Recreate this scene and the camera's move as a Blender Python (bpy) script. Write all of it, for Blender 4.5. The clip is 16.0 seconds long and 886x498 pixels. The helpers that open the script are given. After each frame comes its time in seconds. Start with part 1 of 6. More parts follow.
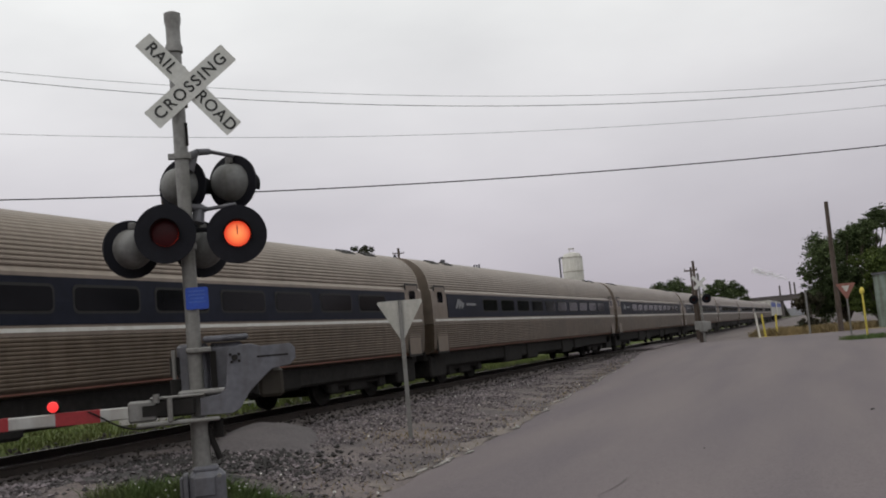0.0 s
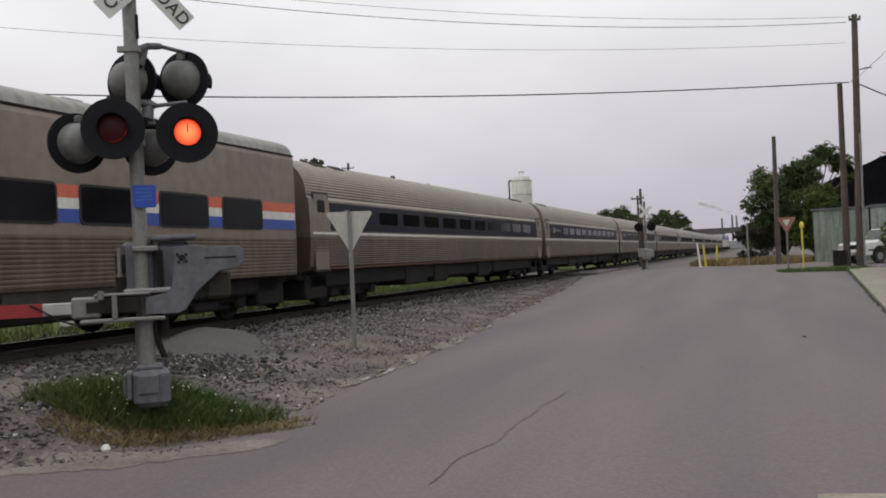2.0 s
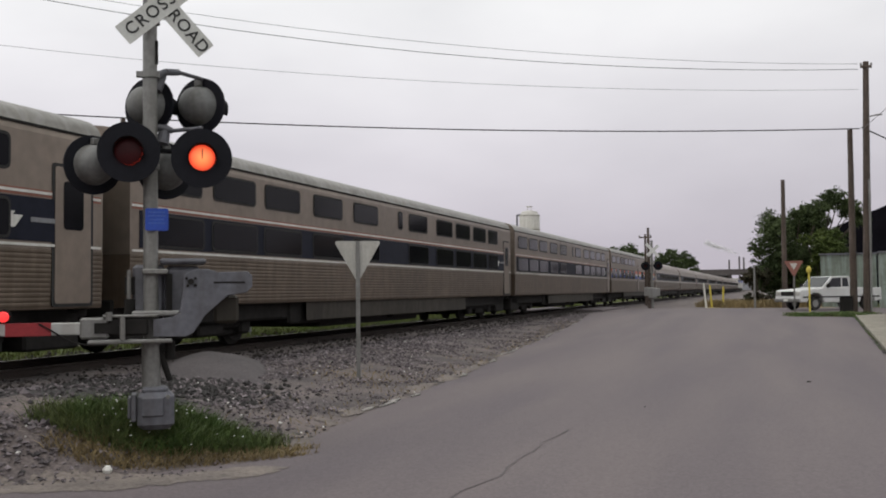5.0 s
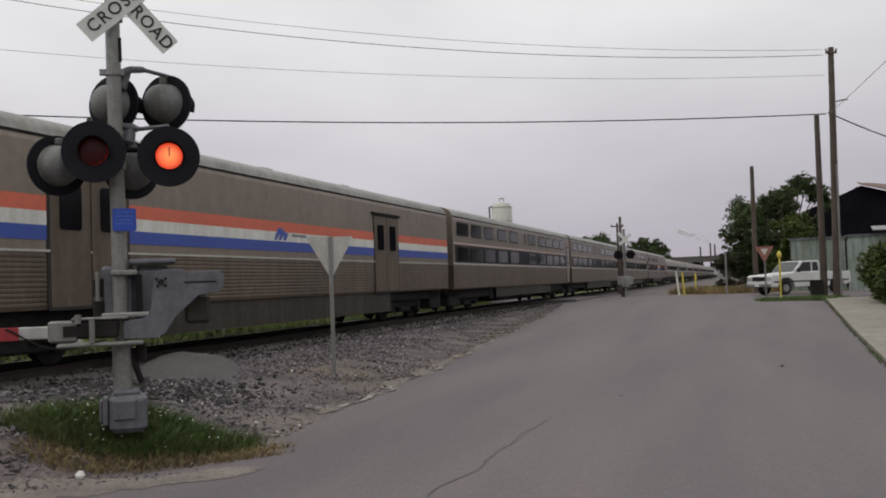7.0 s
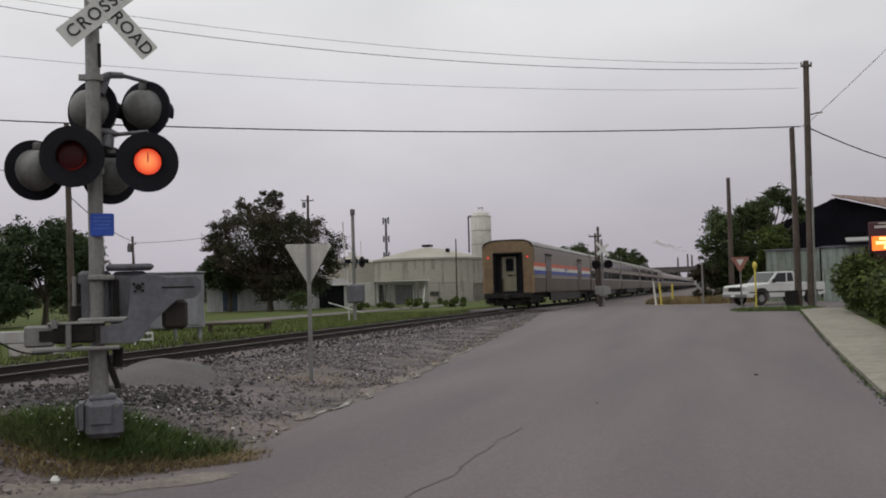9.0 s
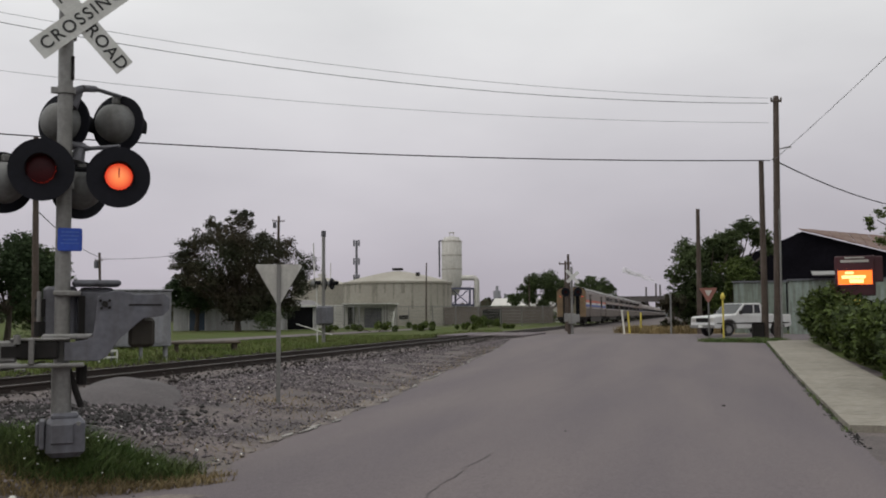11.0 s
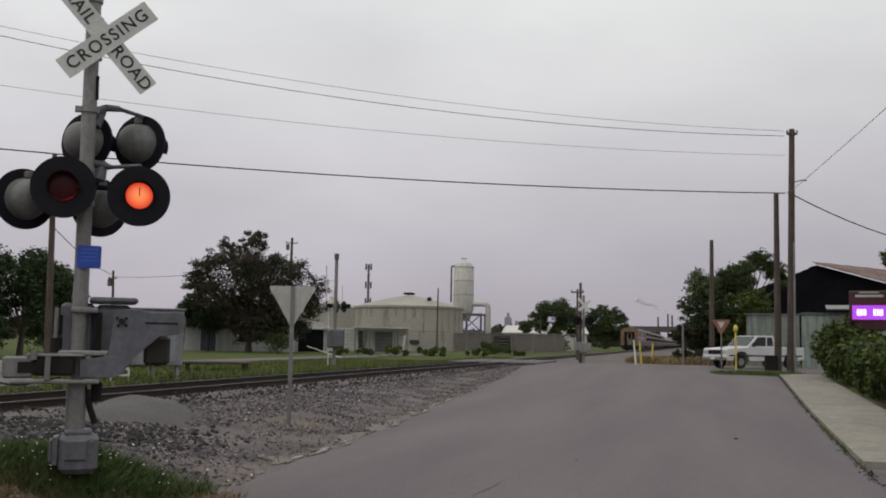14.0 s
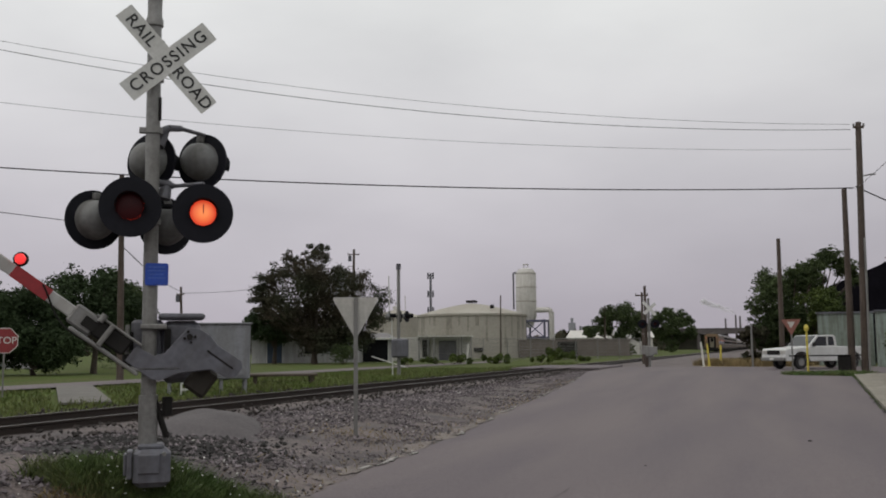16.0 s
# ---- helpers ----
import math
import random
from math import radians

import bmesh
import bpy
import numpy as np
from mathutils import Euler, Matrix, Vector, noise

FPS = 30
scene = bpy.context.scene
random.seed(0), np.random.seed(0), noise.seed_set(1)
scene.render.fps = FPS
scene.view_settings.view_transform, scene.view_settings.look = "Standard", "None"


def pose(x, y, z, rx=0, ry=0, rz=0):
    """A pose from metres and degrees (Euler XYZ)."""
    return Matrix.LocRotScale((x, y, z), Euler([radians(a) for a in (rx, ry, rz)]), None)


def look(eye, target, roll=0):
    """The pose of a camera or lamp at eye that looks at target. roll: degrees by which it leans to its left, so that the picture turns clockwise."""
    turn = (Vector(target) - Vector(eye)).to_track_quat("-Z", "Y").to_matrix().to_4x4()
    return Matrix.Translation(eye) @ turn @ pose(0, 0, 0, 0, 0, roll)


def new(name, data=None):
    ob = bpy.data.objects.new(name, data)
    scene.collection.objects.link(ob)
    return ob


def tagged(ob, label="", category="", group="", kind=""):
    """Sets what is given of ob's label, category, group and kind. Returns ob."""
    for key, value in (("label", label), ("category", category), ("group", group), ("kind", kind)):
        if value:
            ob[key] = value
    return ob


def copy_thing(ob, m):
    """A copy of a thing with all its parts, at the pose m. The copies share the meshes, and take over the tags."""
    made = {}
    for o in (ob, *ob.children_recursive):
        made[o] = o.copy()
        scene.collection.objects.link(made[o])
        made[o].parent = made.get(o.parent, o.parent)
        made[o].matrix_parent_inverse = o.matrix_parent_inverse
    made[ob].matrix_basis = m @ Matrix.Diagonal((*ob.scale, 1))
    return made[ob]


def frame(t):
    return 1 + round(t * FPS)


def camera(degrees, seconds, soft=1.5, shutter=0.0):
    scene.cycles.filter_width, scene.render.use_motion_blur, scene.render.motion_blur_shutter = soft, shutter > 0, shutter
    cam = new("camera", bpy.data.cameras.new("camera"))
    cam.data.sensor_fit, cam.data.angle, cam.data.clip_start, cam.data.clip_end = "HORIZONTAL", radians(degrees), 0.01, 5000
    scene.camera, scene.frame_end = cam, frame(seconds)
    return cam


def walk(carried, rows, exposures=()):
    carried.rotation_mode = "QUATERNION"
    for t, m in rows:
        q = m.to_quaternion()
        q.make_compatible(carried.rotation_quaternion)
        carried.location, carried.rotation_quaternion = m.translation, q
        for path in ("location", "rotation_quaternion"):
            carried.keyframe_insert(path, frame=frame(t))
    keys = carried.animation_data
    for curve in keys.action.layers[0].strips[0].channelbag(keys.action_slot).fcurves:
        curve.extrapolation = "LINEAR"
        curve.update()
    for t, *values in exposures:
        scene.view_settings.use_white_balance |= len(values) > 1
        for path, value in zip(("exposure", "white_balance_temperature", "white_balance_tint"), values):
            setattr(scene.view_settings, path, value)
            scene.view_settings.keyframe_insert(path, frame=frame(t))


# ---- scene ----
cam = camera(50.0, 16.0, 1.9)
PATH = [
    (0.0, (0.077, 0.053, 1.691), (-3.546, 9.320, 2.685), -5.03),
    (0.5, (0.109, 0.022, 1.670), (-3.293, 9.380, 2.594), -4.69),
    (1.0, (0.071, 0.043, 1.666), (-3.520, 9.360, 2.223), -4.39),
    (1.5, (0.053, 0.046, 1.611), (-3.210, 9.494, 1.920), -3.93),
    (2.0, (0.036, 0.049, 1.612), (-3.147, 9.528, 1.721), -2.58),
    (2.5, (0.049, 0.024, 1.627), (-3.005, 9.546, 1.648), -1.26),
    (3.0, (0.019, 0.039, 1.629), (-2.908, 9.600, 1.492), -1.23),
    (3.5, (0.038, 0.014, 1.619), (-2.906, 9.571, 1.592), -1.34),
    (4.0, (0.033, 0.008, 1.615), (-3.096, 9.506, 1.600), -1.09),
    (4.5, (0.040, -0.016, 1.617), (-3.225, 9.426, 2.059), -0.48),
    (7.0, (0.020, 0.051, 1.625), (-2.950, 9.592, 1.994), -2.04),
    (7.5, (0.047, -0.001, 1.625), (-2.977, 9.527, 1.882), -2.12),
    (8.0, (0.024, 0.010, 1.608), (-2.845, 9.580, 2.040), -1.76),
    (8.5, (0.032, 0.011, 1.595), (-2.737, 9.614, 1.936), -1.68),
    (9.0, (0.055, -0.017, 1.603), (-2.698, 9.586, 2.060), -1.72),
    (11.5, (0.011, 0.028, 1.603), (-2.389, 9.708, 2.343), -0.17),
    (12.0, (0.031, -0.016, 1.587), (-2.469, 9.634, 2.371), 0.76),
    (12.5, (0.000, -0.000, 1.600), (-2.474, 9.651, 2.463), 1.50),
    (13.0, (-0.019, 0.009, 1.590), (-2.628, 9.617, 2.522), 1.33),
    (13.5, (0.002, -0.030, 1.591), (-2.533, 9.597, 2.536), 1.23),
    (14.0, (-0.011, -0.018, 1.600), (-2.574, 9.598, 2.571), 0.92),
    (14.5, (0.014, -0.042, 1.608), (-2.805, 9.509, 2.527), 0.66),
    (15.0, (0.014, -0.060, 1.603), (-3.299, 9.320, 2.624), -0.05),
    (15.5, (-0.005, -0.033, 1.604), (-3.388, 9.319, 2.651), -0.53),
    (16.0, (-0.001, -0.020, 1.602), (-3.177, 9.405, 2.652), -0.47),
]
walk(cam, [(t, look(e, g, r)) for t, e, g, r in PATH],
     [(t, e, 6470, 11.0) for t, e in ((0.0, 0.02), (1.0, 0.07), (2.0, 0.24), (3.0, 0.31), (4.0, 0.32), (4.6, 0.28), (7.0, 0.07), (7.5, 0.19), (8.0, 0.13), (8.5, -0.02), (9.0, -0.02), (12.5, -0.06), (16.0, -0.13))])

# ---- light: overcast sky, wide weak sun ----
world = bpy.data.worlds.new("overcast")
scene.world = world
world.use_nodes = True
wn, wl = world.node_tree.nodes, world.node_tree.links
sky = wn.new("ShaderNodeTexSky")
sky.sky_type, sky.sun_disc = "NISHITA", False
sky.sun_elevation, sky.sun_rotation = radians(55), radians(200)
sky.dust_density, sky.ozone_density = 4.0, 2.0
hsv = wn.new("ShaderNodeHueSaturation")
hsv.inputs["Saturation"].default_value = 0.12
hsv.inputs["Value"].default_value = 0.09
wl.new(sky.outputs[0], hsv.inputs["Color"])
tex = wn.new("ShaderNodeTexCoord")
sep = wn.new("ShaderNodeSeparateXYZ")
wl.new(tex.outputs["Generated"], sep.inputs[0])
ramp = wn.new("ShaderNodeValToRGB")
ramp.color_ramp.elements[0].position, ramp.color_ramp.elements[0].color = 0.0, (0.5, 0.46, 0.515, 1)
ramp.color_ramp.elements[1].position, ramp.color_ramp.elements[1].color = 0.45, (1.02, 1.05, 1.01, 1)
mid = ramp.color_ramp.elements.new(0.14)
mid.color = (0.6, 0.58, 0.615, 1)
wl.new(sep.outputs["Z"], ramp.inputs[0])
cloud = wn.new("ShaderNodeTexNoise")
cloud.inputs["Scale"].default_value, cloud.inputs["Detail"].default_value = 2.2, 5.0
stretch = wn.new("ShaderNodeMapping")
stretch.inputs["Scale"].default_value = (1, 1, 2.5)
wl.new(tex.outputs["Generated"], stretch.inputs[0])
wl.new(stretch.outputs[0], cloud.inputs["Vector"])
cr = wn.new("ShaderNodeValToRGB")
cr.color_ramp.elements[0].position, cr.color_ramp.elements[0].color = 0.35, (0.9, 0.9, 0.91, 1)
cr.color_ramp.elements[1].position, cr.color_ramp.elements[1].color = 0.65, (1.08, 1.08, 1.08, 1)
wl.new(cloud.outputs["Fac"], cr.inputs[0])
mul = wn.new("ShaderNodeMix")
mul.data_type, mul.blend_type = "RGBA", "MULTIPLY"
mul.inputs["Factor"].default_value = 1.0
west = wn.new("ShaderNodeMapRange")
west.inputs[1].default_value, west.inputs[2].default_value = -0.75, 0.25
west.inputs[3].default_value, west.inputs[4].default_value = 1.11, 0.93
wl.new(sep.outputs["X"], west.inputs[0])
glow = wn.new("ShaderNodeMix")
glow.data_type, glow.blend_type = "RGBA", "MULTIPLY"
glow.inputs["Factor"].default_value = 1.0
wl.new(ramp.outputs[0], glow.inputs[6])
wl.new(west.outputs[0], glow.inputs[7])
wl.new(glow.outputs[2], mul.inputs[6])
wl.new(cr.outputs[0], mul.inputs[7])
mix = wn.new("ShaderNodeMix")
mix.data_type = "RGBA"
mix.inputs["Factor"].default_value = 0.9
wl.new(hsv.outputs[0], mix.inputs[6])
wl.new(mul.outputs[2], mix.inputs[7])
back = wn["Background"]
wl.new(mix.outputs[2], back.inputs[0])
back.inputs[1].default_value = 1.0

sun = new("sun", bpy.data.lights.new("sun", "SUN"))
sun.data.energy, sun.data.angle, sun.data.color = 0.6, radians(25), (1.0, 0.96, 0.9)
sun.matrix_world = look((0, 0, 30), (8, 14, 0))


# ---- materials ----
def mat(name, color, rough=0.7, metal=0.0, vary=0.25, fine=30.0, coarse=1.5, bump=0.0, tint=None, emit=0.0, island=0.0, stain=0.0, shine=0.5, alpha=1.0, along=1.0):
    """A surface with grain and stains at two scales."""
    m = bpy.data.materials.new(name)
    m.use_nodes = True
    n, l = m.node_tree.nodes, m.node_tree.links
    b = n["Principled BSDF"]
    b.inputs["Roughness"].default_value, b.inputs["Metallic"].default_value = rough, metal
    b.inputs["Specular IOR Level"].default_value, b.inputs["Alpha"].default_value = shine, alpha
    co = n.new("ShaderNodeTexCoord")
    def noise_at(scale, detail):
        t = n.new("ShaderNodeTexNoise")
        t.inputs["Scale"].default_value, t.inputs["Detail"].default_value = scale, detail
        l.new(co.outputs["Object"], t.inputs["Vector"])
        return t
    big, small = noise_at(coarse, 4.0), noise_at(fine, 3.0)
    if along != 1.0:
        drawn = n.new("ShaderNodeMapping")
        drawn.inputs["Scale"].default_value = (1.0, along, 1.0)
        l.new(co.outputs["Object"], drawn.inputs[0])
        l.new(drawn.outputs[0], big.inputs["Vector"])
    other = tint or tuple(c * (1 - vary) for c in color)
    r1 = n.new("ShaderNodeValToRGB")
    r1.color_ramp.elements[0].position, r1.color_ramp.elements[1].position = 0.35, 0.65
    r1.color_ramp.elements[0].color, r1.color_ramp.elements[1].color = (*other, 1), (*color, 1)
    l.new(big.outputs["Fac"], r1.inputs[0])
    r2 = n.new("ShaderNodeValToRGB")
    r2.color_ramp.elements[0].position, r2.color_ramp.elements[1].position = 0.3, 0.7
    lo, hi = 1 - vary * 0.8, 1 + vary * 0.5
    r2.color_ramp.elements[0].color, r2.color_ramp.elements[1].color = (lo, lo, lo, 1), (hi, hi, hi, 1)
    l.new(small.outputs["Fac"], r2.inputs[0])
    mx = n.new("ShaderNodeMix")
    mx.data_type, mx.blend_type = "RGBA", "MULTIPLY"
    mx.inputs["Factor"].default_value = 1.0
    l.new(r1.outputs[0], mx.inputs[6])
    l.new(r2.outputs[0], mx.inputs[7])
    out = mx.outputs[2]
    if stain:
        sp = noise_at(1.0, 5.0)
        mp = n.new("ShaderNodeMapping")
        mp.inputs["Scale"].default_value = (5.0, 5.0, 0.5)
        l.new(co.outputs["Object"], mp.inputs[0])
        l.new(mp.outputs[0], sp.inputs["Vector"])
        r3 = n.new("ShaderNodeValToRGB")
        r3.color_ramp.elements[0].position, r3.color_ramp.elements[1].position = 0.42, 0.62
        r3.color_ramp.elements[0].color, r3.color_ramp.elements[1].color = (1 - stain, 1 - stain * 1.1, 1 - stain * 1.25, 1), (1, 1, 1, 1)
        l.new(sp.outputs["Fac"], r3.inputs[0])
        m3 = n.new("ShaderNodeMix")
        m3.data_type, m3.blend_type = "RGBA", "MULTIPLY"
        m3.inputs["Factor"].default_value = 1.0
        l.new(out, m3.inputs[6])
        l.new(r3.outputs[0], m3.inputs[7])
        out = m3.outputs[2]
    if island:
        g = n.new("ShaderNodeNewGeometry")
        mr = n.new("ShaderNodeMapRange")
        mr.inputs[3].default_value, mr.inputs[4].default_value = 1 - island, 1 + island
        l.new(g.outputs["Random Per Island"], mr.inputs[0])
        m4 = n.new("ShaderNodeMix")
        m4.data_type, m4.blend_type = "RGBA", "MULTIPLY"
        m4.inputs["Factor"].default_value = 1.0
        l.new(out, m4.inputs[6])
        l.new(mr.outputs[0], m4.inputs[7])
        out = m4.outputs[2]
    l.new(out, b.inputs["Base Color"])
    if bump:
        bp = n.new("ShaderNodeBump")
        bp.inputs["Strength"].default_value, bp.inputs["Distance"].default_value = bump, 0.02
        l.new(small.outputs["Fac"], bp.inputs["Height"])
        l.new(bp.outputs[0], b.inputs["Normal"])
    if emit:
        b.inputs["Emission Color"].default_value = (*color, 1)
        b.inputs["Emission Strength"].default_value = emit
    return m


ASPHALT = mat("asphalt", (0.136, 0.111, 0.114), 0.88, 0, 0.26, 34, 0.7, 0.4, tint=(0.104, 0.085, 0.094), along=0.12)
SAND = mat("sandy_gravel", (0.15, 0.121, 0.115), 0.95, 0, 0.5, 26, 0.8, 0.7, tint=(0.074, 0.062, 0.063))
BALLAST = mat("ballast_stone", (0.162, 0.138, 0.145), 0.9, 0, 0.35, 14, 1.2, 0.4, tint=(0.092, 0.078, 0.084), island=0.75)
DIRT = mat("dark_dirt", (0.035, 0.032, 0.031), 0.95, 0, 0.35, 25, 0.8, 0.5)
GRASS = mat("lawn", (0.06, 0.088, 0.02), 0.95, 0, 0.4, 9, 0.25, 0.6, tint=(0.085, 0.09, 0.034), shine=0.1)
BLADE = mat("grass_blade", (0.058, 0.115, 0.02), 0.8, 0, 0.3, 20, 1.5, 0, tint=(0.085, 0.1, 0.03), island=0.4)
LAWNBLADE = mat("lawn_blade", (0.088, 0.128, 0.03), 0.85, 0, 0.3, 20, 0.6, 0, tint=(0.11, 0.115, 0.044), island=0.3, shine=0.2)
DRY = mat("dry_grass", (0.24, 0.178, 0.085), 0.9, 0, 0.35, 9, 0.7, 0.4, island=0.35)
CONCRETE = mat("concrete", (0.29, 0.265, 0.225), 0.9, 0, 0.22, 30, 0.8, 0.3, stain=0.2)
HUMP = mat("old_asphalt_hump", (0.088, 0.075, 0.078), 0.9, 0, 0.35, 24, 1.6, 0.5, tint=(0.07, 0.06, 0.063))
PATCH = mat("asphalt_patch", (0.075, 0.069, 0.07), 0.9, 0, 0.25, 40, 1.0, 0.5)
EDGE = mat("road_edge_chalk", (0.34, 0.32, 0.3), 0.9, 0, 0.4, 20, 1.2, 0.3)
STEEL = mat("stainless_steel", (0.255, 0.21, 0.174), 0.4, 0.6, 0.14, 4, 0.5, 0, stain=0.05)
# brown dirt, plus darkening painted in for the ground mirrored low down
SOILEDSHADE = mat("soiled_shaded_fluted_steel", (0.132, 0.098, 0.072), 0.5, 0.4, 0.22, 4, 0.5, 0, stain=0.2)
TRACKSTONE = mat("rust_dusted_ballast", (0.042, 0.034, 0.031), 0.95, 0, 0.3, 14, 3.0, 0.4, island=0.4)
ROOF = mat("train_roof", (0.27, 0.258, 0.245), 0.5, 0.4, 0.2, 8, 0.6, 0, stain=0.2)
BROWNSTEEL = mat("soiled_end_steel", (0.2, 0.135, 0.072), 0.65, 0.1, 0.2, 5, 0.9, 0, tint=(0.15, 0.1, 0.058))
SKIRT = mat("underfloor_skirt", (0.05, 0.042, 0.033), 0.7, 0.2, 0.3, 6, 0.8, 0, stain=0.3)
UNDER = mat("underframe_black", (0.022, 0.02, 0.019), 0.85, 0.0, 0.35, 8, 1.2, shine=0.2)
NAVY = mat("navy_window_band", (0.014, 0.016, 0.028), 0.5, 0, 0.25, 5, 0.5, shine=0.1)
GLASS = mat("tinted_train_window", (0.007, 0.007, 0.009), 0.12, 0, 0.3, 3, 0.6, shine=0.09)
SILL = mat("faded_red_line", (0.16, 0.06, 0.04), 0.6, 0, 0.2, 8, 0.8)
PIN = mat("pinstripe_red", (0.26, 0.085, 0.055), 0.55, 0, 0.2, 8, 0.8)
WHITE = mat("white_paint", (0.7, 0.69, 0.66), 0.6, 0, 0.12, 20, 1.0, 0, stain=0.12)
RED = mat("red_stripe_paint", (0.62, 0.13, 0.07), 0.5, 0, 0.12, 10, 0.8)
BLUE = mat("blue_stripe_paint", (0.03, 0.07, 0.35), 0.45, 0, 0.12, 10, 0.8)
RUBBER = mat("black_rubber", (0.025, 0.024, 0.024), 0.85, 0, 0.3, 12, 1.0)
RAIL = mat("rail_steel", (0.028, 0.018, 0.014), 0.7, 0.2, 0.3, 20, 2.0)
RAILTOP = mat("polished_railhead", (0.13, 0.11, 0.1), 0.4, 0.8, 0.15, 20, 2.0)
TIE = mat("creosoted_tie", (0.085, 0.065, 0.05), 0.95, 0, 0.35, 16, 1.2, 0.6)
GALV = mat("galvanised_steel", (0.27, 0.265, 0.26), 0.55, 0.5, 0.2, 25, 2.0, 0.1, stain=0.15)
GREYPAINT = mat("grey_aluminium_paint", (0.15, 0.15, 0.175), 0.6, 0.3, 0.2, 16, 2.0, 0.1, stain=0.2)
BLACK = mat("matt_black_paint", (0.008, 0.008, 0.01), 0.8, 0, 0.3, 20, 2.0, shine=0.12)
SIGNWHITE = mat("reflective_white_sheet", (0.62, 0.62, 0.6), 0.45, 0, 0.1, 30, 2.0, 0, stain=0.08)
SIGNBACK = mat("sign_back_aluminium", (0.55, 0.54, 0.51), 0.5, 0.3, 0.12, 15, 1.5, 0, stain=0.15)
LETTER = mat("black_lettering", (0.02, 0.02, 0.02), 0.6, 0, 0.1)
SIGNBLUE = mat("blue_sign", (0.02, 0.07, 0.42), 0.5, 0, 0.15, 30, 3.0)
SIGNRED = mat("red_sign", (0.27, 0.03, 0.035), 0.5, 0, 0.15, 30, 3.0)
YELLOW = mat("yellow_post_paint", (0.62, 0.5, 0.08), 0.6, 0, 0.2, 20, 2.0)
ARMRED = mat("red_reflective_band", (0.3, 0.022, 0.028), 0.5, 0, 0.12, 30, 3.0)
LAMPON = mat("lit_red_lens", (0.6, 0.07, 0.03), 0.4, 0, 0.1, emit=1.0)
_n, _l = LAMPON.node_tree.nodes, LAMPON.node_tree.links
_c, _d, _r = _n.new("ShaderNodeTexCoord"), _n.new("ShaderNodeVectorMath"), _n.new("ShaderNodeValToRGB")
_d.operation = "LENGTH"
_m = _n.new("ShaderNodeMath")
_m.operation, _m.inputs[1].default_value = "DIVIDE", 0.13
_l.new(_c.outputs["Object"], _d.inputs[0])
_l.new(_d.outputs["Value"], _m.inputs[0])
_l.new(_m.outputs[0], _r.inputs[0])
_r.color_ramp.elements[0].position, _r.color_ramp.elements[1].position = 0.1, 0.95
_r.color_ramp.elements[0].color, _r.color_ramp.elements[1].color = (1.0, 0.33, 0.1, 1), (0.62, 0.035, 0.015, 1)
_l.new(_r.outputs[0], _n["Principled BSDF"].inputs["Emission Color"])
LENS = mat("dark_red_lens", (0.045, 0.004, 0.006), 0.5, 0, 0.3, 60, 8, shine=0.2)
REDLAMP = mat("small_red_lamp", (0.9, 0.04, 0.04), 0.4, 0, 0.1, emit=0.8)
DARKLAMP = mat("small_unlit_lamp", (0.1, 0.012, 0.022), 0.3, 0, 0.1)
ARMWHITE = mat("weathered_arm_white", (0.47, 0.47, 0.47), 0.5, 0, 0.15, 8, 1.2, 0, stain=0.25)
PALESAND = mat("pale_sand", (0.21, 0.176, 0.155), 0.95, 0, 0.45, 24, 1.4, 0.5, tint=(0.13, 0.109, 0.1))
WOODPOLE = mat("weathered_pole_wood", (0.115, 0.088, 0.075), 0.95, 0, 0.3, 14, 1.0, 0.4, stain=0.3)
WIRE = mat("cable_black", (0.03, 0.03, 0.032), 0.8)
WIREGREY = mat("bare_cable_grey", (0.2, 0.2, 0.21), 0.7)
BARK = mat("bark", (0.09, 0.07, 0.055), 0.95, 0, 0.35, 14, 1.0, 0.6)
LEAF = mat("leaf_green", (0.062, 0.085, 0.03), 0.8, 0, 0.3, 3, 0.35, 0, tint=(0.042, 0.06, 0.022), island=0.35, shine=0.25)
LEAFDARK = mat("leaf_dark_oak", (0.036, 0.044, 0.024), 0.85, 0, 0.3, 3, 0.3, 0, tint=(0.06, 0.047, 0.032), island=0.3, shine=0.2)
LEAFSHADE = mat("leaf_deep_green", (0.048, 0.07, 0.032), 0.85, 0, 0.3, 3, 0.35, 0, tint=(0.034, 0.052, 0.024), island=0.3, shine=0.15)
LEAFLIGHT = mat("leaf_bright", (0.078, 0.105, 0.02), 0.7, 0, 0.3, 3, 0.4, 0, tint=(0.045, 0.066, 0.015), island=0.45, shine=0.25)
TANK = mat("tank_concrete", (0.36, 0.335, 0.295), 0.9, 0, 0.12, 3, 0.18, 0.15, stain=0.0, tint=(0.3, 0.275, 0.235))
STREAK = mat("rain_streak", (0.31, 0.287, 0.248), 0.9, 0, 0.25, 3, 0.6)
SILO = mat("silo_white", (0.58, 0.56, 0.53), 0.75, 0, 0.12, 3, 0.3, 0, stain=0.12)
WALLPALE = mat("pale_wall_paint", (0.44, 0.44, 0.45), 0.85, 0, 0.15, 6, 0.4, 0.1, stain=0.15)
GREENMETAL = mat("pale_green_metal", (0.27, 0.32, 0.29), 0.7, 0.1, 0.2, 4, 0.4, 0.1, stain=0.3)
RUST = mat("rusted_roof_sheet", (0.13, 0.062, 0.045), 0.85, 0.0, 0.35, 3, 0.35, 0.2, tint=(0.22, 0.15, 0.125), stain=0.3)
DARKWALL = mat("dark_barn_wall", (0.01, 0.009, 0.013), 0.95, 0, 0.3, 5, 0.5, shine=0.05)
SHINGLE = mat("grey_shingle", (0.2, 0.19, 0.19), 0.9, 0, 0.2, 10, 0.8, 0.3)
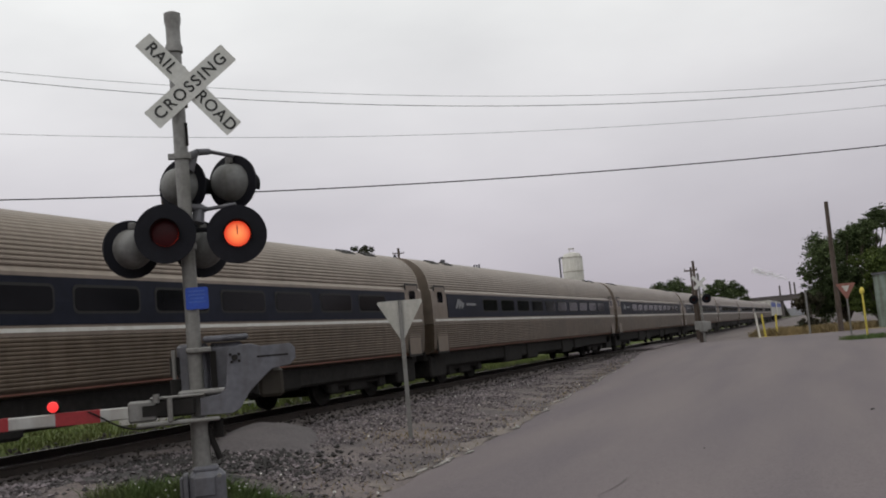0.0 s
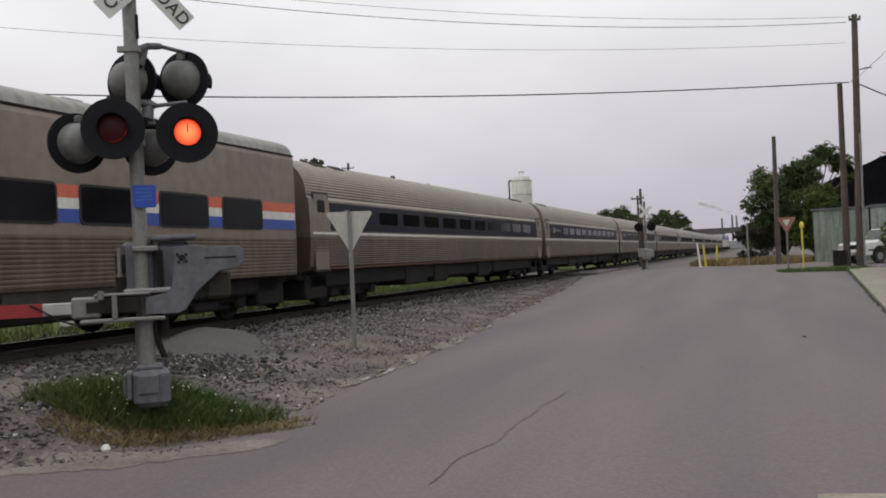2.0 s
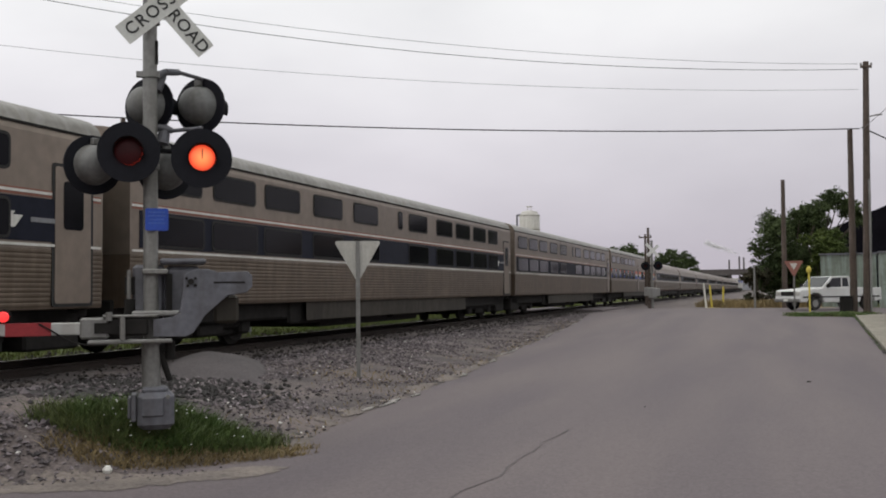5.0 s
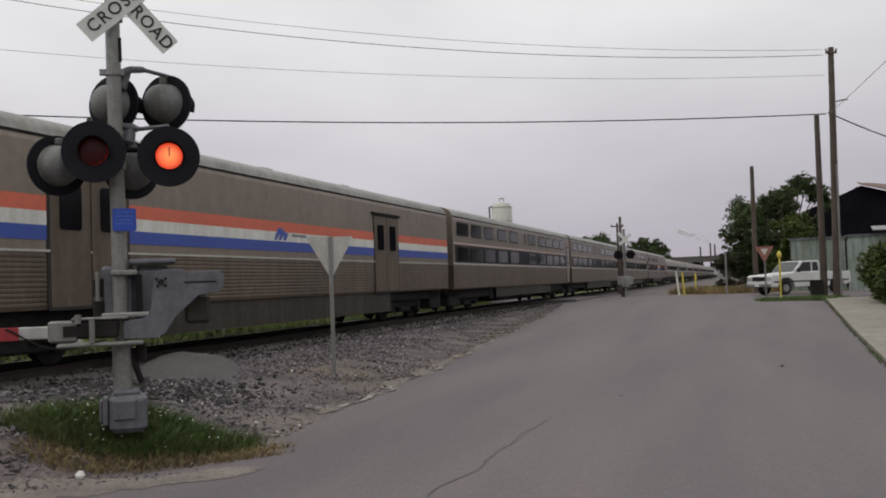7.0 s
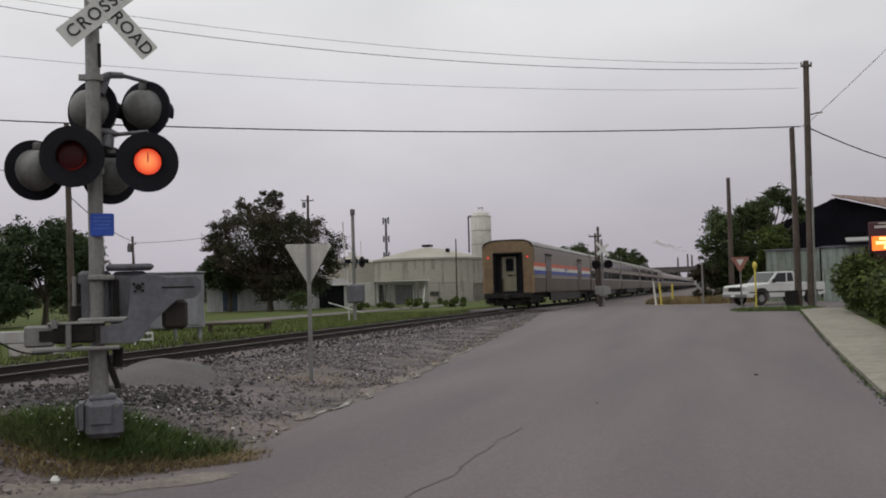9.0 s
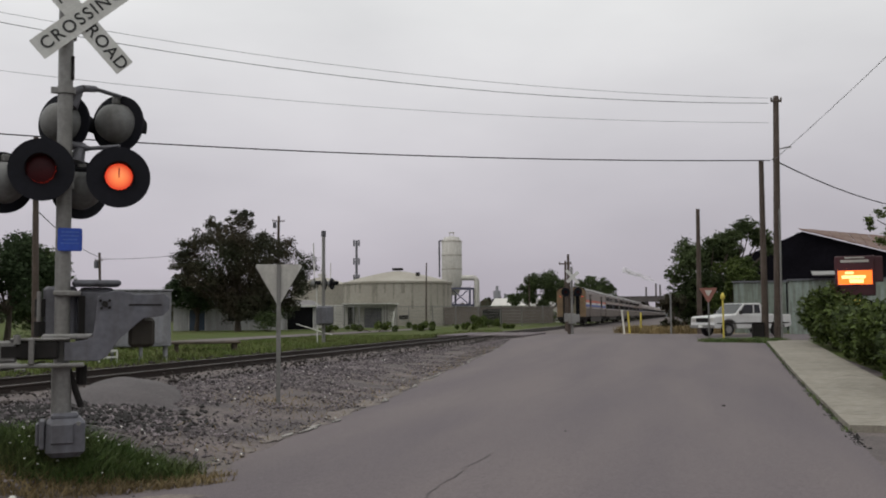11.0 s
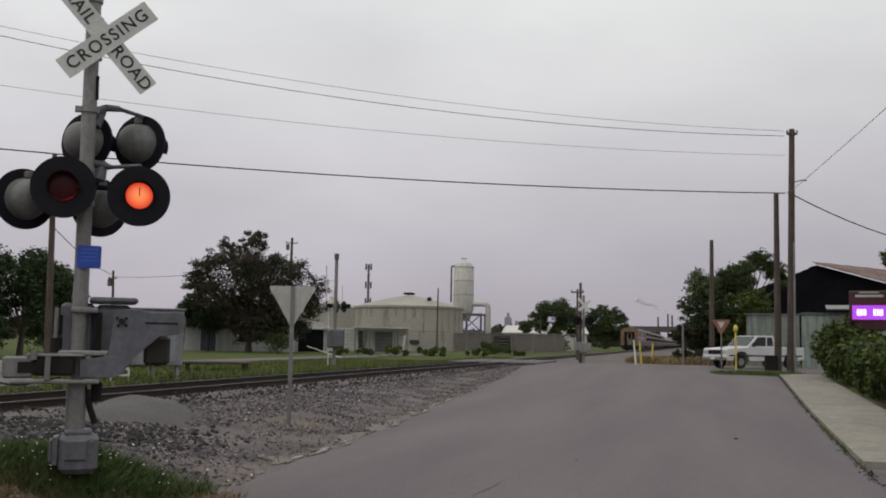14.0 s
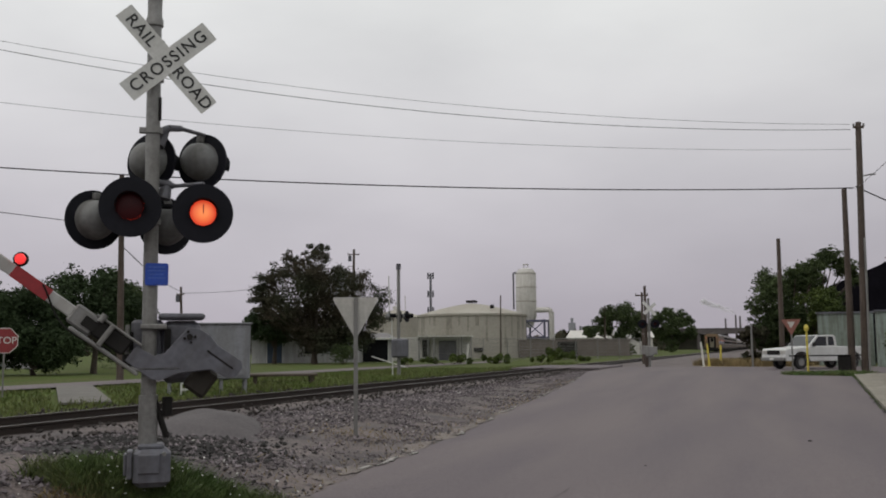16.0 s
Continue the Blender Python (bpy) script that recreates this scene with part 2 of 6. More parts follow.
DOORBLUE = mat("dull_blue_door", (0.06, 0.085, 0.13), 0.7, 0, 0.2)
CARWHITE = mat("white_car_paint", (0.62, 0.62, 0.62), 0.3, 0, 0.08, 8, 0.8, 0, stain=0.08)
CARGLASS = mat("car_glass", (0.02, 0.022, 0.025), 0.06, 0, 0.1)
LEDORANGE = mat("orange_led_face", (1.0, 0.19, 0.02), 0.5, 0, 0.3, 5, 2.0, emit=1.3)
LEDYELLOW = mat("yellow_led_text", (1.0, 0.75, 0.3), 0.5, emit=1.4)
LEDPURPLE = mat("purple_led_face", (0.38, 0.06, 0.75), 0.5, emit=0.9)
LEDWHITE = mat("white_led_text", (1.0, 0.85, 1.0), 0.5, emit=1.2)
DARKRED = mat("dark_maroon_sign", (0.06, 0.012, 0.018), 0.5)
STEAM = mat("steam_white", (0.95, 0.95, 0.95), 1.0, alpha=0.12)
HUT = mat("hut_pale_grey", (0.25, 0.255, 0.275), 0.65, 0.1, 0.15, 10, 1.0, 0, stain=0.15)
HAZE = mat("far_grey", (0.3, 0.3, 0.33), 0.9)
BRIDGE = mat("dark_bridge_concrete", (0.11, 0.095, 0.095), 0.9, 0, 0.25, 1.0, 0.1)
BANK = mat("overgrown_bank", (0.06, 0.056, 0.04), 0.95, 0, 0.35, 2.0, 0.2, 0.3)
HOUSING = mat("lamp_housing_grey", (0.19, 0.19, 0.19), 0.6, 0.15, 0.2, 20, 3.0, 0.1, stain=0.25)
DISC = mat("flasher_disc_black", (0.009, 0.009, 0.014), 0.7, 0, 0.2, 20, 2.0, shine=0.2)
OLIVE = mat("olive_grey_door", (0.21, 0.19, 0.13), 0.6, 0.1, 0.2, 8, 1.5, 0, stain=0.25)


# ---- mesh building ----
class Mesh:
    """Collects solid pieces into one mesh."""
    def __init__(self):
        self.v, self.f, self.m = [], [], []

    def add(self, verts, faces, m=None, slot=0):
        k = len(self.v)
        self.v += [tuple(m @ Vector(p)) if m else tuple(p) for p in verts]
        self.f += [tuple(k + i for i in q) for q in faces]
        self.m += [slot] * len(faces)
        return self

    def box(self, c, s, m=None, slot=0, ch=0.0):
        x, y, z = (a / 2 for a in s)
        cx, cy, cz = c
        if ch:
            ring = [(-x + ch, -y), (x - ch, -y), (x, -y + ch), (x, y - ch), (x - ch, y), (-x + ch, y), (-x, y - ch), (-x, -y + ch)]
            inner = [(a * (1 - ch / x), b * (1 - ch / y)) for a, b in ring]
            vs = [(cx + a, cy + b, cz - z) for a, b in inner] + [(cx + a, cy + b, cz - z + ch) for a, b in ring] + [(cx + a, cy + b, cz + z - ch) for a, b in ring] + [(cx + a, cy + b, cz + z) for a, b in inner]
            fs = [tuple(range(7, -1, -1)), tuple(range(24, 32))]
            for r in range(3):
                fs += [(r * 8 + i, r * 8 + (i + 1) % 8, r * 8 + 8 + (i + 1) % 8, r * 8 + 8 + i) for i in range(8)]
            return self.add(vs, fs, m, slot)
        vs = [(cx + i * x, cy + j * y, cz + k * z) for k in (-1, 1) for j in (-1, 1) for i in (-1, 1)]
        return self.add(vs, [(0, 2, 3, 1), (4, 5, 7, 6), (0, 1, 5, 4), (2, 6, 7, 3), (0, 4, 6, 2), (1, 3, 7, 5)], m, slot)

    def tube(self, a, b, r, r2=None, n=10, slot=0, m=None):
        a, b = Vector(a), Vector(b)
        r2 = r if r2 is None else r2
        q = (b - a).to_track_quat("Z", "Y").to_matrix()
        ring = [(math.cos(2 * math.pi * i / n), math.sin(2 * math.pi * i / n)) for i in range(n)]
        vs = [a + q @ Vector((c * r, s * r, 0)) for c, s in ring] + [b + q @ Vector((c * r2, s * r2, 0)) for c, s in ring]
        fs = [tuple(range(n - 1, -1, -1)), tuple(range(n, 2 * n))] + [(i, (i + 1) % n, n + (i + 1) % n, n + i) for i in range(n)]
        return self.add(vs, fs, m, slot)

    def lathe(self, prof, n=24, m=None, slot=0):
        """prof: (radius, z) pairs, closed at both ends."""
        vs = [(r * math.cos(2 * math.pi * i / n), r * math.sin(2 * math.pi * i / n), z) for r, z in prof for i in range(n)]
        fs = [tuple(range(n - 1, -1, -1)), tuple(range((len(prof) - 1) * n, len(prof) * n))]
        for j in range(len(prof) - 1):
            fs += [(j * n + i, j * n + (i + 1) % n, (j + 1) * n + (i + 1) % n, (j + 1) * n + i) for i in range(n)]
        return self.add(vs, fs, m, slot)

    def slab(self, outline, a, b, m=None, slot=0):
        """An outline in x, z made solid from y = a to y = b."""
        n = len(outline)
        vs = [(x, a, z) for x, z in outline] + [(x, b, z) for x, z in outline]
        fs = [tuple(range(n)), tuple(range(2 * n - 1, n - 1, -1))] + [(i, n + i, n + (i + 1) % n, (i + 1) % n) for i in range(n)]
        return self.add(vs, fs, m, slot)

    def rounded(self, w, h, t, r, m=None, slot=0):
        """A plate w by h in x, z, t thick in y, with rounded corners."""
        o = []
        for cx, cz, a0 in ((w / 2 - r, -h / 2 + r, -90), (w / 2 - r, h / 2 - r, 0), (-w / 2 + r, h / 2 - r, 90), (-w / 2 + r, -h / 2 + r, 180)):
            o += [(cx + r * math.cos(radians(a0 + k)), cz + r * math.sin(radians(a0 + k))) for k in (0, 30, 60, 90)]
        return self.slab(o, -t / 2, t / 2, m, slot)

    def data(self, name, mats, smooth=False):
        me = bpy.data.meshes.new(name)
        me.from_pydata(self.v, [], self.f)
        for x in mats if isinstance(mats, (list, tuple)) else [mats]:
            me.materials.append(x)
        if any(self.m):
            me.polygons.foreach_set("material_index", self.m)
        if smooth:
            me.polygons.foreach_set("use_smooth", [True] * len(self.f))
            me.set_sharp_from_angle(angle=radians(35))
        me.update()
        return me


def thing(name, m, label, category, group="", kind=""):
    ob = new(name)
    ob.matrix_basis = m
    ob.empty_display_size = 0.3
    return tagged(ob, label, category, group, kind)


def part(name, mesh, mats, parent, label="", m=None, smooth=False, bevel=0.0):
    """One mesh object under a thing or part."""
    me = mesh.data(name, mats, smooth) if isinstance(mesh, Mesh) else mesh
    ob = new(name, me)
    ob.parent = parent
    if m is not None:
        ob.matrix_basis = m
    if bevel:
        b = ob.modifiers.new("bevel", "BEVEL")
        b.width, b.segments, b.limit_method = bevel, 2, "ANGLE"
    return tagged(ob, label)


def solid(name, mesh, mats, label, category, m=None, group="", kind="", smooth=False):
    """A thing that is one mesh."""
    ob = new(name, mesh.data(name, mats, smooth))
    if m is not None:
        ob.matrix_basis = m
    return tagged(ob, label, category, group, kind)


def lettering(text, size, spread=1.0):
    """Raised letters in x, z, facing -y."""
    cu = bpy.data.curves.new("letters", "FONT")
    cu.body, cu.size, cu.align_x, cu.align_y = text, size, "CENTER", "CENTER"
    cu.extrude, cu.space_character, cu.offset = 0.002, spread, size * 0.012
    ob = new("letters", cu)
    me = bpy.data.meshes.new_from_object(ob.evaluated_get(bpy.context.evaluated_depsgraph_get()))
    bpy.data.objects.remove(ob)
    me.transform(pose(0, 0, 0, 90))
    return me


def smooth01(a, b, x):
    u = min(1.0, max(0.0, (x - a) / (b - a)))
    return u * u * (3 - 2 * u)


# ---- the lie of the land ----
TRACK = pose(-11.77, 0, 0, 0, 0, -0.17)
RAILZ = 0.497


def road_edge(y):
    """The x of the road's broken left edge."""
    pts = ((-40, -9.5), (5.6, -9.5), (6.3, -6.6), (6.9, -5.75), (7.5, -5.25), (8.1, -4.88), (9.4, -4.84), (12.1, -5.24), (14.8, -5.4), (18.6, -5.72), (23.5, -6.3), (33, -7.0), (40.6, -7.7), (52, -9.2), (60, -9.6), (400, -9.6))
    for (y0, x0), (y1, x1) in zip(pts, pts[1:]):
        if y0 <= y <= y1:
            return x0 + (x1 - x0) * (y - y0) / (y1 - y0)
    return pts[-1][1]


def ground(x, y):
    rise = 0.36 * smooth01(18, 50, y)
    d = road_edge(y) - x
    up = smooth01(0, 3.4, d)
    bump = 0.33 * math.exp(-((y - 8.0) / 3.2) ** 2) * smooth01(0, 1.2, d) * (1 - smooth01(2.5, 5, d))
    return rise + (0.33 - rise) * up * (1 - smooth01(50, 60, y)) + bump


def walk_edge(y):
    """The x of the pavement's road side."""
    return 2.1 + (y - 12.4) * 0.045


def axis_steps(spec):
    out = [spec[0][0]]
    for a, b, step in spec:
        n = max(1, round((b - a) / step))
        out += [a + (b - a) * (i + 1) / n for i in range(n)]
    return out


def sheet(name, xs, ys, keep, lift, mats, slot_of=None):
    v, f, s, at = [], [], [], {}
    def vert(i, j):
        if (i, j) not in at:
            at[i, j] = len(v)
            v.append((xs[i], ys[j], ground(xs[i], ys[j]) + lift(xs[i], ys[j])))
        return at[i, j]
    for i in range(len(xs) - 1):
        for j in range(len(ys) - 1):
            cx, cy = (xs[i] + xs[i + 1]) / 2, (ys[j] + ys[j + 1]) / 2
            if keep(cx, cy):
                f.append((vert(i, j), vert(i + 1, j), vert(i + 1, j + 1), vert(i, j + 1)))
                s.append(slot_of(cx, cy) if slot_of else 0)
    me = bpy.data.meshes.new(name)
    me.from_pydata(v, [], f)
    for q in mats:
        me.materials.append(q)
    me.polygons.foreach_set("material_index", s)
    me.polygons.foreach_set("use_smooth", [True] * len(f))
    me.update()
    return new(name, me)


def rough_at(x, y, s, a):
    return a * noise.noise(Vector((x * s, y * s, 1.7)))


XS = axis_steps(((-3000, -400, 400), (-400, -80, 40), (-80, -22, 4), (-22, -15, 1.0), (-15, -2, 0.3), (-2, 12, 1.0), (12, 60, 6), (60, 400, 40), (400, 3000, 400)))
YS = axis_steps(((-200, -20, 30), (-20, 3, 1.5), (3, 30, 0.3), (30, 70, 1.0), (70, 130, 5), (130, 500, 40), (500, 4500, 500)))


def dark_soil(x, y):
    """Where spilt coal-dark dirt lies between the signal and the track."""
    return ((x + 7.9) / 2.9) ** 2 + ((y - 9.8) / 2.1) ** 2 < 1 + rough_at(x, y, 1.1, 1.4) and road_edge(y) - x > 1.5


def soil(x, y):
    d = road_edge(y) - x
    if dark_soil(x, y):
        return 4
    if abs(x + 11.9) < 1.9 + rough_at(x, y, 0.8, 0.5) and y < 75:
        return 3
    if x < -14.6 + rough_at(x, y, 0.5, 0.8):
        return 1
    if x > walk_edge(y) + 1.8:
        return 1
    if 62 < y < 90 and abs(x + 0.5) < 4.2 + rough_at(x, y, 0.4, 1.5):
        return 2
    if d > 0 or x > -16:
        return 0
    return 1


land = sheet("ground", XS, YS, lambda x, y: True, lambda x, y: -0.03 + (rough_at(x, y, 1.2, 0.03) + rough_at(x, y, 4, 0.012) if -15 < x < -3 and y < 60 else 0.0), [SAND, GRASS, DRY, TRACKSTONE, DIRT], soil)
tagged(land, "sandy gravel verge and lawn beside the railway", "ground", kind="structure")

# the road: one sheet with a ragged left edge
v, f = [], []
ys = axis_steps(((-30, 4, 2), (4, 30, 0.25), (30, 57, 0.5)))
for y in ys:
    xl = road_edge(y) + rough_at(0, y, 1.4, 0.18) + rough_at(3, y, 5, 0.07)
    xr = walk_edge(y) - 0.02 if y < 47 else walk_edge(47) + (y - 47) * 0.6
    for k in range(13):
        x = xl + (xr - xl) * k / 12
        v.append((x, y, ground(x, y) + 0.012 * math.sin(math.pi * k / 12) ** 0.5 + (0.006 if 0 < k < 12 else -0.015)))
n = len(ys)
f = [(j * 13 + k, j * 13 + k + 1, (j + 1) * 13 + k + 1, (j + 1) * 13 + k) for j in range(n - 1) for k in range(12)]
me = bpy.data.meshes.new("road")
me.from_pydata(v, [], f)
me.materials.append(ASPHALT)
me.polygons.foreach_set("use_smooth", [True] * len(f))
tagged(new("road", me), "worn grey asphalt road with a crumbling edge", "road", kind="structure")
# the cross street that runs over the tracks at the far end
v = [(x, y, ground(x, y) + 0.02) for y in (54, 58, 62) for x in (-9.9, -4, 2, 10, 30, 80)]
f = [(j * 6 + k, j * 6 + k + 1, (j + 1) * 6 + k + 1, (j + 1) * 6 + k) for j in range(2) for k in range(5)]
me = bpy.data.meshes.new("cross_street")
me.from_pydata(v, [], f)
me.materials.append(ASPHALT)
tagged(new("cross_street", me), "pale asphalt street crossing towards the railway", "road", kind="structure")



# ---- railway ----
def rail_profile():
    return [(-0.07, -0.17), (0.07, -0.17), (0.07, -0.15), (0.012, -0.13), (0.012, -0.045), (0.036, -0.03), (0.036, -0.004), (0.03, 0), (-0.03, 0), (-0.036, -0.004), (-0.036, -0.03), (-0.012, -0.045), (-0.012, -0.13), (-0.07, -0.15)]


for side in (-0.7535, 0.7535):
    m = Mesh()
    o = rail_profile()
    m.slab([(x + side, z) for x, z in o], -120, 900)
    rail = solid("rail", m, [RAIL, RAILTOP], "rusty steel rail with a polished head", "rail", TRACK @ pose(0, 0, RAILZ), "rails of the track")
    for p in rail.data.polygons:
        if p.normal.z > 0.9 and p.center.z > -0.01:
            p.material_index = 1

# ballast shoulder as one raised bed
m = Mesh()
m.slab([(-3.2, -0.15), (3.2, -0.15), (2.3, 0.2), (1.5, 0.335), (-1.5, 0.335), (-2.3, 0.2)], -120, 900)
solid("ballast_bed", m, [SAND], "grey crushed stone bed under the track", "ballast", TRACK @ pose(0, 0, 0.02), kind="structure")
m = Mesh()
rng = random.Random(5)
tie_mesh = Mesh().box((0, 0, 0), (2.6, 0.23, 0.17), ch=0.015).data("tie", TIE)
for k in range(170):
    y = -12 + k * 0.53
    tie = new("tie", tie_mesh)
    tie.matrix_basis = TRACK @ pose(rng.uniform(-0.04, 0.04), y, RAILZ - 0.245, 0, 0, rng.uniform(-1.2, 1.2))
    tagged(tie, "dark creosoted wooden railway tie", "railway tie", "ties of the track")
m = Mesh()
for k in range(700):
    m.box((0, 78.5 + k * 0.53, RAILZ - 0.245), (2.6, 0.23, 0.17))
solid("far_ties", m, [TIE], "row of dark wooden ties along the track", "railway tie", TRACK, kind="stuff")
# street crossing panels in the track by the signal: asphalt between and beside the rails
m = Mesh()
for x0, x1 in ((-2.6, -0.83), (-0.67, 0.67), (0.83, 2.6)):
    m.box(((x0 + x1) / 2, -1.0, RAILZ - 0.1), (x1 - x0, 15.0, 0.18), ch=0.03)
solid("crossing_surface", m, [PATCH], "dark asphalt filling between the rails of the crossing", "crossing", TRACK, kind="structure")
m = Mesh()
for x0, x1 in ((-2.6, -0.83), (-0.67, 0.67), (0.83, 2.6)):
    m.box(((x0 + x1) / 2, 59.0, RAILZ - 0.1), (x1 - x0, 9.0, 0.18), ch=0.03)
solid("far_crossing_surface", m, [ASPHALT], "grey asphalt filling between the rails of the far crossing", "crossing", TRACK, kind="structure")
# humped asphalt apron beside the signal
v, f = [], []
for j in range(13):
    for k in range(17):
        u, w = k / 16 * 2 - 1, j / 12 * 2 - 1
        x, y = -9.2 + u * 0.8 - w * 1.2, 14.4 + w * 2.0 + u * 0.55
        h = 0.3 * max(0.0, 1 - u * u) ** 0.9 * max(0.0, 1 - w * w) ** 0.9 + rough_at(x, y, 1.5, 0.06) + rough_at(x, y, 5, 0.025)
        v.append((x, y, ground(x, y) - 0.05 + h))
f = [(j * 17 + k, j * 17 + k + 1, (j + 1) * 17 + k + 1, (j + 1) * 17 + k) for j in range(12) for k in range(16)]
me = bpy.data.meshes.new("asphalt_hump")
me.from_pydata(v, [], f)
me.materials.append(HUMP)
me.polygons.foreach_set("use_smooth", [True] * len(f))
tagged(new("asphalt_hump", me), "low hump of old asphalt beside the track", "asphalt patch", kind="structure")


# ---- the train ----
CAR = 25.6
REAR, SPEED = 54.2, 23.17


def flutes(z0, z1, step, x_of, depth=0.006):
    """Profile points of a corrugated side from z0 up to z1."""
    out, n = [], round((z1 - z0) / step)
    for k in range(n):
        z = z0 + (z1 - z0) * k / n
        h = (z1 - z0) / n
        out += [(x_of(z), z), (x_of(z + h * 0.3) + depth, z + h * 0.3), (x_of(z + h * 0.7) + depth, z + h * 0.7)]
    return out + [(x_of(z1), z1)]


def shell(side, length=24.9, cut=0.0):
    """A closed car shell from one half profile, cut short at the rear."""
    prof = side + [(-x, z) for x, z in reversed(side) if x > 1e-6]
    return Mesh().slab(prof, -length / 2 + cut, length / 2)


def body_shell(car, side, z, label, cut=0.0):
    """The car's shell, its fluted lower side a panel of its own."""
    low = [p for p in side if p[1] <= z + 1e-4]
    up = [p for p in side if p[1] > z + 1e-4]
    part("body", shell([(up[0][0], z + 0.003)] + up, cut=cut), STEEL, car, label)
    # lower side's colour also carries the dark reflection of the ground
    part("lower_side", shell(low, cut=cut), SOILEDSHADE, car, "soiled fluted lower side, painted darker for the dark ground it mirrors")


def viewliner_side(low, fluted_to):
    x = lambda z: 1.52 - 0.03 * max(0, 1.5 - z)
    pts = [(1.2, low - 0.02), (1.5, low)] + flutes(low + 0.03, fluted_to, 0.075, x)
    pts += [(1.523, 2.0), (1.523, 3.55), (1.50, 3.68)]
    pts += [(1.48 * math.cos(a) ** 0.55, 3.7 + 0.38 * math.sin(a)) for a in [radians(d) for d in range(4, 89, 7)]]
    return pts + [(0.0, 4.08)]


def amfleet_side():
    x = lambda z: 1.54 - 0.05 * ((z - 2.1) / 0.9) ** 2
    pts = [(1.15, 0.92), (1.42, 1.0)] + flutes(1.06, 1.78, 0.06, x, 0.012) + [(x(1.8), 1.8), (x(2.0), 2.0), (x(2.3), 2.3), (x(2.72), 2.72)]
    arc = []
    for k in range(64):
        a = math.pi / 2 * k / 63
        r = 0.013 if k % 3 else 0.0
        arc.append(((1.45 + r) * math.cos(a) ** 0.72, 2.8 + (1.02 + r) * math.sin(a)))
    return pts + [(max(0.0, a), b) for a, b in arc]


BOGIE_WHEEL = Mesh().lathe([(0.05, -0.1), (0.36, -0.1), (0.42, -0.05), (0.46, -0.045), (0.46, 0.045), (0.49, 0.05), (0.49, 0.075), (0.1, 0.075)], 20, pose(0, 0, 0, 0, 90)).data("wheel", UNDER, True)


def bogie(parent, y):
    m = Mesh()
    for s in (-1, 1):
        m.box((s * 1.0, 0, 0.62), (0.2, 3.1, 0.42), ch=0.05)
        m.box((s * 1.0, 0, 0.42), (0.2, 0.9, 0.3), ch=0.04)
        for e in (-1.28, 1.28):
            m.box((s * 1.03, e, 0.48), (0.2, 0.42, 0.42), ch=0.05)
            m.tube((s * 0.98, e * 0.55, 0.5), (s * 0.98, e * 0.55, 0.95), 0.12, n=10)
    m.box((0, 0, 0.62), (2.1, 1.7, 0.4), ch=0.05).box((0, 0, 0.4), (1.9, 2.3, 0.3), ch=0.04)
    for e in (-1.28, 1.28):
        m.tube((-0.9, e, 0.49), (0.9, e, 0.49), 0.09)
    b = part("bogie", m, UNDER, parent, "black truck frame with springs", pose(0, y, 0))
    for e in (-1.28, 1.28):
        for s in (-1, 1):
            part("wheel", BOGIE_WHEEL, UNDER, b, m=pose(s * 0.75, e, 0.49, 0, 0, 0 if s < 0 else 180))


def window(parent, mesh, y, z, x=1.53):
    for s in (1, -1):
        part("window", mesh, GLASS, parent, m=pose(s * x, y, z, 0, 0, 90 * s))


PANES = {}


def pane(w, h, label="window"):
    """A dark pane in a rounded rubber seal, facing along y."""
    if (w, h) not in PANES:
        m = Mesh().rounded(w, h, 0.02, 0.1).rounded(w - 0.09, h - 0.09, 0.034, 0.08, slot=1)
        PANES[w, h] = m.data("window", [RUBBER, GLASS])
    return PANES[w, h]


def band(parent, name, y0, y1, z0, z1, material, label="", x=1.525, t=0.008):
    m = Mesh()
    for s in (-1, 1):
        m.box((s * (x + t / 2), (y0 + y1) / 2, (z0 + z1) / 2), (t, y1 - y0, z1 - z0))
    return part(name, m, material, parent, label)


def gear(parent, boxes):
    for y, w, h, d in boxes:
        m = Mesh().box((0, 0, -h / 2), (2.3 if d else 1.2, w, h), ch=0.05)
        part("equipment_box", m, UNDER, parent, m=pose(0.15, y, 1.0))


def ends(parent, height, material, sides=(-1, 1)):
    for s in sides:
        m = Mesh().box((0, s * 12.6, 2.25), (1.05, 0.3, 2.3), ch=0.06)
        part("diaphragm", m, RUBBER, parent, "black rubber gangway bellows")
        m = Mesh().box((0, s * 12.62, 0.85), (0.35, 0.4, 0.3), ch=0.03).box((0, s * 12.3, 0.9), (2.4, 0.4, 0.28), ch=0.03).box((0, s * 11.65, 0.58), (2.5, 1.2, 0.6), ch=0.04)
        part("coupler", m, UNDER, parent)


def side_door(parent, y, z0, z1, w, material=STEEL, glazed=True, x=1.526):
    for s in (1, -1):
        m = Mesh().rounded(w, z1 - z0, 0.03, 0.05)
        d = part("side_door", m, material, parent, "recessed metal side door", pose(s * x, y, (z0 + z1) / 2, 0, 0, 90 * s))
        m = Mesh().rounded(w + 0.12, z1 - z0 + 0.1, 0.012, 0.06)
        part("door_seal", m, RUBBER, d)
        if glazed:
            part("door_window", Mesh().rounded(w * 0.55, 0.75, 0.045, 0.07), GLASS, d, m=pose(0, 0, (z1 - z0) * 0.22))


def vents(parent, ys, z=4.06, w=0.9):
    for y in ys:
        m = Mesh().box((0, 0, 0.05), (1.0, w, 0.16), ch=0.04).box((0, 0, 0.16), (0.7, w * 0.6, 0.06), ch=0.02)
        part("roof_vent", m, ROOF, parent, m=pose(0, y, z))


